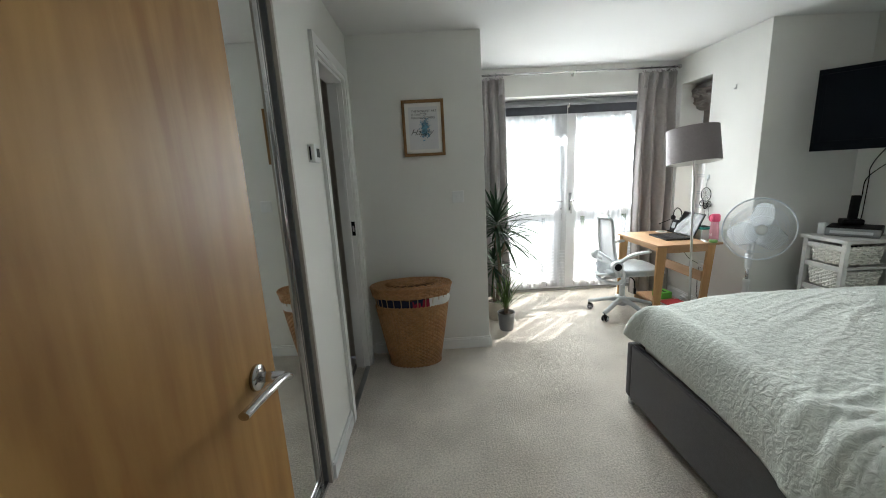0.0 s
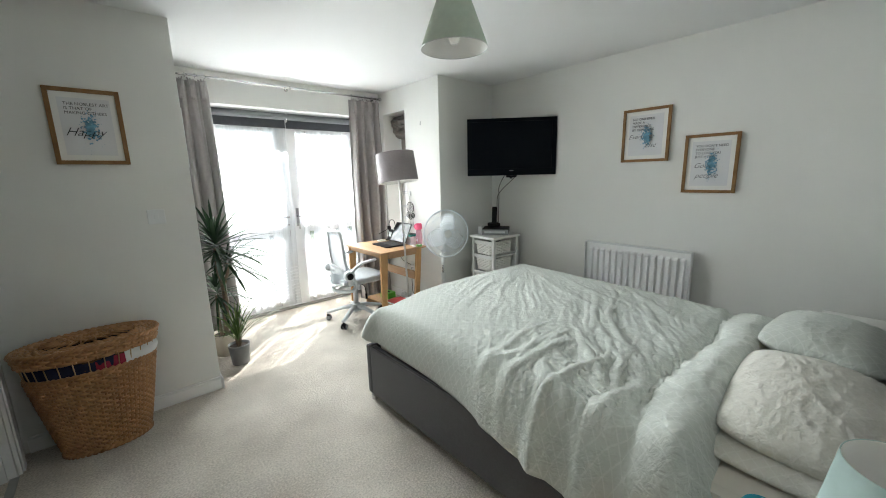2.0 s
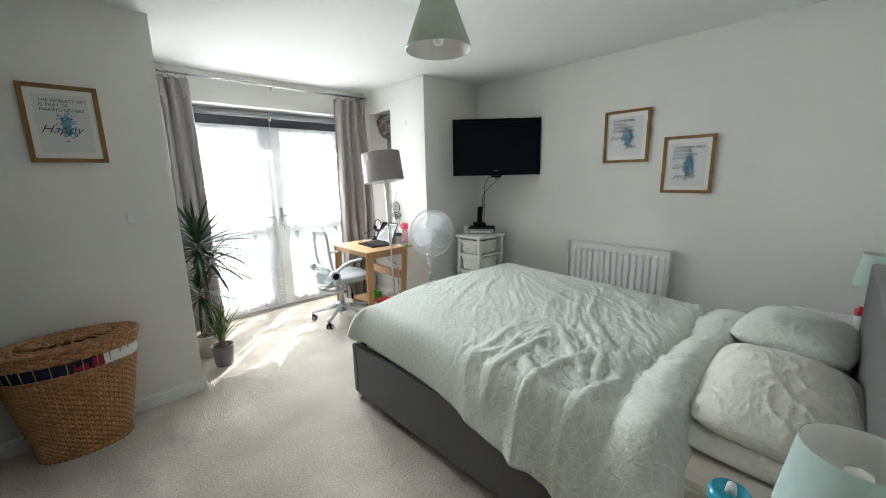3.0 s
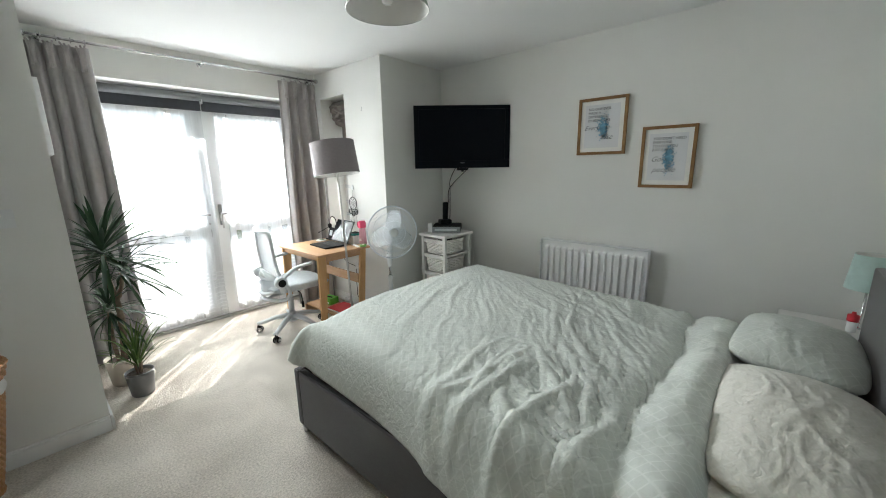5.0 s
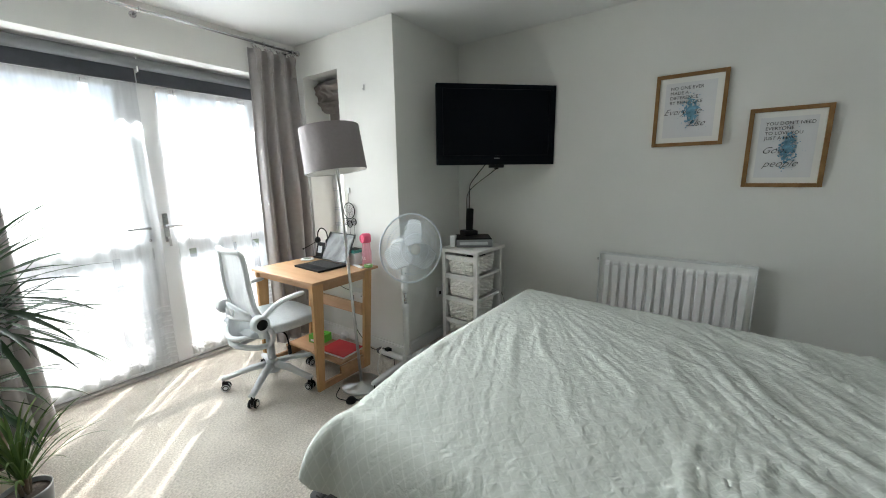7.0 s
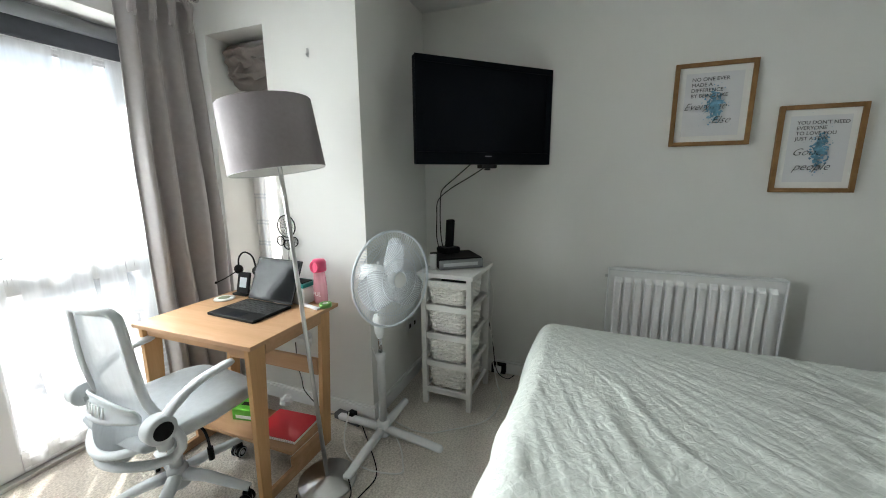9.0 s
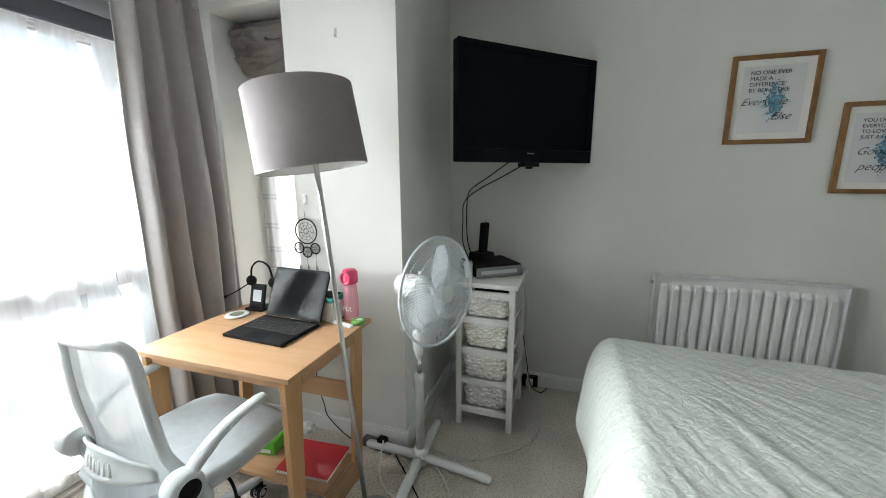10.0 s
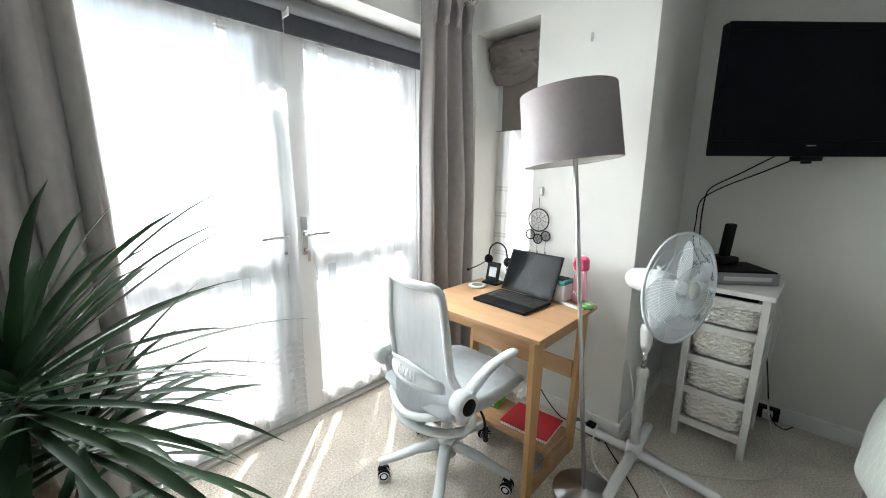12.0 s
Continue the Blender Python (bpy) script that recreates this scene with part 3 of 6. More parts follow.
def pleated(bm, x0, x1, y, z0, z1, folds, depth, flare=0.0, seed=0, lean=0.0, nz=40, top_gather=0.0, thick=0.0):
    """Hanging cloth with irregular folds that widen downwards."""
    rng = random.Random(seed)
    ph = [rng.uniform(-0.5, 0.5) for _ in range(folds + 3)]
    am = [rng.uniform(0.55, 1.2) for _ in range(folds + 3)]

    def fn(u, v):
        z = z1 + (z0 - z1) * v
        k = u * folds
        i = int(min(k, folds - 1e-6))
        f = k - i
        a = am[i] * (1 - f) + am[i + 1] * f
        p = ph[i] * (1 - f) + ph[i + 1] * f
        w = math.sin(2 * math.pi * (k + 0.25 * p + 0.10 * math.sin(3 * v + i)))
        grow = 0.55 + 0.45 * min(1, v * 2.5)
        xx = x0 + (x1 - x0) * u + lean * v * (u - 0.5) * 2 * flare + 0.012 * math.sin(7 * v + 4 * p) * v
        n = noise.noise(Vector((u * folds * 0.9, v * 5, seed)))
        return Vector((xx + 0.25 * depth * math.cos(2 * math.pi * k) * v, y + depth * a * w * grow + 0.010 * n, z))

    return grid(bm, folds * 14, nz, fn)


def net_curtain(x0, x1, folds, seed, label):
    t = thing("net_curtain", label, "net curtain", pose(0, 0, 0), group="net curtains on the french doors")
    bm = bmesh.new()
    pleated(bm, x0, x1, 4.313, 0.05, 1.972, folds, 0.008, seed=seed, nz=30)
    part("sheer_cloth", bm, NET, t)
    for k in range(11):
        z = 0.09 + 0.036 * k + (0.02 if k > 5 else 0)
        bm = bmesh.new()
        pleated(bm, x0, x1, 4.3105, z, z + 0.012, folds, 0.008, seed=seed, nz=1)
        part("woven_stripe", bm, STRIPENET, t, "denser woven stripe")
    bm = bmesh.new()
    tube(bm, [(x0 - 0.01, 4.312, 1.975), (x1 + 0.01, 4.312, 1.975)], 0.004, 8)
    part("net_wire", bm, WHITEP, t)


# added thin veil on each leaf, so the gaps between the nets look softer
for xa, xb in ((0.70, 1.45), (1.588, 2.25)):
    t = thing("net_curtain", "added see-through white veil across the gaps between the nets", "net curtain", pose(0, 0, 0), group="net curtains on the french doors")
    bm = bmesh.new()
    pleated(bm, xa, xb, 4.327, 0.05, 1.965, 5, 0.003, seed=31, nz=16)
    part("sheer_cloth", bm, GAPVEIL, t)
    bm = bmesh.new()
    tube(bm, [(xa - 0.01, 4.327, 1.968), (xb + 0.01, 4.327, 1.968)], 0.003, 8)
    part("net_wire", bm, WHITEP, t)
net_curtain(0.69, 1.195, 6, 3, "white sheer net curtain hanging over the glazed door leaf")
net_curtain(1.24, 1.476, 3, 4, "white sheer net curtain hanging over the glazed door leaf")
net_curtain(1.585, 1.650, 1, 6, "gathered strip of white net at the door's edge")
net_curtain(1.698, 1.962, 3, 5, "narrow white sheer net curtain on the glazed door leaf")
net_curtain(1.985, 2.118, 2, 7, "narrow white sheer net curtain on the glazed door leaf")
net_curtain(2.168, 2.262, 1, 8, "gathered strip of white net at the door's edge")


def curtain(x0, x1, y, folds, seed, label, depth=0.046):
    c = thing("curtain", label, "curtain", pose(0, 0, 0), group="curtains at the french doors")
    bm = bmesh.new()
    pleated(bm, x0, x1, y, 0.015, 2.285, folds, depth, seed=seed, nz=50, flare=0.02, lean=1.0)
    ob = part("drape", bm, CURTAIN, c)
    sol = ob.modifiers.new("thickness", "SOLIDIFY")
    sol.thickness = 0.004
    bm = bmesh.new()
    for i in range(folds):
        xx = x0 + (x1 - x0) * (i + 0.5) / folds
        for j, dx in enumerate((-0.014, 0.0, 0.014)):
            tip = 0.006 * math.sin(3.7 * i + 2 * j)
            tube(bm, curve_pts([(xx + dx * 1.6, y - 0.010, 2.295 + tip), (xx + dx * 0.8, y - 0.032 - 0.006 * j, 2.262), (xx + dx * 0.3, y - 0.040, 2.205), (xx + dx * 0.9, y - 0.028, 2.13 + tip)], 5), [0.006] * 4 + [0.013] * 8 + [0.010] * 3 + [0.005], 8)
    part("pinch_pleat_heading", bm, CURTAIN, c, "gathered pinch pleat heading")
    for i in range(folds + 1):
        xx = x0 + (x1 - x0) * (i + 0.2) / (folds + 0.4)
        bm = bmesh.new()
        tube(bm, [(xx, 3.992 + 0.017 * math.cos(t), 2.318 + 0.017 * math.sin(t)) for t in (k * math.pi / 8 for k in range(16))], 0.0022, 6, closed=True)
        part("curtain_ring", bm, CHROME, c, "chrome curtain ring")
    return c


curtain(0.43, 0.745, 4.02, 4, 11, "floor-length taupe curtain pushed to the side by plants", 0.050)
curtain(2.09, 2.462, 4.02, 4, 23, "floor-length taupe curtain drawn back behind the desk", 0.058)

rail = thing("curtain_rail", "thin chrome curtain pole with ball ends above the french doors", "curtain pole", pose(0, 0, 0))
bm = bmesh.new()
tube(bm, [(0.44, 3.992, 2.318), (2.46, 3.992, 2.318)], 0.0085, 12)
part("pole", bm, CHROME, rail)
for x in (0.432, 2.468):
    bm = bmesh.new()
    bmesh.ops.create_uvsphere(bm, u_segments=16, v_segments=10, radius=0.021, matrix=pose(x, 3.992, 2.318))
    part("finial", bm, CHROME, rail, "chrome ball finial")
for x in (0.50, 1.45, 2.42):
    bm = bmesh.new()
    tube(bm, [(x, 4.097, 2.318), (x, 4.0, 2.318)], 0.006, 8)
    tube(bm, [(x, 3.992 + 0.013 * math.cos(t), 2.318 + 0.013 * math.sin(t)) for t in (k * math.pi / 7 for k in range(14))], 0.004, 6, closed=True)
    lathe(bm, [(0, 0.006), (0.018, 0.006), (0.02, 0), (0, 0)], 16, pose(x, 4.0985, 2.318, 90, 0, 0))
    part("pole_bracket", bm, CHROME, rail)

# ---- niche window with its roman blind ----
win = thing("window_niche", "narrow white framed window deep in a wall niche", "window", pose(0, 0, 0), kind="structure")
part("window_frame", boxed((2.745, 2.798, 3.5925, 3.645, 0.621, 2.154), (2.745, 2.798, 3.957, 4.0095, 0.621, 2.154), (2.745, 2.798, 3.645, 3.957, 2.09, 2.154), (2.745, 2.798, 3.645, 3.957, 0.621, 0.69), bevel=0.004), UPVC, win)
pn = part("pane", boxed((2.768, 2.774, 3.64, 3.962, 0.685, 2.095)), GLASS, win, "clear window glass")
pn.visible_shadow = False
part("window_sill", boxed((2.49, 2.744, 3.594, 4.008, 0.6205, 0.645), bevel=0.004), GLOSS, win, "white painted sill board")
rb = thing("roman_blind", "bunched taupe roman blind half raised in the niche", "roman blind", pose(0, 0, 0))
for k, (z1, z0, x, dep) in enumerate(((2.14, 1.985, 2.665, 0.085), (2.08, 1.95, 2.68, 0.075), (2.01, 1.925, 2.70, 0.045))):
    bm = bmesh.new()
    grid(bm, 44, 30, lambda u, v: Vector((x - dep * math.sin(math.pi * v) ** 0.7 * (0.75 + 0.35 * math.sin(5 * u + k)) - 0.045 * max(0, 1 - 3 * abs(noise.noise(Vector((u * 2.2 + 1.6 * v, v * 2.6 - 2.4 * u, k + 0.5))))) * math.sin(math.pi * min(1, v + 0.1)), 3.602 + 0.39 * u, z1 + (z0 - z1) * v + 0.03 * math.sin(3.1 * u + k) * v - 0.02 * math.sin(math.pi * u) * v)))
    ob = part("folded_cloth", bm, BLINDCLOTH, rb)
    ob.modifiers.new("thickness", "SOLIDIFY").thickness = 0.004
ob = part("hanging_cloth", boxed((2.722, 2.725, 3.66, 3.96, 1.62, 2.10)), BLINDCLOTH, rb)
part("head_rail", boxed((2.69, 2.73, 3.60, 4.0, 2.115, 2.15), bevel=0.003), WHITEP, rb, "white head rail")
nn = thing("niche_net_curtain", "short white striped net across the niche window", "net curtain", pose(0, 0, 0))
bm = bmesh.new()
grid(bm, 40, 20, lambda u, v: Vector((2.735 + 0.006 * math.sin(u * 38), 3.60 + 0.40 * u, 1.62 - 0.96 * v)))
part("sheer_cloth", bm, NICHENET, nn)
bm = bmesh.new()
for z in (1.27, 1.25, 1.10, 1.08, 0.96, 0.94, 0.84, 0.82):
    grid(bm, 40, 1, lambda u, v: Vector((2.732 + 0.006 * math.sin(u * 38), 3.60 + 0.40 * u, z - 0.012 * v)))
part("woven_stripe", bm, NET, nn, "denser woven stripes")
bm = bmesh.new()
tube(bm, [(2.735, 3.594, 1.622), (2.735, 4.009, 1.622)], 0.003, 8)
part("net_wire", bm, CHROME, nn)

# ---- bed ----
bed = thing("bed", "king-size bed with a grey upholstered frame and headboard", "bed", pose(0, 0, 0))
X0, X1, Y0, Y1 = 1.09, 2.70, -0.05, 2.16


def padded(bm, x0, x1, y0, y1, z0, z1):
    box(bm, x0, x1, y0, y1, z0, z1, bevel=0.012)


for nm, s in (("side_panel", (X0, X0 + 0.045, Y0, Y1 - 0.05, 0.05, 0.385)), ("side_panel", (X1 - 0.045, X1, Y0, Y1 - 0.05, 0.05, 0.385)), ("foot_panel", (X0, X1, Y1 - 0.048, Y1, 0.05, 0.385)), ("headboard", (X0 - 0.02, X1 + 0.02, -0.15, -0.055, 0.02, 0.98))):
    bm = bmesh.new()
    padded(bm, *s)
    part(nm, bm, BEDGREY, bed)
for x in (X0 + 0.03, X1 - 0.03):
    for y in (Y1 - 0.03, Y0 + 0.05):
        bm = bmesh.new()
        lathe(bm, [(0, 0), (0.02, 0), (0.022, 0.01), (0.022, 0.052), (0, 0.052)], 18, pose(x, y, 0))
        part("foot", bm, CHROME, bed, "small chrome foot")
part("slat_deck", boxed((X0 + 0.046, X1 - 0.046, Y0 + 0.01, Y1 - 0.06, 0.30, 0.33)), BLACKP, bed)
bm = bmesh.new()
tube(bm, [(X0 + 0.008, 2.13, 0.386), (X0 + 0.008, 1.2, 0.386), (X0 + 0.008, 0.05, 0.386)], 0.0035, 6)
part("piping", bm, BLACKP, bed, "dark piped seam")

mt = thing("mattress", "cream sheeted mattress on the bed", "mattress", pose(0, 0, 0))
bm = boxed((X0 + 0.055, X1 - 0.055, Y0 + 0.01, Y1 - 0.07, 0.331, 0.545), bevel=0.04)
part("sheeted_body", bm, SHEET, mt)
for z in (0.36, 0.515):
    bm = bmesh.new()
    tube(bm, [(X0 + 0.053, Y0 + 0.05, z), (X0 + 0.053, Y1 - 0.12, z)], 0.006, 6)
    part("edge_piping", bm, SHEET, mt)


def crease(p, q, seed, sharp=3.0, power=1.25):
    """Branching ridges along lines of constant q; 0 between them, 1 on a ridge."""
    return max(0.0, 1 - sharp * abs(noise.noise(Vector((p, q, seed))))) ** power


def duvet_shape(u, v):
    """A quilt draped over the foot and both sides, puffed and creased, turned back at the pillows."""
    cu, cv = 1.0 / 9, 1.0 / 11
    ya, yb = 0.305, Y1 + 0.02
    # along: foot drop, top, turned-back end
    if v < cv:
        th = (v / cv) * math.pi / 2
        y, dv = yb - 0.11 * (1 - math.cos(th)), 1 - math.sin(th)
    else:
        y, dv = yb - 0.11 - (yb - 0.11 - ya) * (v - cv) / (1 - cv), 0.0
    f = (yb - y) / (yb - ya)
    # across: near side drop (tucked inside the frame at the foot), top, far side drop
    xa, xb = X0 + 0.034 - 0.055 * ramp(0.34, 0.70, f) - 0.03 * ramp(0.0, 0.08, 0.08 - f), X1 + 0.04
    if u < cu:
        th = (u / cu) * math.pi / 2
        x, du = xa + 0.10 * (1 - math.cos(th)), 1 - math.sin(th)
    elif u > 1 - cu:
        th = ((1 - u) / cu) * math.pi / 2
        x, du = xb - 0.10 * (1 - math.cos(th)), 1 - math.sin(th)
    else:
        x, du = xa + 0.10 + (xb - xa - 0.20) * (u - cu) / (1 - 2 * cu), 0.0
    drop = min(1.0, math.sqrt(du * du + dv * dv))
    xx = (x - xa) / (xb - xa)
    top = 0.628 + 0.022 * math.sin(math.pi * xx) * (1 - 0.4 * f) + 0.015 * xx * (1 - f) - 0.045 * f * xx * 0.6 - 0.02 * f
    top -= 0.03 * max(0, 1 - abs(xx - 0.1) / 0.15) * (1 - f)
    # hem: on the frame at the foot, lower towards the pillows on the near side
    low = 0.435 - 0.10 * min(f, 0.49) - 0.26 * max(0.0, f - 0.49) if u < 0.5 else 0.30
    if v < cv:
        low = 0.42 if u < 0.5 else 0.30
    z = top - (top - low) * drop
    s = noise.noise(Vector((x * 2.6 + y * 1.2, y * 1.9 - x, 7.7)))
    s2 = noise.noise(Vector((x * 6.0, y * 5.0, 3.7)))
    edge = (1 - drop) ** 0.6
    calm = 0.05 + 0.95 * ramp(0.32, 0.78, f)
    # long pulls fanning out from the far corner of the foot
    ang = math.atan2(Y1 + 0.12 - y, X1 + 0.15 - x)
    rad = math.hypot(Y1 + 0.12 - y, X1 + 0.15 - x)
    pull = edge * ramp(0.45, 1.0, rad) * ramp(0.0, 1.1, 1.95 - rad)
    z += (0.0055 * crease(ang * 7 + 0.3 * s, rad * 0.6, 2.3, 4.0) + 0.0025 * crease(ang * 17 + 0.3 * s, rad * 0.9, 6.3, 4.5)) * pull
    # folds across the middle
    along, perp = -0.50 * x + 0.87 * y, 0.87 * x + 0.50 * y
    mid = calm * edge * (0.013 * crease(along * 4.6 + 0.9 * s, perp * 1.1, 1.1, 4.6) + 0.007 * crease(along * 10 + 1.1 * s, perp * 2.0, 12.4, 4.4))
    # a fan of deep folds gathered at the near pillow corner
    fan = math.atan2(y - 0.26, x - 1.02)
    far = math.hypot(y - 0.26, x - 1.02)
    reach = ramp(0.12, 0.45, far) * ramp(0.0, 0.6, 1.25 - far) * (1 - 0.6 * drop)
    deep = reach * (0.024 * crease(fan * 4.6 + 0.5 * s, far * 0.9, 8.4, 3.8) + 0.009 * crease(fan * 11 + 0.6 * s, far * 1.6, 18.4, 4.2))
    # folds that run over the near edge
    near = ramp(0.0, 0.30, 0.45 - xx) * ramp(0.38, 0.60, f) * (1 - 0.75 * drop)
    over = near * (0.022 * crease(y * 5.4 + 0.7 * s + 0.8 * x, x * 0.9, 14.2, 4.0) + 0.009 * crease(y * 12 + 0.9 * s - 1.5 * x, x * 1.8, 24.2, 4.2))
    top3 = sorted((mid, deep, over))
    flat = 1 - 0.75 * ramp(0.85, 0.91, f)
    z += flat * (0.85 * top3[2] + 0.3 * top3[1])
    # fine crumpling
    z += 0.0045 * (0.35 + 0.65 * calm) * crease(along * 17 - 1.2 * s, perp * 6 + 1.2 * s2, 5.1, 3.8) * edge * flat
    z += 0.0012 * noise.noise(Vector((x * 30, y * 30, 3)))
    # turned-back roll
    wob = 0.035 * noise.noise(Vector((x * 2.2, 0, 9)))
    z += 0.050 * math.exp(-((f - 0.935 + wob) / 0.036) ** 2) * (0.75 + 0.7 * noise.noise(Vector((x * 4, 0, 19)))) * min(1, (1 - xx) * 4) - 0.026 * math.exp(-((f - 0.868 + wob) / 0.020) ** 2)
    z += 0.014 * crease(x * 5.2 + 0.8 * s, y * 2.2, 33.0, 3.2) * ramp(0.84, 0.90, f) * edge
    if f > 0.955:
        z -= (f - 0.955) * 2.6
    gath = crease(y * 5.5 + 1.1 * s + 0.6, z * 1.6, 4.0, 2.6)
    side = 0.008 * drop * (1 + math.sin(y * 9 + 3 * s)) * ramp(0.44, 0.58, f) + 0.032 * drop * gath * ramp(0.5, 0.7, f)
    x += side * (-1 if u < 0.5 else 1) * (du > 0)
    if dv > 0:
        y += 0.018 * dv * math.sin(x * 13 + 2 * s)
    return Vector((x, y, z))


bm = bmesh.new()
grid(bm, 330, 380, duvet_shape, uv=lambda u, v: (u * 2.0, v * 2.1))
dvt = thing("duvet", "rumpled pale sage duvet with a diamond lattice on the bed", "duvet")
dv = part("quilted_cover", bm, DUVET, dvt)
sol = dv.modifiers.new("thickness", "SOLIDIFY")
sol.thickness, sol.offset = 0.02, -1
bm = bmesh.new()
tube(bm, [duvet_shape(0.0, 0.06 + 0.93 * k / 120) + Vector((0, 0, -0.006)) for k in range(121)], 0.005, 6)
part("stitched_hem", bm, DUVET, dvt, "stitched side hem")


def pillow(w, d, h, m, seed, label, cloth=PILLOW, group="pillows on the bed"):
    bm = bmesh.new()

    def fn(sgn):
        def g(u, v):
            a, b = 2 * u - 1, 2 * v - 1
            e = max(0.0, (1 - abs(a) ** 2.2)) ** 0.5 * max(0.0, (1 - abs(b) ** 2.1)) ** 0.5
            pinch = 1 - 0.10 * abs(a) ** 4
            pinch2 = 1 - 0.08 * abs(b) ** 4
            w0 = noise.noise(Vector((a * 1.3, b * 1.3, seed + 3)))
            f1 = max(0.0, 1 - 4.0 * abs(noise.noise(Vector((a * 1.5 + b * 0.9 + w0, b * 3.4 - a * 1.5 + 2 * w0, seed)))))
            f2 = max(0.0, 1 - 4.5 * abs(noise.noise(Vector((a * 2.6 + w0, b * 7 + a * 2.2 + 2 * w0, seed + 9)))))
            cr = 0.012 * w0 + 0.0055 * f1 ** 1.6 + 0.003 * f2 ** 1.5
            return Vector((w / 2 * a * pinch2, d / 2 * b * pinch, sgn * h / 2 * e * (1 + 0.1 * math.sin(3 * a + seed)) + cr * e))
        return g

    grid(bm, 96, 70, fn(1), uv=lambda u, v: (u * w, v * d))
    grid(bm, 96, 70, fn(-1), uv=lambda u, v: (u * w, v * d))
    bmesh.ops.remove_doubles(bm, verts=bm.verts, dist=0.0015)
    ob = solid("pillow", bm, cloth, label, "pillow", group=group)
    del ob["kind"]
    ob.matrix_basis = m
    return ob


pillow(0.76, 0.46, 0.20, pose(1.715, 0.15, 0.618, 4, -1, 2), 1.0, "plump cream pillow at the bed's near side")
pillow(0.68, 0.44, 0.20, pose(2.45, 0.155, 0.632, 4, 3, -4), 4.0, "plump pale sage pillow at the bed's wall side", DUVET)
pillow(0.74, 0.46, 0.10, pose(1.64, 0.18, 0.565, 2, 0, 0), 7.0, "flat cream pillow lying under another pillow")


# ---- wall things ----
def splash(bm, cx, cz, w, h, n, seed):
    """Irregular blots of paint in the plane y = 0."""
    rng = random.Random(seed)
    for i in range(n):
        r = abs(rng.gauss(0, 0.5))
        t = rng.uniform(0, 2 * math.pi)
        s = max(0.0012, (0.30 - 0.22 * min(r, 1.3)) * w * rng.uniform(0.06, 0.42))
        px, pz = cx + r * w * 0.62 * math.cos(t), cz + r * h * 0.62 * math.sin(t)
        k = 9
        vs = []
        for j in range(k):
            a = 2 * math.pi * j / k
            q = s * (0.7 + 0.6 * rng.random())
            vs.append(bm.verts.new((px + q * math.cos(a) * 0.9, -0.00003 * i, pz + q * math.sin(a) * 0.85)))
        bm.faces.new(vs)


def framed_print(at, w, h, lines, script, label, seed):
    """A glazed oak frame round a typographic print; faces local -y."""
    f = thing("picture_frame", label, "picture frame", at, group="framed typographic prints")
    b, d = 0.021, 0.022
    for s in ((-w / 2, -w / 2 + b, -d, -0.001, -h / 2, h / 2), (w / 2 - b, w / 2, -d, -0.001, -h / 2, h / 2), (-w / 2 + b, w / 2 - b, -d, -0.001, h / 2 - b, h / 2), (-w / 2 + b, w / 2 - b, -d, -0.001, -h / 2, -h / 2 + b)):
        part("frame_bar", boxed(s, bevel=0.0015), OAKFRAME, f, "oak frame bar")
    part("mount", boxed((-w / 2 + b, w / 2 - b, -0.010, -0.008, -h / 2 + b, h / 2 - b)), PAPER, f, "white mount board")
    sw, sh = (w - 2 * b) * 0.40, (h - 2 * b) * 0.42
    pr = part("print", boxed((-sw, sw, -0.012, -0.0105, -sh, sh)), MOUNT, f, "pale grey printed sheet")
    bm = bmesh.new()
    splash(bm, 0.01, -0.01, w * 0.27, h * 0.46, 340, seed)
    tagged(part("paint_splash", bm, WASH, f, "blue watercolour splash", at=pose(0, -0.0126, 0)), kind="stuff")
    fs = 0.0235 * w / 0.33
    for i, t in enumerate(lines):
        lettering(t, fs, INK, f, pose(-sw * 0.80, -0.0206, sh * 0.74 - i * fs * 1.05, 90, 0, 0), "black printed capitals")
    for t, px, pz, s in script:
        lettering(t, s, INK, f, pose(px * w, -0.0206, pz * h, 90, 0, 0), "flowing black script", shear=0.5, spacing=1.0, thin=-0.0007)
    return f


framed_print(pose(3.2985, 1.380, 1.726, 0, 0, -90), 0.36, 0.417, ["NO ONE EVER", "MADE A", "DIFFERENCE", "BY BEING LIKE"], [("Everyone", -0.36, -0.06, 0.050), ("Else", 0.0, -0.23, 0.052)], "oak framed print with blue splash and black lettering", 5)
framed_print(pose(3.2985, 0.921, 1.485, 0, 0, -90), 0.335, 0.421, ["YOU DON'T NEED", "EVERYONE", "TO LOVE YOU", "JUST A FEW"], [("Good", -0.30, -0.07, 0.050), ("people", -0.26, -0.24, 0.052)], "lower oak framed print with blue splash and black lettering", 9)
framed_print(pose(-0.052, 2.9985, 1.751), 0.305, 0.396, ["THE NOBLEST ART", "IS THAT OF", "MAKING OTHERS"], [("Happy", -0.32, -0.12, 0.062)], "oak framed print on the nib with blue splash", 13)


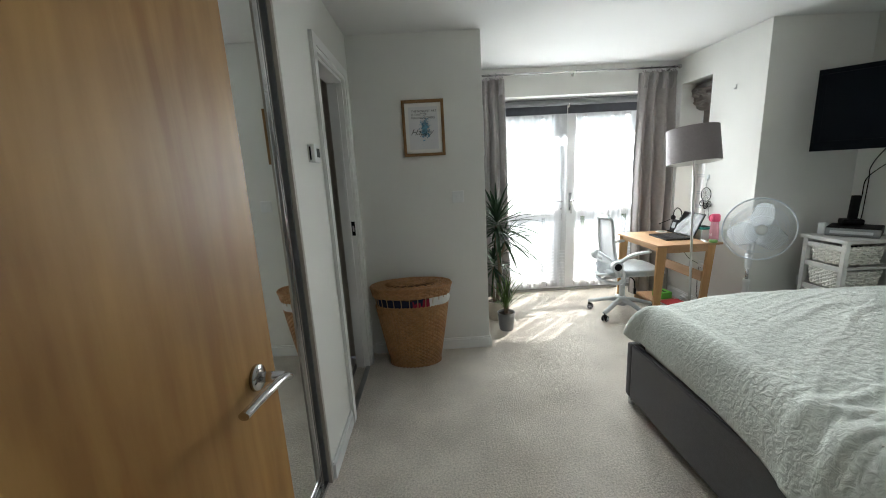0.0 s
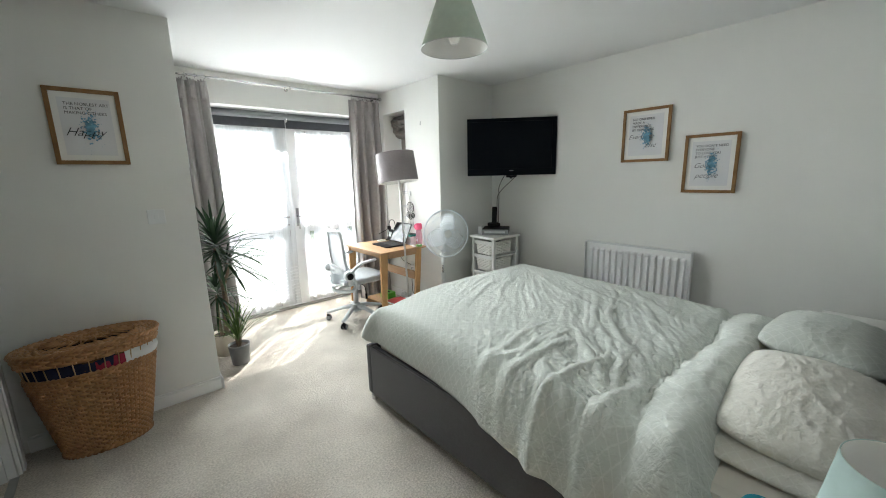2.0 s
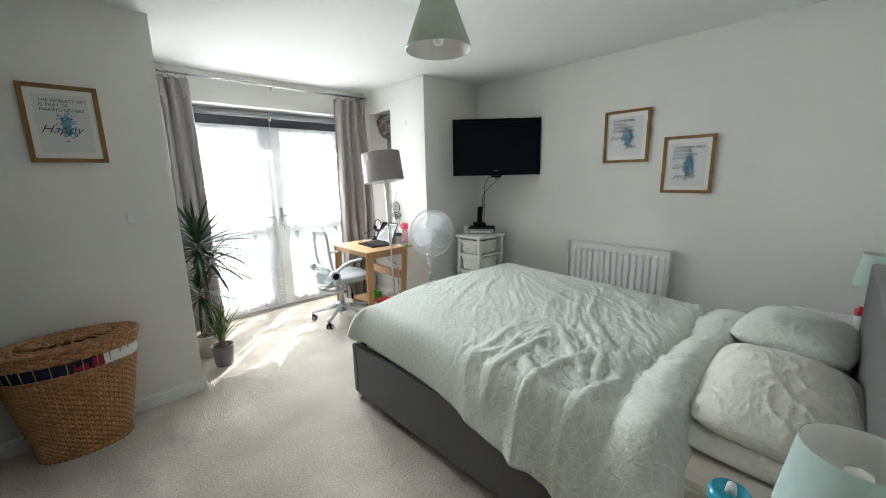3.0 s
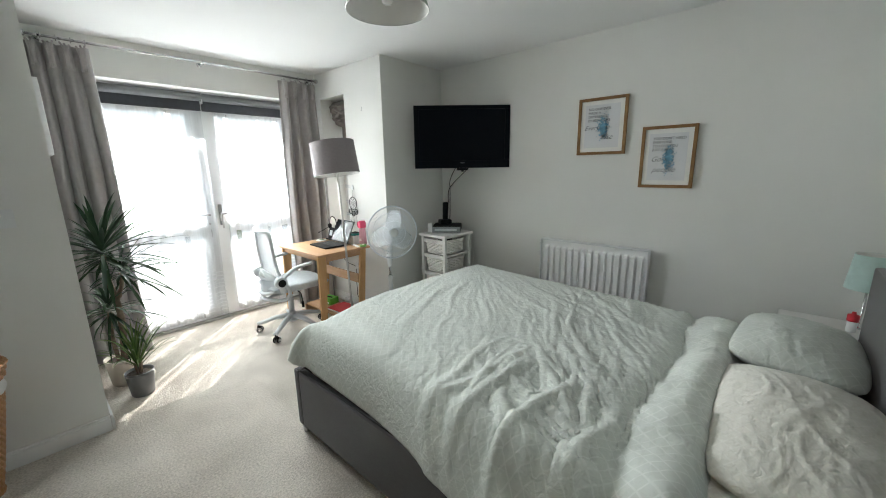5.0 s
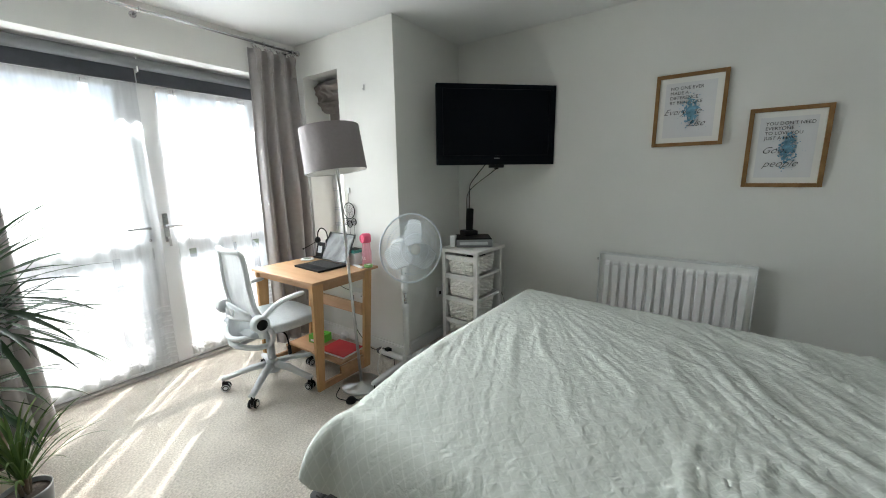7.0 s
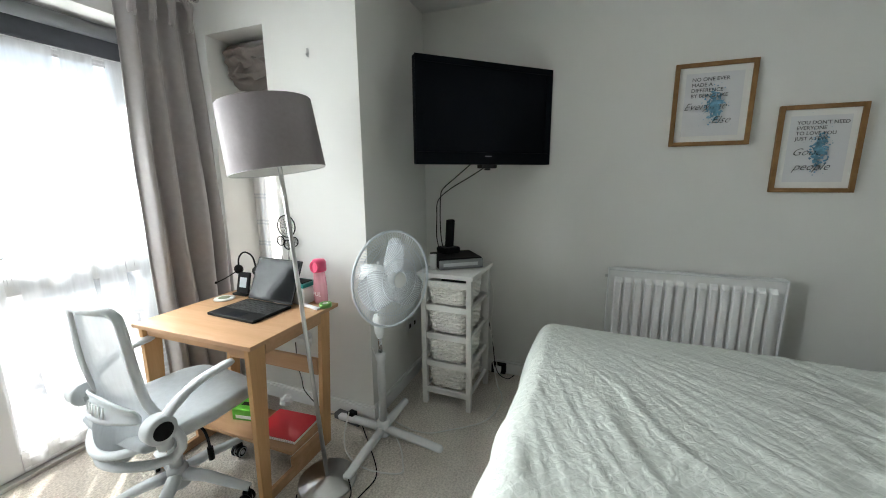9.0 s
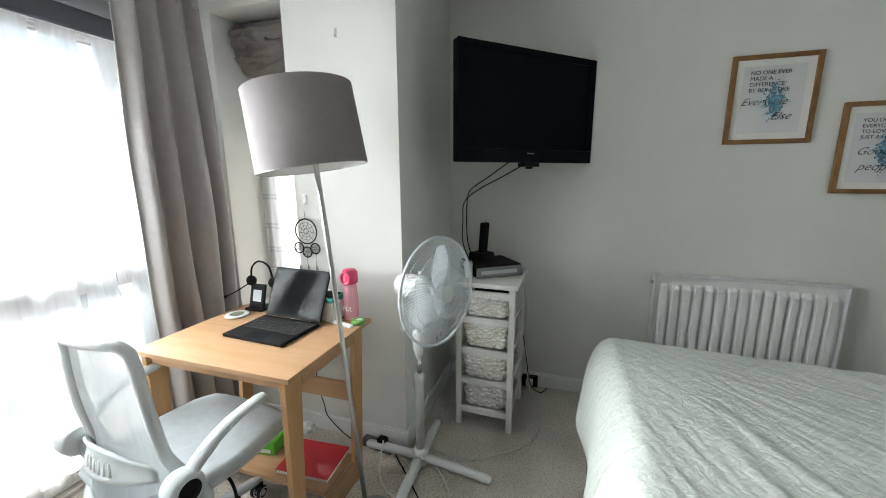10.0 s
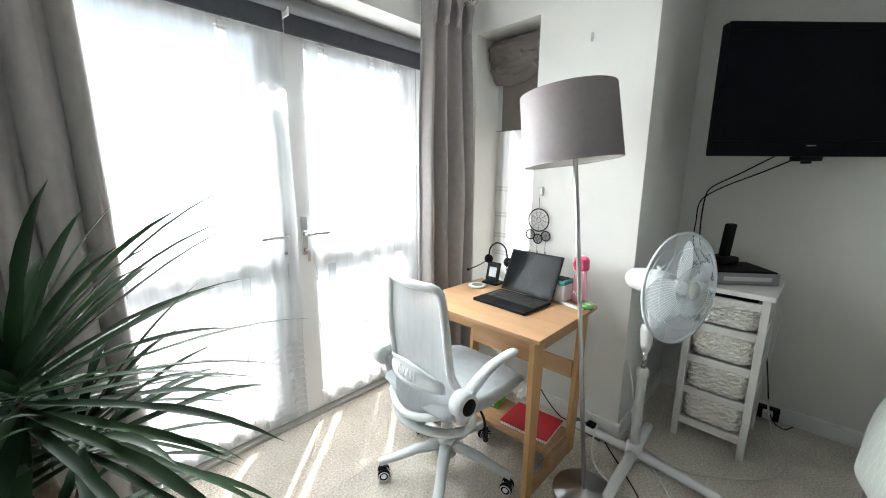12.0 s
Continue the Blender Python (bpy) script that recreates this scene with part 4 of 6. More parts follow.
def television():
    c = Vector((2.992, 2.500, 1.704))
    t = thing("television", "black flat-screen television on an angled corner bracket, switched off", "television", pose(c.x, c.y, c.z, 0, 0, -45.6))
    part("casing", boxed((-0.430, 0.430, 0.002, 0.045, -0.271, 0.271), bevel=0.008), SCREEN, t)
    part("back_hump", boxed((-0.30, 0.30, 0.0455, 0.09, -0.20, 0.18), bevel=0.02), BLACKP, t)
    part("screen", boxed((-0.385, 0.385, -0.001, 0.0015, -0.205, 0.238)), SCREEN, t, "glossy dark screen")
    for s in ((-0.430, 0.430, -0.006, 0.0018, 0.239, 0.271), (-0.430, 0.430, -0.006, 0.0018, -0.271, -0.206), (-0.430, -0.386, -0.006, 0.0018, -0.206, 0.239), (0.386, 0.430, -0.006, 0.0018, -0.206, 0.239)):
        part("bezel", boxed(s, bevel=0.002), SCREEN, t)
    part("maker_mark", boxed((-0.022, 0.022, -0.0072, -0.0062, -0.228, -0.223)), SILVER, t, "small silver mark")
    part("sensor_bar", boxed((-0.05, 0.05, -0.02, 0.035, -0.292, -0.2715), bevel=0.004), BLACKP, t, "black clip-on sensor bar")
    part("sensor_lens", boxed((-0.012, 0.012, -0.012, 0.02, -0.303, -0.2925), bevel=0.003), BLACKP, t)
    bm = bmesh.new()
    tube(bm, [(0, 0.09, 0), (0, 0.25, 0.0), (0.0, 0.36, 0.0)], 0.022, 10)
    box(bm, -0.10, 0.10, 0.0905, 0.10, -0.10, 0.10, bevel=0.003)
    part("wall_bracket", bm, BLACKP, t)


television()


def radiator():
    r = thing("radiator", "white ribbed panel radiator fixed to the wall", "radiator", pose(3.22, 1.386, 0.515))
    w, h = 0.845, 0.60
    bm = bmesh.new()
    n, pitch = 15, 0.0533

    def prof(u):
        y = -w / 2 + w * u
        k = (y + w / 2 - 0.022) / pitch
        if k < 0 or k > n:
            return 0.0
        f = k % 1.0
        return 0.026 * min(1.0, max(0.0, min(f, 1 - f) * 9 - 1.0))

    def fn(u, v):
        z = -h / 2 + h * v
        e = min(1.0, max(0.0, min(v - 0.05, 0.92 - v) * 30))
        return Vector((0.026 - prof(u) * e, -w / 2 + w * u, z))

    grid(bm, 320, 44, fn, smooth=False)
    part("ribbed_panel", bm, RADWHITE, r)
    part("back_panel", boxed((0.045, 0.055, -w / 2, w / 2, -h / 2, h / 2)), WHITEP, r)
    part("end_panel", boxed((0.0, 0.06, w / 2 + 0.0005, w / 2 + 0.006, -h / 2, h / 2 + 0.008), bevel=0.002), WHITEP, r)
    part("end_panel", boxed((0.0, 0.06, -w / 2 - 0.006, -w / 2 - 0.0005, -h / 2, h / 2 + 0.008), bevel=0.002), WHITEP, r)
    tg = boxed((0.0, 0.058, -w / 2, w / 2, h / 2 + 0.0005, h / 2 + 0.010), bevel=0.003)
    for i in range(26):
        y = -w / 2 + 0.03 + i * (w - 0.08) / 25
        box(tg, 0.016, 0.046, y, y + 0.018, h / 2 + 0.0102, h / 2 + 0.0125)
    part("top_grille", tg, WHITEP, r)
    bm = bmesh.new()
    lathe(bm, [(0, 0), (0.009, 0), (0.009, 0.016), (0, 0.016)], 12, pose(0.03, w / 2 + 0.006, h / 2 - 0.04, -90, 0, 0))
    part("bleed_plug", bm, STEEL, r, "brass-grey bleed plug")
    bm = bmesh.new()
    tube(bm, [(0.03, -w / 2 + 0.03, -h / 2), (0.03, -w / 2 + 0.03, -0.5)], 0.008, 8)
    part("pipe", bm, WHITEP, r)
    bm = bmesh.new()
    tube(bm, [(0.03, w / 2 - 0.03, -h / 2), (0.03, w / 2 - 0.03, -0.5)], 0.008, 8)
    part("pipe", bm, WHITEP, r)
    for y in (-0.28, 0.28):
        part("wall_hook", boxed((0.0555, 0.0785, y - 0.02, y + 0.02, -0.2, 0.2)), WHITEP, r)


radiator()

sw = thing("light_switch", "square white plastic light switch on the pale wall", "light switch", pose(0.178, 2.999, 1.24))
part("switch_plate", boxed((-0.044, 0.044, -0.009, 0, -0.044, 0.044), bevel=0.003), WHITEP, sw)
part("rocker", boxed((-0.011, 0.011, -0.013, -0.0092, -0.014, 0.014), bevel=0.002), WHITEP, sw)
for nm, at in (("plug_socket", pose(3.02, 3.0235, 0.40)), ("plug_socket", pose(2.5145, 3.50, 0.43, 0, 0, -90))):
    so = thing(nm, "white double plug socket low on the wall", "plug socket", at, group="plug sockets")
    part("socket_plate", boxed((-0.073, 0.073, -0.009, 0, -0.043, 0.043), bevel=0.003), WHITEP, so)
    for x in (-0.036, 0.036):
        part("rocker", boxed((x - 0.008, x + 0.008, -0.012, -0.0092, 0.012, 0.03), bevel=0.001), WHITEP, so)
        part("pin_hole", boxed((x - 0.012, x + 0.012, -0.0096, -0.0091, -0.025, 0.004)), BLACKP, so)
pg = thing("phone_charger", "white plug-in charger lying across the socket", "charger", pose(2.504, 3.46, 0.44, 0, 0, -90))
part("charger_body", boxed((-0.05, 0.05, -0.05, -0.005, -0.012, 0.014), bevel=0.004), WHITEP, pg)
nl = thing("wall_hook", "small bare metal picture hook on the white wall", "hook", pose(2.514, 3.312, 1.985))
bm = bmesh.new()
box(bm, -0.003, 0.0, -0.006, 0.006, -0.02, 0.02, bevel=0.001)
tube(bm, [(-0.003, 0, -0.012), (-0.012, 0, -0.016), (-0.013, 0, -0.006)], 0.0022, 6)
part("hook_body", bm, STEEL, nl)
sk = thing("corner_socket", "black extension plug beside the skirting", "plug", pose(3.27, 2.47, 0.05))
part("block", boxed((-0.02, 0.014, -0.05, 0.05, -0.04, 0.03), bevel=0.004), BLACKP, sk)
part("plug", boxed((-0.06, -0.0205, -0.022, 0.022, -0.02, 0.02), bevel=0.006), WHITEP, sk, "white mains plug")

pnl = thing("wall_panel", "slim white box frame on the side of the nib", "box frame", pose(0.388, 3.28, 1.73))
part("box_frame", boxed((0, 0.026, -0.12, 0.12, -0.19, 0.19), bevel=0.003), WHITEP, pnl)
part("panel_face", boxed((0.0262, 0.028, -0.10, 0.10, -0.17, 0.17)), PAPER, pnl, "plain white face")

# ---- pendant lamp ----
pd = thing("pendant_lamp", "sage green conical pendant shade hanging from the ceiling", "pendant lamp", pose(1.353, 1.554, 2.40))
bm = bmesh.new()
lathe(bm, [(0.165, -0.345), (0.085, -0.135), (0.083, -0.135), (0.163, -0.345), (0.165, -0.345)], 48)
part("shade", bm, SAGE, pd)
bm = bmesh.new()
lathe(bm, [(0.1625, -0.3448), (0.0825, -0.1355)], 48)
part("lining", bm, SHADEIN, pd, "white shade lining")
bm = bmesh.new()
tube(bm, [(0.164 * math.cos(t), 0.164 * math.sin(t), -0.346) for t in (2 * math.pi * k / 40 for k in range(40))], 0.002, 6, closed=True)
part("shade_ring", bm, STEEL, pd)
for k in range(3):
    a = 2 * math.pi * k / 3
    bm = bmesh.new()
    tube(bm, [(0.02 * math.cos(a), 0.02 * math.sin(a), -0.165), (0.084 * math.cos(a), 0.084 * math.sin(a), -0.14)], 0.0016, 5)
    part("shade_spoke", bm, STEEL, pd)
bm = bmesh.new()
lathe(bm, [(0, -0.325), (0.018, -0.322), (0.029, -0.30), (0.030, -0.285), (0.022, -0.255), (0.015, -0.235), (0, -0.235)], 20)
part("bulb", bm, BULB, pd, "white opal bulb")
bm = bmesh.new()
lathe(bm, [(0, -0.234), (0.018, -0.234), (0.019, -0.165), (0.006, -0.15), (0.003, -0.148), (0.003, -0.03), (0.04, -0.028), (0.046, -0.006), (0.046, -0.0005), (0, -0.0005)], 20)
part("cord_and_rose", bm, WHITEP, pd, "white cord and ceiling rose")

# ---- bedside tables and lamps ----
for x, name in ((0.875, "near"), (2.99, "far")):
    b = thing("bedside_table", "small white bedside table beside the grey headboard", "bedside table", pose(x, -0.02, 0), group="bedside tables")
    part("table_top", boxed((-0.18, 0.18, -0.19, 0.24, 0.555, 0.58), bevel=0.004), WHITEWOOD, b)
    part("body", boxed((-0.165, 0.165, -0.18, 0.215, 0.18, 0.5545)), WHITEWOOD, b)
    for z0, z1 in ((0.20, 0.37), (0.375, 0.545)):
        d = part("drawer", boxed((-0.155, 0.155, 0.2155, 0.23, z0, z1), bevel=0.003), WHITEWOOD, b)
        bm = bmesh.new()
        bmesh.ops.create_uvsphere(bm, u_segments=12, v_segments=8, radius=0.012, matrix=pose(0, 0.243, (z0 + z1) / 2))
        part("knob", bm, CHROME, d, "chrome knob")
    for lx in (-0.15, 0.15):
        for ly in (-0.165, 0.2):
            bm = bmesh.new()
            tube(bm, [(lx, ly, 0.18), (lx, ly, 0.0)], [0.018, 0.011], 10)
            part("leg", bm, WHITEWOOD, b)
    tl = thing("table_lamp", "small lamp with a pale teal drum shade on a bedside table", "table lamp", pose(0.935 if name == "near" else 3.09, -0.005 if name == "near" else -0.10, 0.58), group="bedside lamps")
    bm = bmesh.new()
    lathe(bm, [(0.11, 0.20), (0.088, 0.375), (0.0865, 0.375), (0.1085, 0.20), (0.11, 0.20)], 40)
    part("shade", bm, TEAL, tl)
    bm = bmesh.new()
    lathe(bm, [(0.1075, 0.2005), (0.0858, 0.3745)], 40)
    part("lining", bm, SHADEIN, tl, "white shade lining")
    bm = bmesh.new()
    lathe(bm, [(0, 0), (0.06, 0), (0.06, 0.008), (0.012, 0.014), (0.007, 0.03), (0.007, 0.25), (0, 0.25)], 24)
    part("stem_and_base", bm, CHROME, tl, "chrome stem and round base")
    bm = bmesh.new()
    lathe(bm, [(0, 0.251), (0.014, 0.251), (0.014, 0.275), (0.026, 0.30), (0.02, 0.33), (0, 0.34)], 18)
    part("bulb", bm, BULB, tl, "white bulb")
    if name == "near":
        tl.scale = (1.0, 1.0, 0.93)
    else:
        tl.scale = (0.80, 0.80, 1.04)
cup = thing("drinking_beaker", "translucent cyan drinking beaker with a domed lid", "beaker", pose(0.925, 0.17, 0.58))
bm = bmesh.new()
lathe(bm, [(0, 0), (0.030, 0), (0.036, 0.02), (0.040, 0.135), (0.038, 0.135), (0.034, 0.02), (0.028, 0.004), (0, 0.004)], 28)
part("beaker_body", bm, CYANCLEAR, cup)
bm = bmesh.new()
lathe(bm, [(0.042, 0.128), (0.043, 0.145), (0.036, 0.158), (0.034, 0.158), (0.034, 0.15), (0.0, 0.15)], 28)
part("lid_ring", bm, mat("cyan_plastic", (0.02, 0.36, 0.50), 0.3), cup, "cyan lid ring")
bm = bmesh.new()
lathe(bm, [(0, 0.1505), (0.012, 0.1505), (0.008, 0.175), (0, 0.176)], 14)
part("spout", bm, WHITEP, cup, "clear spout")
rc = thing("red_pot", "small red lidded pot on the bedside table", "pot", pose(2.985, -0.06, 0.58))
rc.scale = (0.8, 0.8, 0.95)
bm = bmesh.new()
lathe(bm, [(0, 0), (0.024, 0), (0.026, 0.06), (0, 0.06)], 20)
part("jar", bm, WHITEP, rc)
bm = bmesh.new()
lathe(bm, [(0, 0.0605), (0.029, 0.0605), (0.029, 0.095), (0.012, 0.1), (0.01, 0.112), (0, 0.113)], 20)
part("lid", bm, RED, rc, "bright red lid")


# ---- wicker ----
def woven(bm, loop, z0, z1, rows, stakes, r, amp, segs, scale=lambda v: 1.0, pair=1):
    """Rows of cane woven in and out of upright stakes. loop(t, s): the outline at size s."""
    for k in range(rows):
        v = (k + 0.5) / rows
        z, s = z0 + (z1 - z0) * v, scale(v)
        pts = []
        for j in range(segs):
            t = 2 * math.pi * j / segs
            x, y = loop(t, s)
            n = Vector((x, y, 0)).normalized()
            o = amp * math.cos(stakes / 2 * t + math.pi * (k // pair))
            pts.append((x + n.x * o, y + n.y * o, z + 0.0008 * math.sin(5 * t + k)))
        tube(bm, pts, r, 5, closed=True, flat=1.25)
    for i in range(stakes):
        t = 2 * math.pi * i / stakes
        pts = []
        for q in range(4):
            v = q / 3
            x, y = loop(t, scale(v))
            pts.append((x, y, z0 + (z1 - z0) * v))
        tube(bm, pts, r * 0.95, 6)


def braid(bm, loop, z, s, r, turns, segs=140):
    """A twisted border of two canes."""
    for ph in (0, math.pi):
        pts = []
        for j in range(segs):
            t = 2 * math.pi * j / segs
            x, y = loop(t, s)
            n = Vector((x, y, 0)).normalized()
            a = turns * t + ph
            pts.append((x + n.x * r * 0.7 * math.cos(a), y + n.y * r * 0.7 * math.cos(a), z + r * 0.7 * math.sin(a)))
        tube(bm, pts, r, 5, closed=True)


lb = thing("laundry_basket", "honey-coloured oval wicker laundry basket with clothes under its lid", "laundry basket", pose(-0.215, 2.824, 0, 0, 0, 1))
lb.scale = (1.0, 1.0, 1.10)
oval = lambda t, s: (0.285 * s * math.cos(t) * (1 - 0.03 * math.cos(2 * t)), 0.152 * s * math.sin(t))
grow = lambda v: 0.66 + 0.295 * v ** 0.9
bm = bmesh.new()
woven(bm, oval, 0.02, 0.425, 30, 60, 0.0068, 0.0068, 420, grow)
tagged(part("woven_body", bm, WICKER, lb), kind="stuff")
bm = bmesh.new()
braid(bm, oval, 0.012, 0.67, 0.010, 22)
part("foot_border", bm, WICKER, lb)
bm = bmesh.new()
braid(bm, oval, 0.432, 0.955, 0.008, 30)
part("rim_border", bm, WICKER, lb)
# darkened copy of the wicker colour paints the shade between the canes
bm = bmesh.new()
lathe(bm, [(0, 0.03), (0.64, 0.03), (0.93, 0.45), (0.935, 0.50)], 48, sx=0.27, sy=0.155)
part("inner_shade_skin", bm, mat("shade_behind_canes", (0.10, 0.05, 0.02), 0.9), lb)
bm = bmesh.new()
for i in range(30):
    t = 2 * math.pi * (i + 0.3) / 30
    (x0, y0), (x1, y1) = oval(t, 0.955), oval(t, 1.0)
    tube(bm, [(x0, y0, 0.435), (x1, y1, 0.505)], 0.0028, 5)
tagged(part("open_stake", bm, mat("pale_cane", (0.45, 0.30, 0.16), 0.6), lb, "bare pale cane uprights"), kind="stuff")
bm = bmesh.new()
woven(bm, oval, 0.502, 0.558, 4, 46, 0.0074, 0.0062, 230, lambda v: 1.01 + 0.05 * v)
lid = part("lid", bm, WICKER, lb, "domed wicker lid with an openwork oval")
bm = bmesh.new()
for k in range(7):
    s = 1.05 - k * 0.052
    z = 0.563 + 0.020 * (1 - s)
    pts = []
    for j in range(150):
        t = 2 * math.pi * j / 150
        x, y = oval(t, s)
        pts.append((x, y, z + 0.004 * math.cos(22 * t + math.pi * k)))
    tube(bm, pts, 0.0075, 5, closed=True)
for k in range(6):
    s = 0.40 - k * 0.055
    pts = [(*oval(t, s), 0.577 + 0.003 * math.cos(14 * t + math.pi * k)) for t in (2 * math.pi * j / 100 for j in range(100))]
    tube(bm, pts, 0.0075, 5, closed=True)
tagged(part("woven_band", bm, WICKER, lid), kind="stuff")
bm = bmesh.new()
for i in range(22):
    t = 2 * math.pi * i / 22
    (x0, y0), (x1, y1) = oval(t, 0.69), oval(t + 0.10, 0.41)
    (x2, y2) = oval(t - 0.10, 0.41)
    tube(bm, [(x0, y0, 0.574), (x1, y1, 0.58)], 0.0035, 5)
    tube(bm, [(x0, y0, 0.575), (x2, y2, 0.581)], 0.003, 5)
tagged(part("open_lattice", bm, WICKER, lid), kind="stuff")
# near-black disc stands in for the shade seen through the openwork
bm = bmesh.new()
lathe(bm, [(0, 0.556), (0.66, 0.556)], 40, sx=0.285, sy=0.168)
part("lid_shade_disc", bm, mat("shade_under_lid", (0.03, 0.016, 0.008), 0.9), lid)
bm = bmesh.new()
braid(bm, oval, 0.562, 1.065, 0.009, 34)
part("lid_border", bm, WICKER, lid)


def cloth_band(a0, a1, z0, z1, seed, s=0.945):
    bm = bmesh.new()
    grid(bm, 40, 10, lambda u, v: Vector((*oval(a0 + (a1 - a0) * u, s + (0.06 * math.sin(math.pi * u) * math.sin(math.pi * v) if seed == 3 else 0) - 0.01 + 0.02 * math.sin(math.pi * v) + 0.018 * noise.noise(Vector((u * 9, v * 2, seed)))), z0 + (z1 - z0) * v)))
    return bm


cl = thing("laundry", "navy, red and white clothes stuffed in the wicker basket", "clothes", pose(-0.215, 2.824, 0.044, 0, 0, 1))
part("navy_clothes", cloth_band(2.6, 5.05, 0.42, 0.515, 1), NAVY, cl, "dark navy clothes")
part("red_clothes", cloth_band(4.75, 5.35, 0.42, 0.495, 2, 0.952), REDCLOTH, cl, "dark red cloth")
part("white_clothes", cloth_band(5.2, 7.4, 0.42, 0.515, 3, 0.96), WHITECLOTH, cl, "white cloth")
part("dark_clothes", cloth_band(0.9, 2.7, 0.42, 0.515, 4), NAVY, cl)


# ---- basket unit in the corner ----
un = thing("basket_unit", "white painted wooden unit with four white wicker basket drawers", "storage unit", pose(2.76, 2.525, 0, 0, 0, -2))
UW, UD, UH = 0.31, 0.37, 0.83    # y across the front (faces -x), x depth
for x in (0.0, UD - 0.03):
    for y in (0.0, UW - 0.03):
        part("post", boxed((x, x + 0.03, y, y + 0.03, 0, 0.805), bevel=0.002), WHITEWOOD, un)
part("unit_top", boxed((-0.015, UD + 0.015, -0.015, UW + 0.015, 0.8055, 0.83), bevel=0.003), WHITEWOOD, un)
levels = (0.115, 0.29, 0.465, 0.64)
for z in (*levels, 0.785):
    for x in (0.004, UD - 0.022):
        part("cross_rail", boxed((x, x + 0.018, 0.0305, UW - 0.0305, z - 0.038, z - 0.003), bevel=0.0015), WHITEWOOD, un)
    if z < 0.7:
        for y in (0.006, UW - 0.022):
            part("runner", boxed((0.0305, UD - 0.0305, y, y + 0.016, z - 0.022, z - 0.004), bevel=0.001), WHITEWOOD, un)
sq = lambda t, s: (0.158 * s * max(-1, min(1, 1.28 * math.cos(t))), 0.118 * s * max(-1, min(1, 1.28 * math.sin(t))))
for i, z in enumerate(levels):
    bk = part("basket", bmesh.new(), WHITEWICK, un, "white woven willow basket drawer")
    bm = bmesh.new()
    woven(bm, sq, 0.004, 0.126, 9, 34, 0.0070, 0.0044, 204, lambda v: 0.90 + 0.10 * v)
    lathe(bm, [(0, 0.006), (0.9, 0.006)], 24, sx=0.15, sy=0.11)
    bk.data = mesh_of("basket", bm, WHITEWICK)
    slide = -0.016 if i == 3 else -0.022 if i % 2 else -0.012
    bk.matrix_basis = pose(UD / 2 + slide, UW / 2, z)
    bm = bmesh.new()
    braid(bm, sq, 0.129, 1.0, 0.006, 20, 100)
    part("basket_rim", bm, WHITEWICK, bk)
    bm = bmesh.new()
    grid(bm, 14, 12, lambda u, v: Vector((-0.13 + 0.26 * u, -0.095 + 0.19 * v, 0.098 + 0.028 * noise.noise(Vector((u * 5, v * 5, i * 3.3))))))
    # black in the top basket paints the dark gap near its rim
    part("basket_filling", bm, BLACKP if i == 3 else WHITECLOTH, bk, "uneven sheet filling the basket")

sb = thing("set_top_box", "black and silver set-top box on the basket unit", "set-top box", pose(3.0, 2.70, 0.8302, 0, 0, 36))
part("box_body", boxed((-0.118, 0.12, -0.135, 0.135, 0.004, 0.066), bevel=0.010), BLACKP, sb)
part("silver_front", boxed((-0.129, -0.1185, -0.135, 0.135, 0.004, 0.060), bevel=0.005), SILVER, sb, "silver front band")
part("front_slot", boxed((-0.1305, -0.1292, -0.10, 0.11, 0.022, 0.042)), GREYP, sb, "pale grey slot")
for x in (-0.09, 0.09):
    for y in (-0.1, 0.1):
        bm = bmesh.new()
        lathe(bm, [(0, 0), (0.012, 0), (0.012, 0.004), (0, 0.004)], 12, pose(x, y, 0))
        part("rubber_foot", bm, BLACKP, sb)
ph = thing("cordless_phone", "black cordless phone standing in its charging cradle", "telephone", pose(3.03, 2.76, 0.8965, 0, 0, 150))
ph.scale = (1.15, 1.15, 1.22)
part("cradle", boxed((-0.05, 0.05, -0.04, 0.05, 0, 0.035), bevel=0.012), BLACKP, ph)
bm = boxed((-0.022, 0.022, -0.014, 0.014, 0, 0.15), bevel=0.008)
hs = part("handset", bm, BLACKP, ph, at=pose(0, 0.012, 0.025, -5, 0, 0))
part("keypad", boxed((-0.015, 0.015, -0.0155, -0.0143, 0.03, 0.08)), SILVER, hs, "grey keypad")
part("phone_display", boxed((-0.013, 0.013, -0.0155, -0.0143, 0.095, 0.125)), GREYP, hs, "small display")
wf = thing("white_router", "small white box behind the set-top box", "router", pose(2.86, 2.79, 0.8302, 0, 0, 20))
part("router_body", boxed((-0.025, 0.025, -0.02, 0.02, 0, 0.085), bevel=0.004), WHITEP, wf)


def cable(name, ctrl, r, material, label):
    bm = bmesh.new()
    tube(bm, curve_pts(ctrl, 7), r, 6)
    t = thing(name, label, "cable")
    part("flex", bm, material, t)
    return t


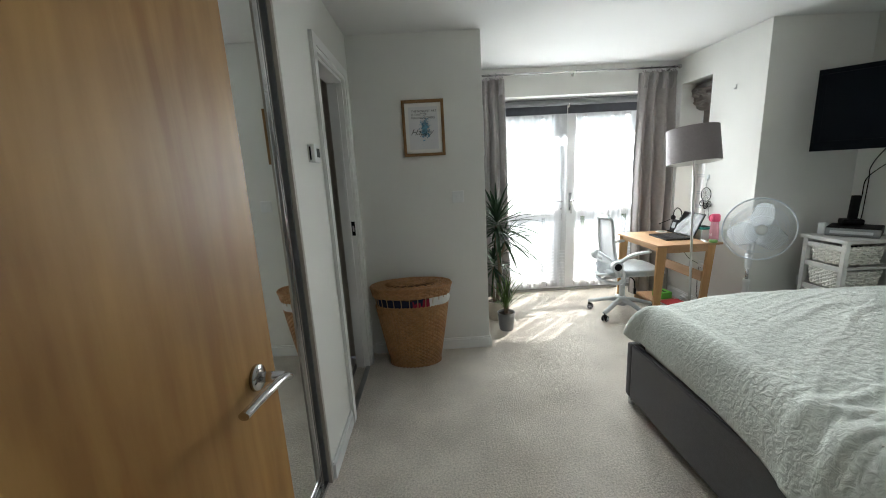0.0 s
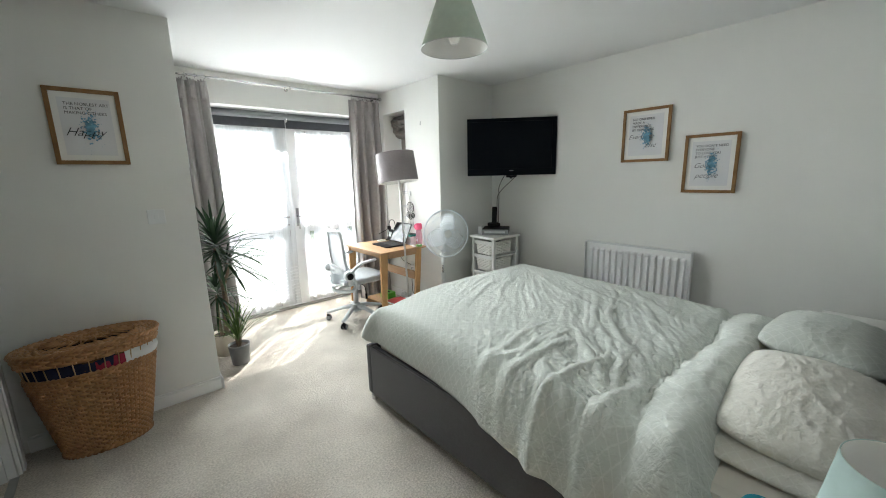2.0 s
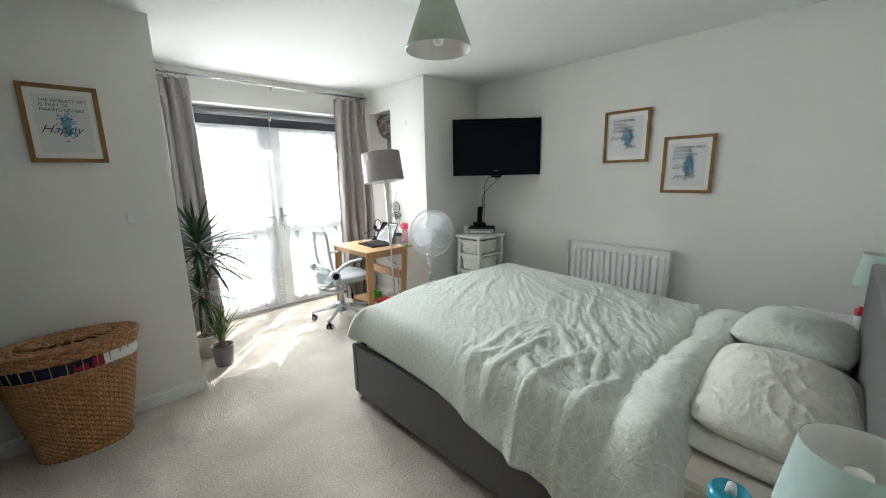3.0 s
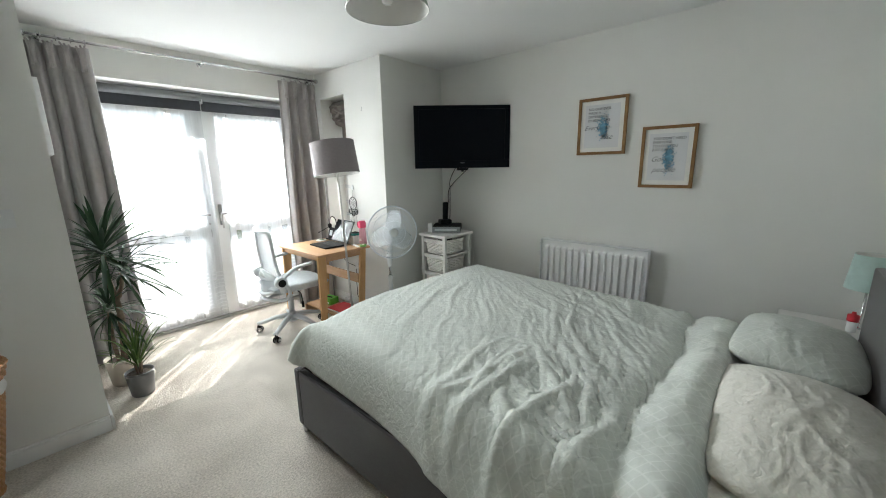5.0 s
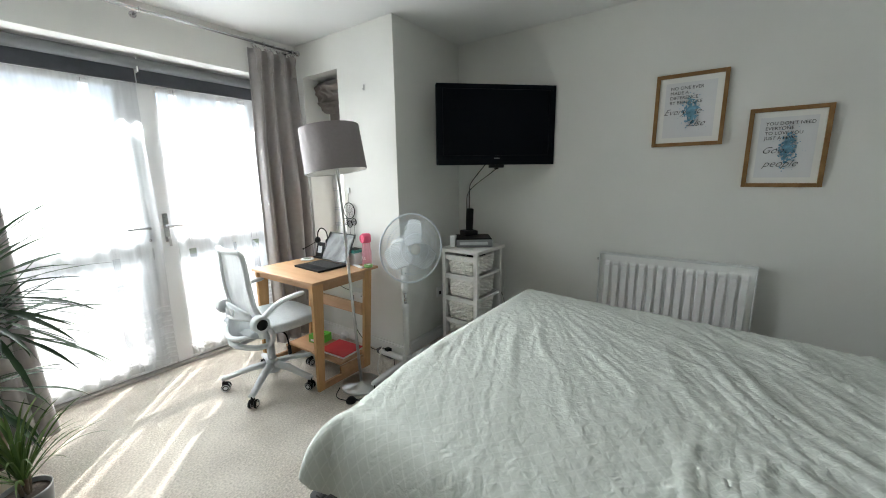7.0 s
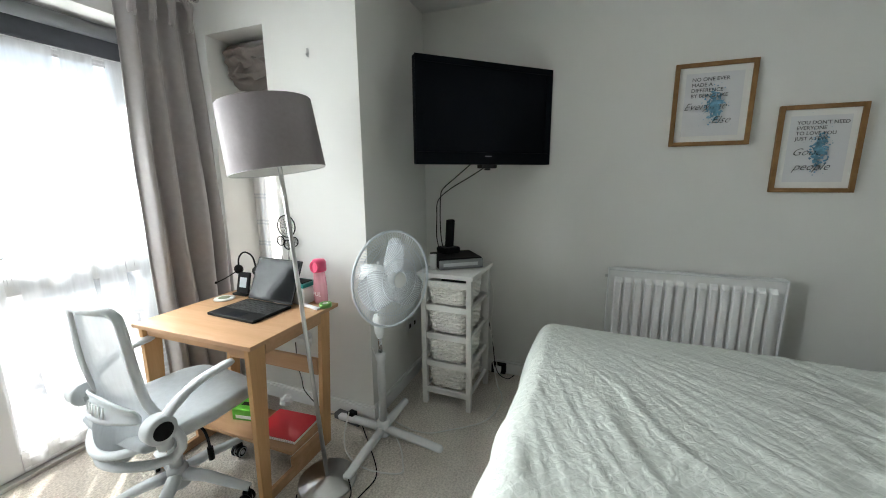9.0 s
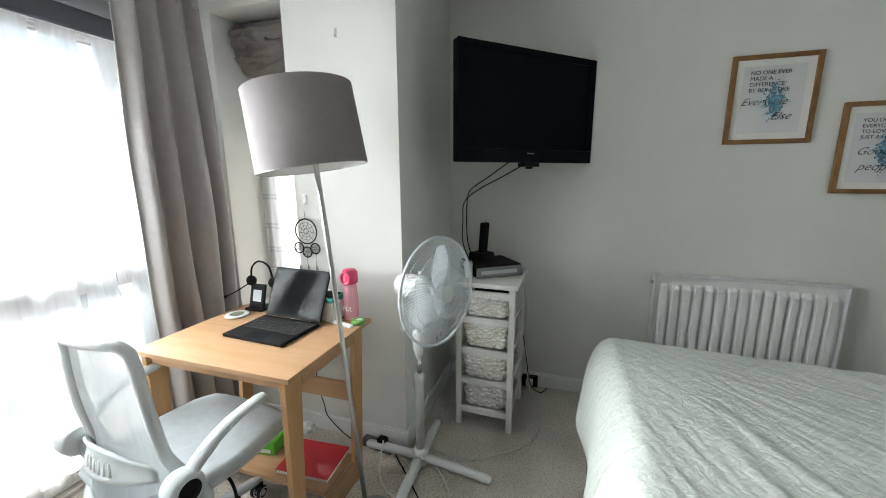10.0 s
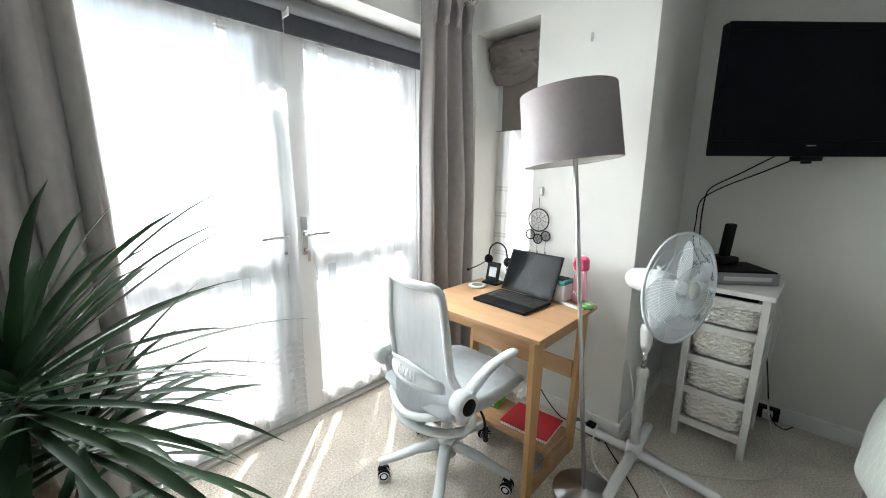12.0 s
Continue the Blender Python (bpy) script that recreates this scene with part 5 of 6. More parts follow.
cable("television_cable", [(3.03, 2.61, 1.44), (3.12, 2.74, 1.36), (3.24, 2.87, 1.285), (3.285, 2.905, 1.22), (3.288, 2.91, 1.06), (3.26, 2.89, 0.93), (3.17, 2.83, 0.87), (3.09, 2.76, 0.865)], 0.0035, BLACKP, "black television lead hanging down the corner")
cable("aerial_cable", [(3.12, 2.52, 1.44), (3.17, 2.65, 1.37), (3.25, 2.83, 1.28), (3.285, 2.925, 1.20), (3.288, 2.935, 1.08), (3.27, 2.93, 0.95), (3.19, 2.87, 0.86), (3.10, 2.80, 0.855)], 0.0035, BLACKP, "black aerial lead twisted round another")
cable("white_flex", [(2.49, 3.0, 0.46), (2.52, 2.97, 0.30), (2.50, 2.95, 0.12), (2.53, 2.90, 0.012), (2.50, 2.72, 0.008), (2.56, 2.60, 0.008), (2.72, 2.42, 0.008), (2.95, 2.38, 0.008), (3.08, 2.44, 0.03), (3.10, 2.48, 0.2)], 0.0035, CABLEW, "white mains flex looping over the carpet")
cable("white_flex", [(2.44, 2.86, 0.02), (2.36, 2.78, 0.008), (2.27, 2.72, 0.008), (2.20, 2.70, 0.008), (2.17, 2.86, 0.008), (2.22, 3.0, 0.008), (2.28, 3.06, 0.06), (2.33, 3.06, 0.16)], 0.004, CABLEW, "white fan flex curled on the carpet")
cable("black_flex", [(2.47, 3.09, 0.02), (2.40, 3.02, 0.008), (2.30, 2.92, 0.008), (2.16, 2.80, 0.008), (2.05, 2.80, 0.008), (1.93, 2.83, 0.012), (1.89, 2.90, 0.012)], 0.003, BLACKP, "black lamp flex running over the carpet")
cable("black_flex", [(1.92, 3.05, 0.03), (1.86, 3.01, 0.01), (1.88, 2.92, 0.008), (2.0, 2.84, 0.008), (2.1, 2.92, 0.03)], 0.003, BLACKP, "black lamp flex coiled round the lamp base")
cable("black_flex", [(2.48, 3.52, 0.43), (2.46, 3.50, 0.30), (2.42, 3.44, 0.22), (2.40, 3.40, 0.16), (2.44, 3.30, 0.03), (2.46, 3.20, 0.03), (2.44, 3.10, 0.01)], 0.003, BLACKP, "black charger lead behind the desk")
cable("black_flex", [(2.33, 3.60, 0.72), (2.36, 3.62, 0.62), (2.42, 3.60, 0.50), (2.49, 3.53, 0.44)], 0.0025, BLACKP, "black laptop lead dropping behind the desk")
cable("white_flex", [(3.08, 2.50, 0.76), (3.15, 2.49, 0.6), (3.13, 2.50, 0.4), (3.17, 2.48, 0.22), (3.22, 2.47, 0.06)], 0.003, CABLEW, "white flex dangling from the basket unit")
cable("black_flex", [(3.12, 2.53, 0.5), (3.17, 2.50, 0.32), (3.14, 2.46, 0.1), (3.2, 2.40, 0.01), (3.26, 2.36, 0.01)], 0.003, BLACKP, "black flex dangling from the basket unit")
fs = thing("foot_switch", "round black foot switch of the floor lamp", "foot switch", pose(1.885, 2.905, 0))
bm = bmesh.new()
lathe(bm, [(0, 0), (0.03, 0), (0.032, 0.012), (0.022, 0.026), (0, 0.028)], 20)
part("switch_body", bm, BLACKP, fs)
es = thing("extension_lead", "grey extension socket block by the skirting", "extension lead", pose(2.46, 3.16, 0, 0, 0, 82))
part("socket_block", boxed((-0.09, 0.09, -0.025, 0.025, 0, 0.035), bevel=0.005), mat("grey_plastic", (0.12, 0.12, 0.125), 0.5), es)
part("plug_top", boxed((-0.05, -0.005, -0.02, 0.02, 0.0355, 0.065), bevel=0.006), BLACKP, es)


# ---- pedestal fan ----
fan = thing("pedestal_fan", "white pedestal fan with clear blades behind a wire cage", "fan", pose(2.43, 2.915, 0))
for dx, dy, ln in ((1, 0.03, 0.29), (-1, -0.02, 0.36), (-0.1, -1, 0.355), (0.06, 1, 0.30)):
    d = Vector((dx, dy, 0)).normalized()
    bm = bmesh.new()
    tube(bm, [Vector((0, 0, 0.035)) + d * 0.03, Vector((0, 0, 0.032)) + d * (ln * 0.6), Vector((0, 0, 0.024)) + d * (ln - 0.01), Vector((0, 0, 0.022)) + d * ln], [0.024, 0.023, 0.021, 0.012], 10, flat=0.9)
    part("cross_foot", bm, WHITEP, fan)
bm = bmesh.new()
lathe(bm, [(0, 0.0), (0.036, 0.0), (0.038, 0.01), (0.036, 0.07), (0.030, 0.085), (0, 0.085)], 24)
part("foot_hub", bm, WHITEP, fan)
bm = bmesh.new()
lathe(bm, [(0, 0.0855), (0.021, 0.0855), (0.021, 0.43), (0.026, 0.435), (0.026, 0.465), (0.018, 0.475), (0, 0.475)], 20)
part("lower_pole", bm, WHITEP, fan)
bm = bmesh.new()
tube(bm, [(0, 0, 0.4755), (0, 0, 0.555)], 0.011, 14)
part("chrome_pole", bm, CHROME, fan, "chrome telescopic pole")
bm = bmesh.new()
lathe(bm, [(0, 0.5555), (0.014, 0.5555), (0.024, 0.585), (0.030, 0.66), (0.026, 0.68), (0, 0.685)], 18)
part("neck", bm, WHITEP, fan)
HEADM = pose(0, 0, 0.885, 0, 0, -22) @ pose(0, 0, 0, 87, 0, 0) @ pose(0, 0, 0.09)    # local +z looks out of the fan's front
head = part("motor", bmesh.new(), WHITEP, fan, "white motor housing")
bm = bmesh.new()
lathe(bm, [(0, -0.215), (0.030, -0.212), (0.046, -0.195), (0.054, -0.15), (0.057, -0.06), (0.05, -0.012), (0, -0.012)], 24)
tube(bm, [(0, -0.03, -0.075), (0, -0.20, -0.078)], [0.03, 0.022], 12)
head.data = mesh_of("motor", bm, WHITEP)
head.matrix_basis = HEADM
R = 0.228
for side, zf, name in ((1, 0.085, "front_cage"), (-1, -0.015, "rear_cage")):
    bm = bmesh.new()
    prof = lambda q: (zf if side > 0 else zf) + ((0.035 - zf) * max(0.0, (q - 0.35) / 0.65) ** 1.6)
    for k in range(90):
        a = 2 * math.pi * k / 90
        pts = []
        for q in (0.17, 0.42, 0.68, 0.88, 1.0):
            aa = a + 0.55 * (q - 0.17)
            pts.append((R * q * math.cos(aa), R * q * math.sin(aa), prof(q)))
        tube(bm, pts, 0.0009, 4, caps=False)
    for q in (0.17, 0.45, 0.75):
        tube(bm, [(R * q * math.cos(t), R * q * math.sin(t), prof(q)) for t in (2 * math.pi * j / 48 for j in range(48))], 0.0017, 5, closed=True)
    tagged(part(name, bm, CAGE, head, "pale wire guard"), kind="stuff")
bm = bmesh.new()
tube(bm, [(R * math.cos(t), R * math.sin(t), 0.035) for t in (2 * math.pi * j / 60 for j in range(60))], 0.0062, 8, closed=True)
part("cage_rim", bm, CAGE, head)
bm = bmesh.new()
lathe(bm, [(0, 0.09), (0.034, 0.089), (0.038, 0.084), (0, 0.083)], 24)
part("badge_disc", bm, WHITEP, head)
for k in range(3):
    bm = bmesh.new()

    def blade(u, v):
        q = 0.03 + 0.165 * u
        w = 0.035 + 0.115 * math.sin(math.pi * min(1, 0.12 + 0.62 * u)) ** 0.8
        a = (v - 0.5) * w * 2 / max(q + 0.05, 0.06)
        rr = q * (1 - 0.26 * (2 * v - 1) ** 4 * u)
        return Vector((rr * math.cos(a), rr * math.sin(a), 0.034 + 0.045 * (v - 0.5) * (0.5 + u)))

    grid(bm, 14, 10, blade)
    part("blade", bm, FANCLEAR, head, "clear plastic blade", at=pose(0, 0, 0, 0, 0, 120 * k + 80))
bm = bmesh.new()
lathe(bm, [(0, 0.062), (0.02, 0.058), (0.03, 0.035), (0.03, 0.01), (0, 0.01)], 20)
part("spinner", bm, WHITEP, head)
bm = bmesh.new()
lathe(bm, [(0, 0.0), (0.006, 0), (0.009, 0.02), (0, 0.022)], 10, pose(0, 0.056, -0.07, -90, 0, 0))
part("swing_knob", bm, WHITEP, head)

# ---- floor lamp ----
fl = thing("floor_lamp", "steel floor lamp leaning slightly under a mauve-grey drum shade", "floor lamp", pose(2.055, 2.995, 0))
bm = bmesh.new()
lathe(bm, [(0, 0), (0.128, 0), (0.130, 0.006), (0.128, 0.014), (0.02, 0.020), (0.012, 0.03), (0, 0.03)], 44)
part("base_disc", bm, STEEL, fl)
bm = bmesh.new()
tube(bm, [(0, 0, 0.02), (0.02, 0.068, 0.6), (0.045, 0.142, 1.2), (0.059, 0.19, 1.55)], 0.0095, 12)
part("pole", bm, STEEL, fl)
SH = pose(0.060, 0.185, 1.395, 0, 0, -50) @ pose(0, 0, 0, -4, -7, 0)
bm = bmesh.new()
lathe(bm, [(0.193, 0.0), (0.184, 0.275), (0.182, 0.275), (0.191, 0.0), (0.193, 0.0)], 64)
shd = part("shade", bm, SHADECLOTH, fl, "mauve-grey cloth drum shade", at=SH)
bm = bmesh.new()
lathe(bm, [(0.1905, 0.0005), (0.1815, 0.2745)], 64)
part("lining", bm, SHADEIN, shd, "white shade lining")
bm = bmesh.new()
for k in range(3):
    a = 2 * math.pi * k / 3
    tube(bm, [(0.012 * math.cos(a), 0.012 * math.sin(a), 0.16), (0.181 * math.cos(a), 0.181 * math.sin(a), 0.262)], 0.002, 5)
tube(bm, [(0.191 * math.cos(t), 0.191 * math.sin(t), 0.001) for t in (2 * math.pi * j / 60 for j in range(60))], 0.0022, 5, closed=True)
part("shade_frame", bm, STEEL, shd)
bm = bmesh.new()
lathe(bm, [(0, 0.10), (0.016, 0.10), (0.016, 0.165), (0.03, 0.20), (0.022, 0.235), (0, 0.24)], 18)
part("bulb_holder", bm, WHITEP, shd)

# ---- desk ----
DX0, DX1, DY0, DY1, DZ = 1.834, 2.385, 3.126, 3.832, 0.733
desk = thing("desk", "small beech desk with tapered legs and a low shelf", "desk", pose(0, 0, 0))
part("desktop", boxed((DX0, DX1, DY0, DY1, DZ - 0.018, DZ), bevel=0.0025), BEECH, desk)


def slab_leg(y0, y1, front):
    """A flat leg, tapered along x."""
    bm = bmesh.new()
    if front:
        zs = ((0.0, DX0 + 0.004, DX0 + 0.05), (DZ - 0.0185, DX0 + 0.012, DX0 + 0.095))
    else:
        zs = ((0.0, DX1 - 0.16, DX1 - 0.10), (DZ - 0.0185, DX1 - 0.105, DX1 - 0.04))
    V = [[bm.verts.new((x, y, z)) for x, y in ((a, y0), (b, y0), (b, y1), (a, y1))] for z, a, b in zs]
    bm.faces.new(V[0]), bm.faces.new(V[1])
    for j in range(4):
        bm.faces.new((V[0][j], V[0][(j + 1) % 4], V[1][(j + 1) % 4], V[1][j]))
    bmesh.ops.bevel(bm, geom=bm.edges[:], offset=0.0015, segments=1, affect="EDGES")
    return bm


WOODZ = wood("beech_upright", (0.55, 0.32, 0.15), (0.44, 0.245, 0.10), 0.4, (22, 22, 1.6), 0.7)
for y in (DY0 + 0.025, DY1 - 0.05):
    part("leg", slab_leg(y, y + 0.024, True), WOODZ, desk)
    part("leg", slab_leg(y, y + 0.024, False), WOODZ, desk)
    part("apron", boxed((DX0 + 0.10, DX1 - 0.10, y + 0.003, y + 0.021, DZ - 0.075, DZ - 0.0187), bevel=0.001), BEECH, desk)
    part("floor_stretcher", boxed((DX0 + 0.05, DX1 - 0.155, y + 0.002, y + 0.022, 0.0, 0.045), bevel=0.0015), BEECH, desk)
part("front_apron", boxed((DX0 + 0.03, DX0 + 0.048, DY0 + 0.0495, DY1 - 0.0505, DZ - 0.06, DZ - 0.0187), bevel=0.001), BEECH, desk)
part("back_rail", boxed((DX1 - 0.135, DX1 - 0.117, DY0 + 0.0495, DY1 - 0.0505, 0.39, 0.475), bevel=0.001), BEECH, desk)
part("low_shelf", boxed((DX0 + 0.20, DX1 - 0.125, DY0 + 0.0495, DY1 - 0.0505, 0.095, 0.113), bevel=0.001), BEECH, desk)
part("shelf_bracket", boxed((DX0 + 0.19, DX1 - 0.155, DY0 + 0.027, DY0 + 0.047, 0.046, 0.094), bevel=0.001), BEECH, desk)
part("shelf_bracket", boxed((DX0 + 0.19, DX1 - 0.155, DY1 - 0.048, DY1 - 0.028, 0.046, 0.094), bevel=0.001), BEECH, desk)

# ---- on and under the desk ----
T = DZ + 0.0006
lp = thing("laptop", "open black laptop with a dark reflective screen on the desk", "laptop", pose(2.135, 3.452, T, 0, 0, -3))
base = part("laptop_base", boxed((-0.112, 0.112, -0.152, 0.152, 0.0, 0.014), bevel=0.004), BLACKP, lp)
bm = bmesh.new()
for i in range(6):
    for j in range(14):
        x, y = 0.082 - i * 0.0205, -0.140 + j * 0.0203
        box(bm, x - 0.0085, x + 0.0085, y - 0.0088 + 0.0, y + 0.0088, 0.0142, 0.0162)
part("keyboard", bm, mat("key_grey", (0.03, 0.03, 0.032), 0.5), base, "dark grey keys")
part("touchpad", boxed((-0.105, -0.048, -0.045, 0.045, 0.0141, 0.0146)), SCREEN, base)
lidm = pose(0.110, 0, 0.012, 0, 25, 0)
ld = part("laptop_lid", boxed((0.0, 0.008, -0.152, 0.152, 0.004, 0.228), bevel=0.003), BLACKP, lp, at=lidm)
part("laptop_screen", boxed((-0.0012, -0.0002, -0.143, 0.143, 0.016, 0.218)), GLOSSCREEN, ld, "glossy dark laptop screen")

hsd = thing("headset", "black telephone headset hanging on its small stand", "headset", pose(2.335, 3.715, T, 0, 0, 0))
part("stand_base", boxed((-0.035, 0.05, -0.05, 0.05, 0, 0.012), bevel=0.004), BLACKP, hsd)
st = part("stand_panel", boxed((0.0, 0.014, -0.042, 0.042, 0, 0.115), bevel=0.004), BLACKP, hsd, at=pose(-0.015, 0, 0.012, 0, 14, 0))
part("stand_display", boxed((-0.0012, -0.0002, -0.026, 0.022, 0.03, 0.085)), GREYP, st, "pale display")
bm = bmesh.new()
tube(bm, curve_pts([(0.02, 0.045, 0.135), (0.02, 0.035, 0.20), (0.02, -0.01, 0.235), (0.02, -0.065, 0.215), (0.02, -0.085, 0.15)], 8), 0.0045, 8)
part("headband", bm, BLACKP, hsd)
for y in (0.045, -0.088):
    bm = bmesh.new()
    lathe(bm, [(0, -0.012), (0.022, -0.012), (0.027, 0), (0.022, 0.012), (0, 0.012)], 20, pose(0.02, y, 0.135, 0, 90, 0))
    part("ear_pad", bm, BLACKP, hsd)
bm = bmesh.new()
tube(bm, curve_pts([(0.01, 0.05, 0.125), (-0.03, 0.085, 0.095), (-0.055, 0.13, 0.07)], 6), 0.003, 6)
bmesh.ops.create_uvsphere(bm, u_segments=10, v_segments=6, radius=0.008, matrix=pose(-0.057, 0.134, 0.068))
part("microphone_boom", bm, BLACKP, hsd)
cs = thing("coaster", "round pale coaster with a green centre on the desk", "coaster", pose(2.235, 3.745, T))
bm = bmesh.new()
lathe(bm, [(0, 0), (0.05, 0), (0.052, 0.004), (0.05, 0.007), (0.038, 0.008), (0, 0.008)], 32)
part("disc", bm, WHITEP, cs)
bm = bmesh.new()
lathe(bm, [(0, 0.0084), (0.03, 0.0084), (0.03, 0.0081)], 24)
part("centre", bm, mat("sage_print", (0.25, 0.30, 0.2), 0.6), cs, "sage green centre")
ck = thing("desk_ornament", "small white ornament beside the headset", "ornament", pose(2.345, 3.61, T))
bm = bmesh.new()
lathe(bm, [(0, 0), (0.02, 0), (0.024, 0.02), (0.018, 0.045), (0.020, 0.06), (0.012, 0.075), (0, 0.078)], 18)
part("figure_body", bm, WHITEP, ck)
bm = bmesh.new()
tube(bm, [(0, 0.022 * math.cos(t), 0.105 + 0.022 * math.sin(t)) for t in (2 * math.pi * j / 20 for j in range(20))], 0.003, 6, closed=True)
part("wire_ring", bm, BLACKP, ck)
bt = thing("drinks_bottle", "clear pink drinks bottle with a pink flip lid", "bottle", pose(2.365, 3.215, T))
bm = bmesh.new()
lathe(bm, [(0, 0.002), (0.032, 0.002), (0.035, 0.01), (0.034, 0.09), (0.030, 0.13), (0.028, 0.165), (0.026, 0.165), (0.028, 0.13), (0.031, 0.09), (0.032, 0.012), (0, 0.008)], 26)
part("bottle_body", bm, PINKCLEAR, bt)
bm = bmesh.new()
lathe(bm, [(0, 0.1655), (0.034, 0.1655), (0.037, 0.175), (0.036, 0.215), (0.028, 0.228), (0, 0.23)], 26)
part("cap", bm, PINK, bt, "pink cap")
bm = bmesh.new()
tube(bm, [(-0.036, 0.022 * math.cos(t), 0.195 + 0.026 * math.sin(t)) for t in (2 * math.pi * j / 24 for j in range(24))], 0.005, 8, closed=True)
part("flip_loop", bm, PINK, bt)
lettering("FUL", 0.03, WHITEP, bt, pose(-0.0365, 0.022, 0.045, 90, 0, -90), "white printed letters", shear=0.2)
tb = thing("storage_tub", "white storage tub with a teal lid behind the laptop", "storage tub", pose(2.345, 3.315, T, 0, 0, -3))
part("tub", boxed((-0.05, 0.05, -0.055, 0.06, 0, 0.088), bevel=0.008), WHITEP, tb)
tl = part("lid", boxed((-0.054, 0.054, -0.059, 0.064, 0.0885, 0.108), bevel=0.005), TEALP, tb, "teal lid")
part("lid_recess", boxed((-0.035, 0.035, -0.04, 0.045, 0.1082, 0.112), bevel=0.001), BLACKP, tl)
tp = thing("tape_roll", "small green tape roll near the desk's edge", "tape roll", pose(2.315, 3.15, T))
bm = bmesh.new()
lathe(bm, [(0.014, 0), (0.03, 0), (0.031, 0.01), (0.03, 0.02), (0.014, 0.02), (0.014, 0)], 26)
part("roll", bm, mat("leaf_green_plastic", (0.14, 0.34, 0.08), 0.35), tp)
bm = bmesh.new()
lathe(bm, [(0.009, 0.001), (0.0138, 0.001), (0.0138, 0.019), (0.009, 0.019), (0.009, 0.001)], 20)
part("core", bm, WHITEP, tp, "pale core")
pe = thing("white_ruler", "slim white plastic strip lying on the desk", "ruler", pose(2.285, 3.235, T, 0, 0, 75))
part("strip", boxed((-0.085, 0.085, -0.011, 0.011, 0, 0.010), bevel=0.003), WHITEP, pe)

Z2 = 0.1136
rb2 = thing("red_folder", "red ring-bound notebook on the desk's low shelf", "notebook", pose(2.165, 3.325, Z2, 0, 0, 4))
part("pages", boxed((-0.093, 0.10, -0.122, 0.122, 0, 0.016)), PAPER, rb2, "white page block")
part("cover", boxed((-0.096, 0.103, -0.125, 0.125, 0.0162, 0.0195), bevel=0.001), RED, rb2, "red glossy cover")
for i in range(18):
    bm = bmesh.new()
    y = -0.115 + i * 0.0135
    tube(bm, [(-0.095 + 0.006 * math.cos(t), y, 0.010 + 0.010 * math.sin(t)) for t in (2 * math.pi * j / 10 for j in range(10))], 0.0008, 4, closed=True)
    part("binding_ring", bm, CHROME, rb2)
gb = thing("tissue_box", "bright green tissue box on the desk's low shelf", "tissue box", pose(2.185, 3.59, Z2, 0, 0, 10))
part("carton", boxed((-0.055, 0.055, -0.065, 0.065, 0, 0.062), bevel=0.004), GREEN, gb)
part("tissue_slot", boxed((-0.014, 0.014, -0.04, 0.04, 0.0622, 0.0630)), BLACKP, gb, "dark oval slot")
part("printed_band", boxed((-0.0562, -0.0552, -0.045, 0.045, 0.012, 0.030)), WHITEP, gb, "white printed band")
bp = thing("black_bag", "dark bundle of leads at the back of the shelf", "cable bundle", pose(2.22, 3.66, Z2))
bm = bmesh.new()
for i in range(5):
    tube(bm, [(0.04 * math.cos(t + i) * (1 + 0.1 * i), 0.06 * math.sin(t) * (1 - 0.08 * i), 0.006 + 0.006 * i + 0.003 * math.sin(3 * t)) for t in (2 * math.pi * j / 30 for j in range(30))], 0.0035, 5, closed=True)
part("coiled_leads", bm, BLACKP, bp)
tw = thing("crumpled_tissue", "crumpled white paper under the desk", "tissue", pose(2.33, 3.48, Z2))
bm = bmesh.new()
bmesh.ops.create_icosphere(bm, subdivisions=3, radius=0.035)
for v in bm.verts:
    v.co *= 1 + 0.35 * noise.noise(v.co * 60)
    v.co.z = (v.co.z + 0.03) * 0.75
part("paper_ball", bm, WHITECLOTH, tw)

# ---- dream catcher by the niche ----
dc = thing("dream_catcher", "black dream catcher with small hoops hanging by the niche", "dream catcher", pose(2.502, 3.535, 1.10))


def hoop(bm, cy, cz, r, spokes):
    tube(bm, [(0, cy + r * math.cos(t), cz + r * math.sin(t)) for t in (2 * math.pi * j / 36 for j in range(36))], 0.0035, 6, closed=True)
    for q in (0.75, 0.5, 0.25):
        tube(bm, [(0, cy + r * q * math.cos(t + q * 4) * (1 - 0.12 * (j % 2)), cz + r * q * math.sin(t + q * 4) * (1 - 0.12 * (j % 2))) for j, t in ((j, 2 * math.pi * j / (2 * spokes)) for j in range(2 * spokes))], 0.0009, 4, closed=True)
    for k in range(spokes):
        t = 2 * math.pi * k / spokes
        tube(bm, [(0, cy + 0.1 * r * math.cos(t), cz + 0.1 * r * math.sin(t)), (0, cy + r * math.cos(t + 0.5), cz + r * math.sin(t + 0.5))], 0.0009, 4)


for cy, cz, r, nm in ((0, 0, 0.062, "large_hoop"), (0.048, -0.085, 0.026, "small_hoop"), (-0.048, -0.085, 0.026, "small_hoop"), (0, -0.105, 0.026, "small_hoop")):
    bm = bmesh.new()
    hoop(bm, cy, cz, r, 9 if r > 0.05 else 6)
    part(nm, bm, BLACKP, dc)
bm = bmesh.new()
tube(bm, [(0, 0, 0.062), (0.0, 0.002, 0.11), (0.004, 0, 0.15)], 0.0012, 4)
for y in (-0.05, 0.0, 0.05):
    tube(bm, curve_pts([(0, y, -0.115), (0.002, y + 0.004, -0.15), (0, y, -0.19)], 4), 0.001, 4)
part("cord", bm, BLACKP, dc)
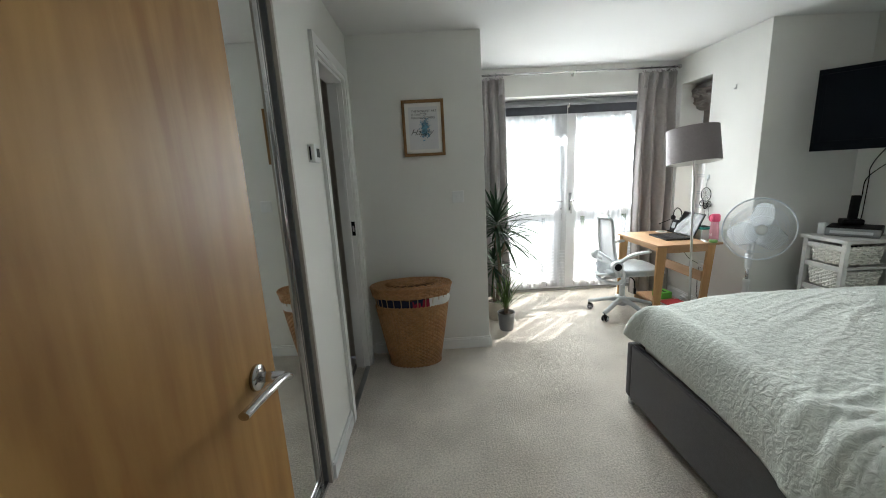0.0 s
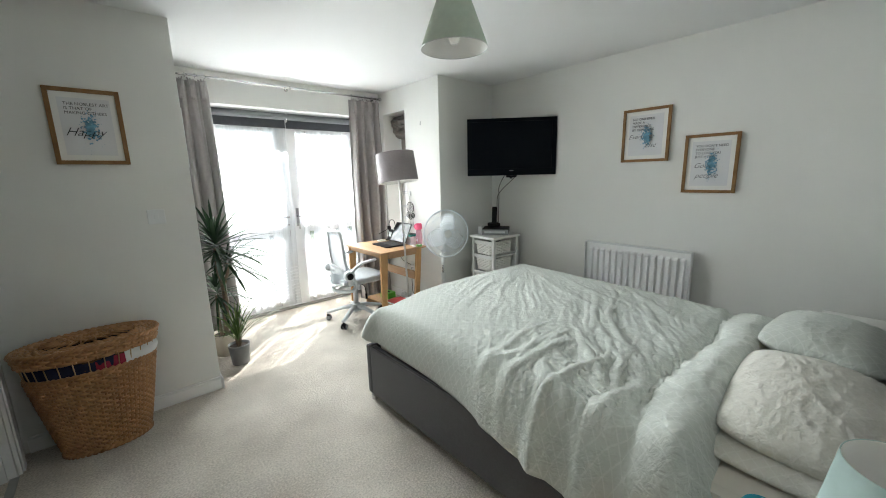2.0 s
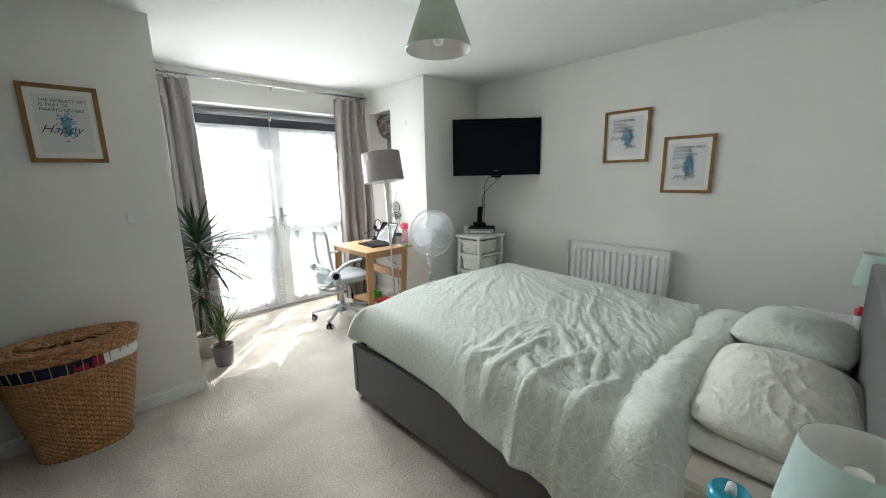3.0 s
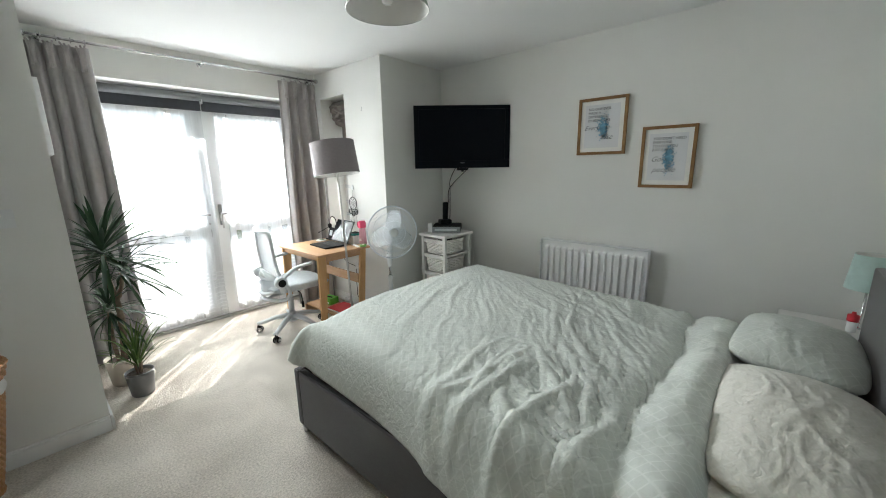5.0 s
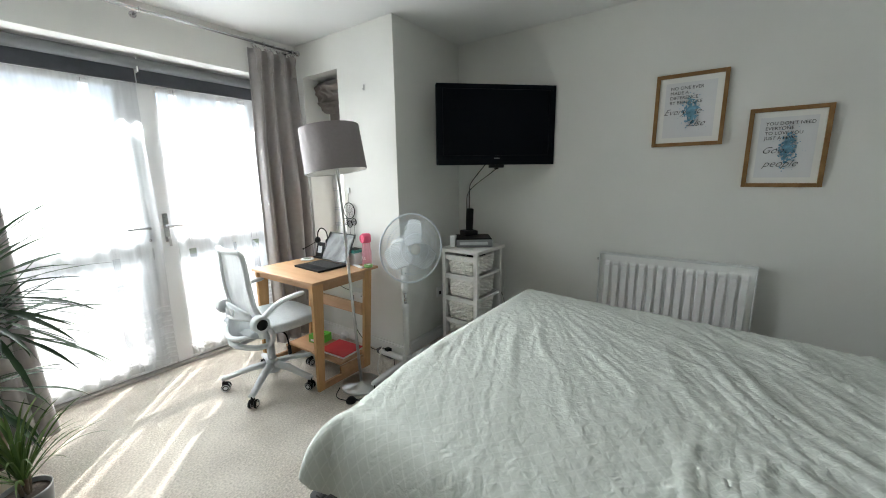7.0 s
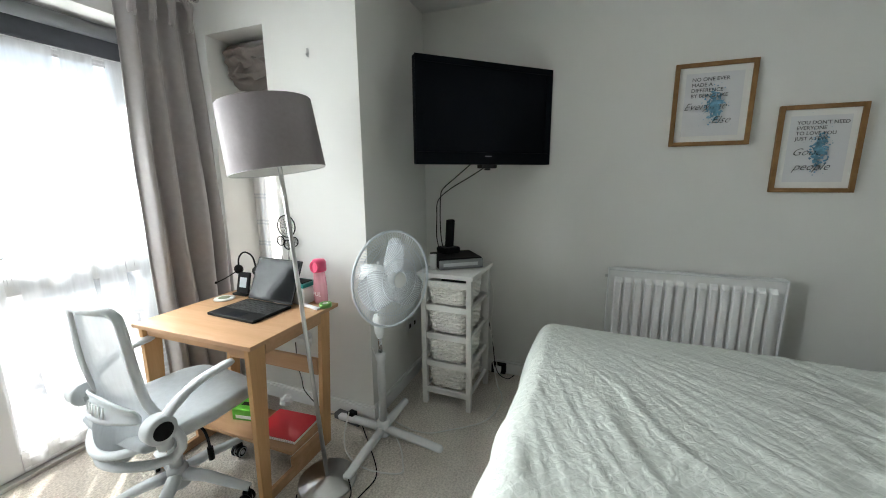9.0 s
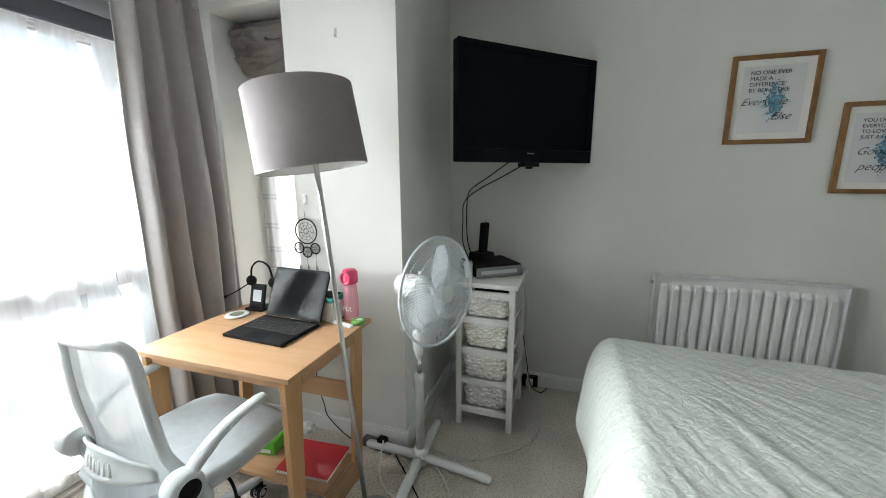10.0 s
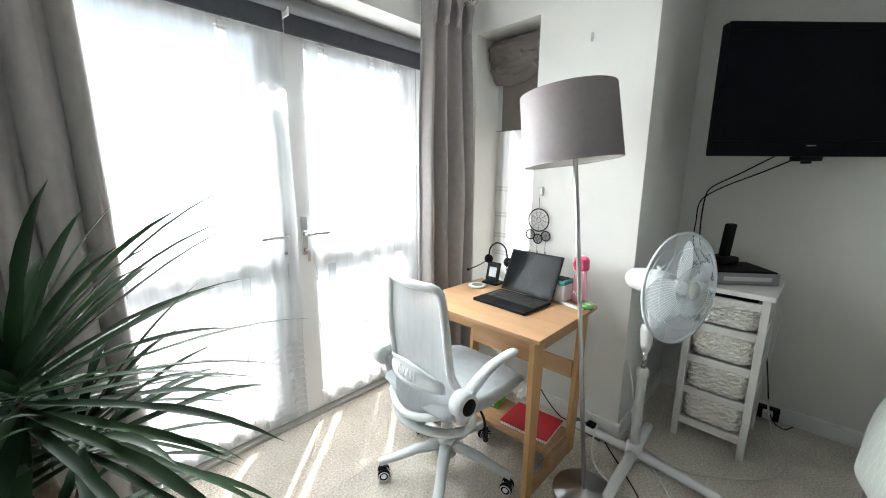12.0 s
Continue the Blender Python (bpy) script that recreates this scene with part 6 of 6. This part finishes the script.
for y in (-0.05, 0.0, 0.05):
    bm = bmesh.new()
    grid(bm, 3, 8, lambda u, v: Vector((0.002 * u, y + (u - 0.5) * 0.018 * math.sin(math.pi * min(1, v + 0.1)), -0.17 - 0.07 * v)))
    part("feather", bm, mat("grey_feather", (0.3, 0.29, 0.28), 0.8), dc, "small grey feather")
hk = thing("clear_hook", "small clear adhesive hook above the dream catcher", "hook", pose(2.5145, 3.535, 1.255))
part("hook_plate", boxed((-0.01, 0.0, -0.012, 0.012, -0.02, 0.025), bevel=0.003), WHITEP, hk)


# ---- office chair ----
ch = thing("office_chair", "pale grey mesh-backed office chair on castors at the desk", "office chair", pose(1.745, 3.515, 0, 0, 0, -5))
bm = bmesh.new()
lathe(bm, [(0, 0.09), (0.045, 0.09), (0.048, 0.10), (0.040, 0.165), (0.030, 0.18), (0, 0.18)], 24)
part("base_hub", bm, GREYP, ch)
for k in range(5):
    a = radians(5 + 72 * k)
    d = Vector((math.cos(a), math.sin(a), 0))
    bm = bmesh.new()
    tube(bm, [d * 0.035 + Vector((0, 0, 0.14)), d * 0.13 + Vector((0, 0, 0.13)), d * 0.24 + Vector((0, 0, 0.098)), d * 0.305 + Vector((0, 0, 0.082))], [0.030, 0.026, 0.022, 0.019], 10, flat=0.75)
    part("star_arm", bm, GREYP, ch)
    w = d.cross(Vector((0, 0, 1)))
    cst = part("castor", bmesh.new(), BLACKP, ch, "black twin-wheel castor")
    bm = bmesh.new()
    tube(bm, [d * 0.298 + Vector((0, 0, 0.09)), d * 0.298 + Vector((0, 0, 0.055))], 0.008, 8)
    box(bm, -0.018, 0.018, -0.007, 0.007, 0.028, 0.062, bevel=0.004, m=Matrix.Translation(d * 0.292) @ pose(0, 0, 0, 0, 0, math.degrees(a)))
    cst.data = mesh_of("castor", bm, BLACKP)
    for s in (-1, 1):
        bm = bmesh.new()
        m = Matrix.Translation(d * 0.288 + w * (0.017 * s) + Vector((0, 0, 0.027))) @ pose(0, 0, 0, 0, 0, math.degrees(a)) @ pose(0, 0, 0, 90, 0, 0)
        lathe(bm, [(0.012, -0.008), (0.024, -0.009), (0.027, -0.005), (0.027, 0.005), (0.024, 0.009), (0.012, 0.008), (0.012, -0.008)], 20, m)
        part("wheel", bm, BLACKP, cst)
        bm = bmesh.new()
        lathe(bm, [(0.0, -0.0085), (0.0118, -0.0095), (0.0118, 0.0095), (0.0, 0.0085)], 16, m)
        lathe(bm, [(0.0192, -0.0098), (0.0236, -0.0098), (0.0236, 0.0098), (0.0192, 0.0098), (0.0192, -0.0098)], 20, m)
        part("wheel_cap", bm, WHITEP, cst, "white wheel cap")
bm = bmesh.new()
tube(bm, [(0, 0, 0.18), (0, 0, 0.33)], 0.026, 14)
tube(bm, [(0, 0, 0.3), (0, 0, 0.40)], 0.015, 12)
part("gas_column", bm, GREYP, ch)
part("tilt_mechanism", boxed((-0.11, 0.12, -0.07, 0.07, 0.375, 0.42), bevel=0.01), GREYP, ch)
bm = bmesh.new()
tube(bm, curve_pts([(0.03, -0.06, 0.39), (0.03, -0.16, 0.385), (0.025, -0.20, 0.36), (0.025, -0.21, 0.31)], 6), 0.0055, 8)
tube(bm, [(0.025, -0.209, 0.318), (0.025, -0.213, 0.265)], 0.011, 10)
part("height_lever", bm, BLACKP, ch, "black height lever")


def seat_fn(sgn):
    def g(u, v):
        a, b = 2 * u - 1, 2 * v - 1
        e = max(0.0, 1 - abs(a) ** 5) ** 0.35 * max(0.0, 1 - abs(b) ** 5) ** 0.35
        k = 1 - 0.10 * abs(b) ** 3 * abs(a)
        z = 0.455 + sgn * (0.038 if sgn > 0 else 0.042) * e - (0.03 * max(0, a - 0.6) if sgn > 0 else 0) - 0.012 * (1 - a * a) * (1 - b * b) * (sgn > 0)
        return Vector((0.045 + 0.258 * a * (1 - 0.08 * b * b), 0.245 * b * k * (0.92 + 0.08 * math.cos(a)), z))
    return g


bm = bmesh.new()
grid(bm, 30, 30, seat_fn(1))
grid(bm, 30, 30, seat_fn(-1))
bmesh.ops.remove_doubles(bm, verts=bm.verts, dist=0.001)
part("seat", bm, CHAIRCLOTH, ch, "pale grey padded seat")


def back_pt(u, v, off=0.0):
    """A point of the back: u across (-1..1), v from under the seat (-0.2) to the top (1)."""
    low = 1 - ramp(-0.05, 0.34, v)
    w = 0.176 - 0.022 * v + 0.016 * math.sin(math.pi * max(0.0, v)) + 0.062 * low
    x = -0.150 - 0.065 * v - 0.014 * math.sin(math.pi * min(1, max(0.0, v) * 1.15)) - 0.085 * low + (0.036 + 0.115 * low) * u * u + off
    return Vector((x, w * u, 0.455 + 0.49 * v))


rim = [back_pt(-0.70 + 1.40 * k / 12, -0.20) for k in range(13)] + [back_pt(0.90, -0.17), back_pt(0.98, -0.10)]
rim += [back_pt(1, -0.04 + 0.99 * k / 20) for k in range(21)]
rim += [back_pt(0.92, 0.985), *[back_pt(0.8 - 1.6 * k / 8, 1.0) for k in range(9)], back_pt(-0.92, 0.985)]
rim += [back_pt(-1, 0.95 - 0.99 * k / 20) for k in range(21)] + [back_pt(-0.98, -0.10), back_pt(-0.90, -0.17)]
bm = bmesh.new()
tube(bm, rim, 0.0205, 10, closed=True, flat=0.8)
part("back_frame", bm, GREYP, ch, "pale grey plastic back frame")
bm = bmesh.new()
grid(bm, 24, 40, lambda u, v: back_pt((-0.97 + 1.94 * u) * (1 - 0.2 * ramp(0.0, 0.1, 0.1 - v)), -0.08 + 1.065 * v, 0.002))
part("back_mesh", bm, sheer_material("grey_back_mesh", (0.50, 0.53, 0.55), 0.16), ch, "pale grey mesh")
bm = bmesh.new()
tube(bm, [back_pt(-0.98 + 1.96 * k / 16, 0.03 - 0.13 * math.cos(math.pi / 2 * (-1 + 2 * k / 16)), -0.006) for k in range(17)], 0.019, 10, flat=0.8)
part("cradle_bar", bm, GREYP, ch, "curved lower bar of the back")
bm = bmesh.new()
grid(bm, 24, 6, lambda u, v: back_pt(-0.86 + 1.72 * u, 0.16 + 0.17 * v * (0.6 + 0.4 * math.cos(math.pi * (u - 0.5))), -0.024 + 0.004 * math.cos(math.pi * (2 * v - 1))))
ob = part("lumbar_band", bm, GREYP, ch, "slotted plastic lumbar band")
ob.modifiers.new("thickness", "SOLIDIFY").thickness = 0.008
for i in range(6):
    bm = bmesh.new()
    tube(bm, [back_pt(-0.28 + 0.11 * i, 0.195, -0.029), back_pt(-0.26 + 0.11 * i, 0.275, -0.033)], 0.0035, 6)
    part("lumbar_rib", bm, WHITEP, ch)
for y in (-0.05, 0.05):
    bm = bmesh.new()
    tube(bm, [(-0.06, y, 0.385), (-0.16, y, 0.375), back_pt(y / 0.2, -0.19)], [0.018, 0.018, 0.014], 8)
    part("back_strut", bm, GREYP, ch)
for s in (-1, 1):
    arm = part("armrest", bmesh.new(), GREYP, ch, "pale grey loop armrest")
    bm = bmesh.new()
    tube(bm, curve_pts([(-0.16, 0.258 * s, 0.535), (-0.11, 0.268 * s, 0.592), (-0.02, 0.274 * s, 0.643), (0.115, 0.275 * s, 0.662)], 7), [0.034] * 3 + [0.028] * 8 + [0.026] * 10 + [0.019], 12, flat=0.55)
    tube(bm, [(-0.13, 0.228 * s, 0.44), (-0.15, 0.245 * s, 0.53)], 0.026, 10)
    lathe(bm, [(0, -0.03), (0.044, -0.03), (0.05, -0.02), (0.05, 0.02), (0.044, 0.03), (0, 0.03)], 26, pose(-0.158, 0.262 * s, 0.537, 90, 0, 0))
    arm.data = mesh_of("armrest", bm, GREYP)
    bm = bmesh.new()
    lathe(bm, [(0, 0.0), (0.032, 0.0), (0.030, 0.004), (0, 0.005)], 22, pose(-0.158, 0.2925 * s, 0.537, -90 * s, 0, 0))
    part("pivot_cap", bm, BLACKP, arm, "black pivot cap")


# ---- plants ----
def strap_leaf(bm, base, az, length, width, rise, droop, twist=0.0, n=9):
    """A long folded blade that arches over."""
    d = Vector((math.cos(az), math.sin(az), 0))
    s = Vector((-math.sin(az), math.cos(az), 0))
    row = []
    for i in range(n + 1):
        t = i / n
        el = rise - droop * t * t
        row.append((t, el))
    p = Vector(base)
    L, C, Rr = [], [], []
    for t, el in row:
        w = width * (0.35 + 0.65 * math.sin(math.pi * min(1, t * 1.5 + 0.12)) if t < 0.5 else 1.0 - ((t - 0.5) / 0.5) ** 1.7) / 2
        up = Vector((0, 0, 1)) * math.cos(el) - d * math.sin(el)
        ss = (s * math.cos(twist * t) + up * math.sin(twist * t))
        L.append(bm.verts.new(p + ss * w + up * w * 0.35))
        C.append(bm.verts.new(p))
        Rr.append(bm.verts.new(p - ss * w + up * w * 0.35))
        p = p + (d * math.cos(el) + Vector((0, 0, 1)) * math.sin(el)) * (length / n)
    for i in range(n):
        for A, B in ((L, C), (C, Rr)):
            f = bm.faces.new((A[i], A[i + 1], B[i + 1], B[i]))
            f.smooth = True


def leaf_head(name, parent, centre, count, length, width, seed, material, up=0.9, low=-0.5, label="", droop=1.0, axis_len=0.10, reach=None):
    rng = random.Random(seed)
    bm = bmesh.new()
    for i in range(count):
        q = i / (count - 1)
        az = i * 2.39996 + rng.uniform(-0.25, 0.25)
        rise = low + (up - low) * q + rng.uniform(-0.15, 0.15)
        ln = length * rng.uniform(0.7, 1.08)
        if reach:
            ln *= reach(az)
        b = Vector(centre) + Vector((0.008 * math.cos(az), 0.008 * math.sin(az), axis_len * (q - 0.5)))
        strap_leaf(bm, b, az, ln, width * rng.uniform(0.8, 1.15), rise, droop * rng.uniform(0.35, 1.1), rng.uniform(-0.5, 0.5))
    return part(name, bm, material, parent, label)


dp = thing("dracaena", "tall dracaena with spiky dark leaf heads in a cream pot", "house plant", pose(0.545, 3.585, 0))
bm = bmesh.new()
lathe(bm, [(0, 0), (0.075, 0), (0.08, 0.006), (0.098, 0.17), (0.102, 0.175), (0.102, 0.19), (0.094, 0.19), (0.090, 0.165), (0, 0.165)], 36)
pot = part("pot", bm, POTCREAM, dp, "cream pot")
bm = bmesh.new()
lathe(bm, [(0, 0.172), (0.05, 0.171), (0.089, 0.168)], 24)
part("soil", bm, SOIL, pot)
bm = bmesh.new()
tube(bm, curve_pts([(0.01, 0, 0.165), (0.03, -0.04, 0.42), (0.025, -0.075, 0.60), (0.0, -0.10, 0.78), (0.0, -0.12, 0.93)], 8), [0.021] * 12 + [0.018] * 12 + [0.015] * 9, 12)
tube(bm, curve_pts([(0.025, -0.07, 0.60), (0.035, -0.10, 0.645), (0.06, -0.12, 0.72), (0.065, -0.13, 0.80)], 6), 0.012, 8)
part("cane", bm, BARK, dp, "ringed brown cane")
bm = bmesh.new()
lathe(bm, [(0.012, -0.014), (0.027, -0.008), (0.026, 0.012), (0.012, 0.016), (0, 0.016)], 14, pose(0.03, -0.085, 0.65, 30, 10, 0))
part("pruned_stub", bm, BARK, dp, "pruned knuckle on the cane")
keep = lambda az: 0.55 if math.cos(az) < -0.3 else (0.85 if math.sin(az) > 0.5 else 1.12)
leaf_head("leaf_head", dp, (0.0, -0.13, 0.95), 84, 0.45, 0.023, 4, LEAF, 1.12, -0.50, "spiky dark green leaf head", 0.6, 0.12, keep)
leaf_head("leaf_head", dp, (0.065, -0.14, 0.82), 36, 0.34, 0.021, 6, LEAF, 1.0, -0.6, "spiky dark green leaf head", 0.9, 0.08, keep)
bm = bmesh.new()
tube(bm, curve_pts([(-0.02, 0, 0.165), (-0.03, -0.02, 0.35), (-0.02, -0.03, 0.53)], 6), 0.013, 10)
part("cane", bm, BARK, dp, "ringed brown cane")
leaf_head("leaf_head", dp, (-0.02, -0.03, 0.55), 46, 0.34, 0.021, 9, LEAF, 1.35, -0.9, "drooping lower leaf head", 1.4, 0.12, keep)

rp = thing("ribbon_plant", "small grassy ribbon plant in a dark grey pot on the carpet", "house plant", pose(0.588, 3.312, 0))
bm = bmesh.new()
lathe(bm, [(0, 0), (0.058, 0), (0.062, 0.005), (0.078, 0.15), (0.079, 0.165), (0.074, 0.165), (0.072, 0.145), (0, 0.145)], 40)
pot = part("pot", bm, POTGREY, rp, "dark grey glazed pot")
bm = bmesh.new()
lathe(bm, [(0, 0.150), (0.05, 0.149), (0.071, 0.147)], 24)
part("soil", bm, SOIL, pot)
for k in range(5):
    bm = bmesh.new()
    a = k * 1.3
    tube(bm, [(0.012 * math.cos(a), 0.012 * math.sin(a), 0.147), (0.02 * math.cos(a), 0.02 * math.sin(a), 0.22)], 0.006, 7)
    part("stem", bm, BARK, rp)
leaf_head("leaf_tuft", rp, (0.0, 0.0, 0.215), 52, 0.35, 0.0115, 14, GRASSLEAF, 1.52, 0.75, "arching ribbon leaves", 1.9, 0.05)


# ---- outside the doors ----
for x, y, rz in ((1.60, 5.7, 25), (2.62, 5.75, -20), (0.85, 5.75, 10)):
    g = thing("garden_chair", "grey rattan tub chair with a rounded back on the paving", "garden chair", pose(x, y, -0.06, 0, 0, rz), group="garden chairs")
    bm = bmesh.new()
    grid(bm, 24, 12, lambda u, v: Vector((0.27 * math.cos(math.pi * u) * (1 + 0.08 * v), -0.10 + 0.30 * math.sin(math.pi * u) * (1 + 0.1 * v), 0.36 + (0.14 + 0.27 * math.sin(math.pi * u) ** 0.8) * v)))
    ob = part("tub_back", bm, RATTAN, g)
    ob.modifiers.new("thickness", "SOLIDIFY").thickness = 0.025
    part("chair_seat", boxed((-0.26, 0.26, -0.30, 0.19, 0.33, 0.38), bevel=0.02), RATTAN, g)
    for lx in (-0.22, 0.22):
        for ly in (-0.26, 0.15):
            bm = bmesh.new()
            tube(bm, [(lx, ly, 0.33), (lx * 1.05, ly * 1.05, 0.0)], 0.014, 8)
            part("leg", bm, RATTAN, g)
hd = thing("hedge", "low clipped green hedge beyond the paving", "hedge", pose(1.5, 9.5, -0.06), kind="stuff")
bm = bmesh.new()
rng = random.Random(2)
for i in range(9000):
    x, y, z = rng.uniform(-5, 5), rng.uniform(-0.3, 0.3), rng.uniform(0.02, 0.72)
    if abs(y) < 0.18 and z < 0.6:
        y = math.copysign(0.18 + 0.12 * rng.random(), y)
    n = Vector((rng.gauss(0, 1), rng.gauss(0, 1), rng.gauss(0, 1))).normalized() * 0.035
    m = n.orthogonal().normalized() * 0.018
    p = Vector((x, y, z + 0.05 * noise.noise(Vector((x * 2, 0, 0)))))
    bm.faces.new([bm.verts.new(p + q) for q in (n, m, -n, -m)])
part("hedge_leaves", bm, HEDGE, hd)
part("hedge_core", boxed((-5, 5, -0.16, 0.16, 0, 0.6)), HEDGE, hd)

# ---- floor tiles of the en-suite ----
tile_mesh = mesh_of("tile", boxed((-0.147, 0.147, -0.147, 0.147, 0.0, 0.010), bevel=0.0015), TILE)
en = bpy.data.objects["floor_ensuite"]
for i in range(3):
    for j in range(4):
        tob = new("tile", tile_mesh)
        tob.parent = en
        tob.location = (-0.845 - 0.30 * i, 1.95 + 0.30 * j - 0.06, -0.0118)
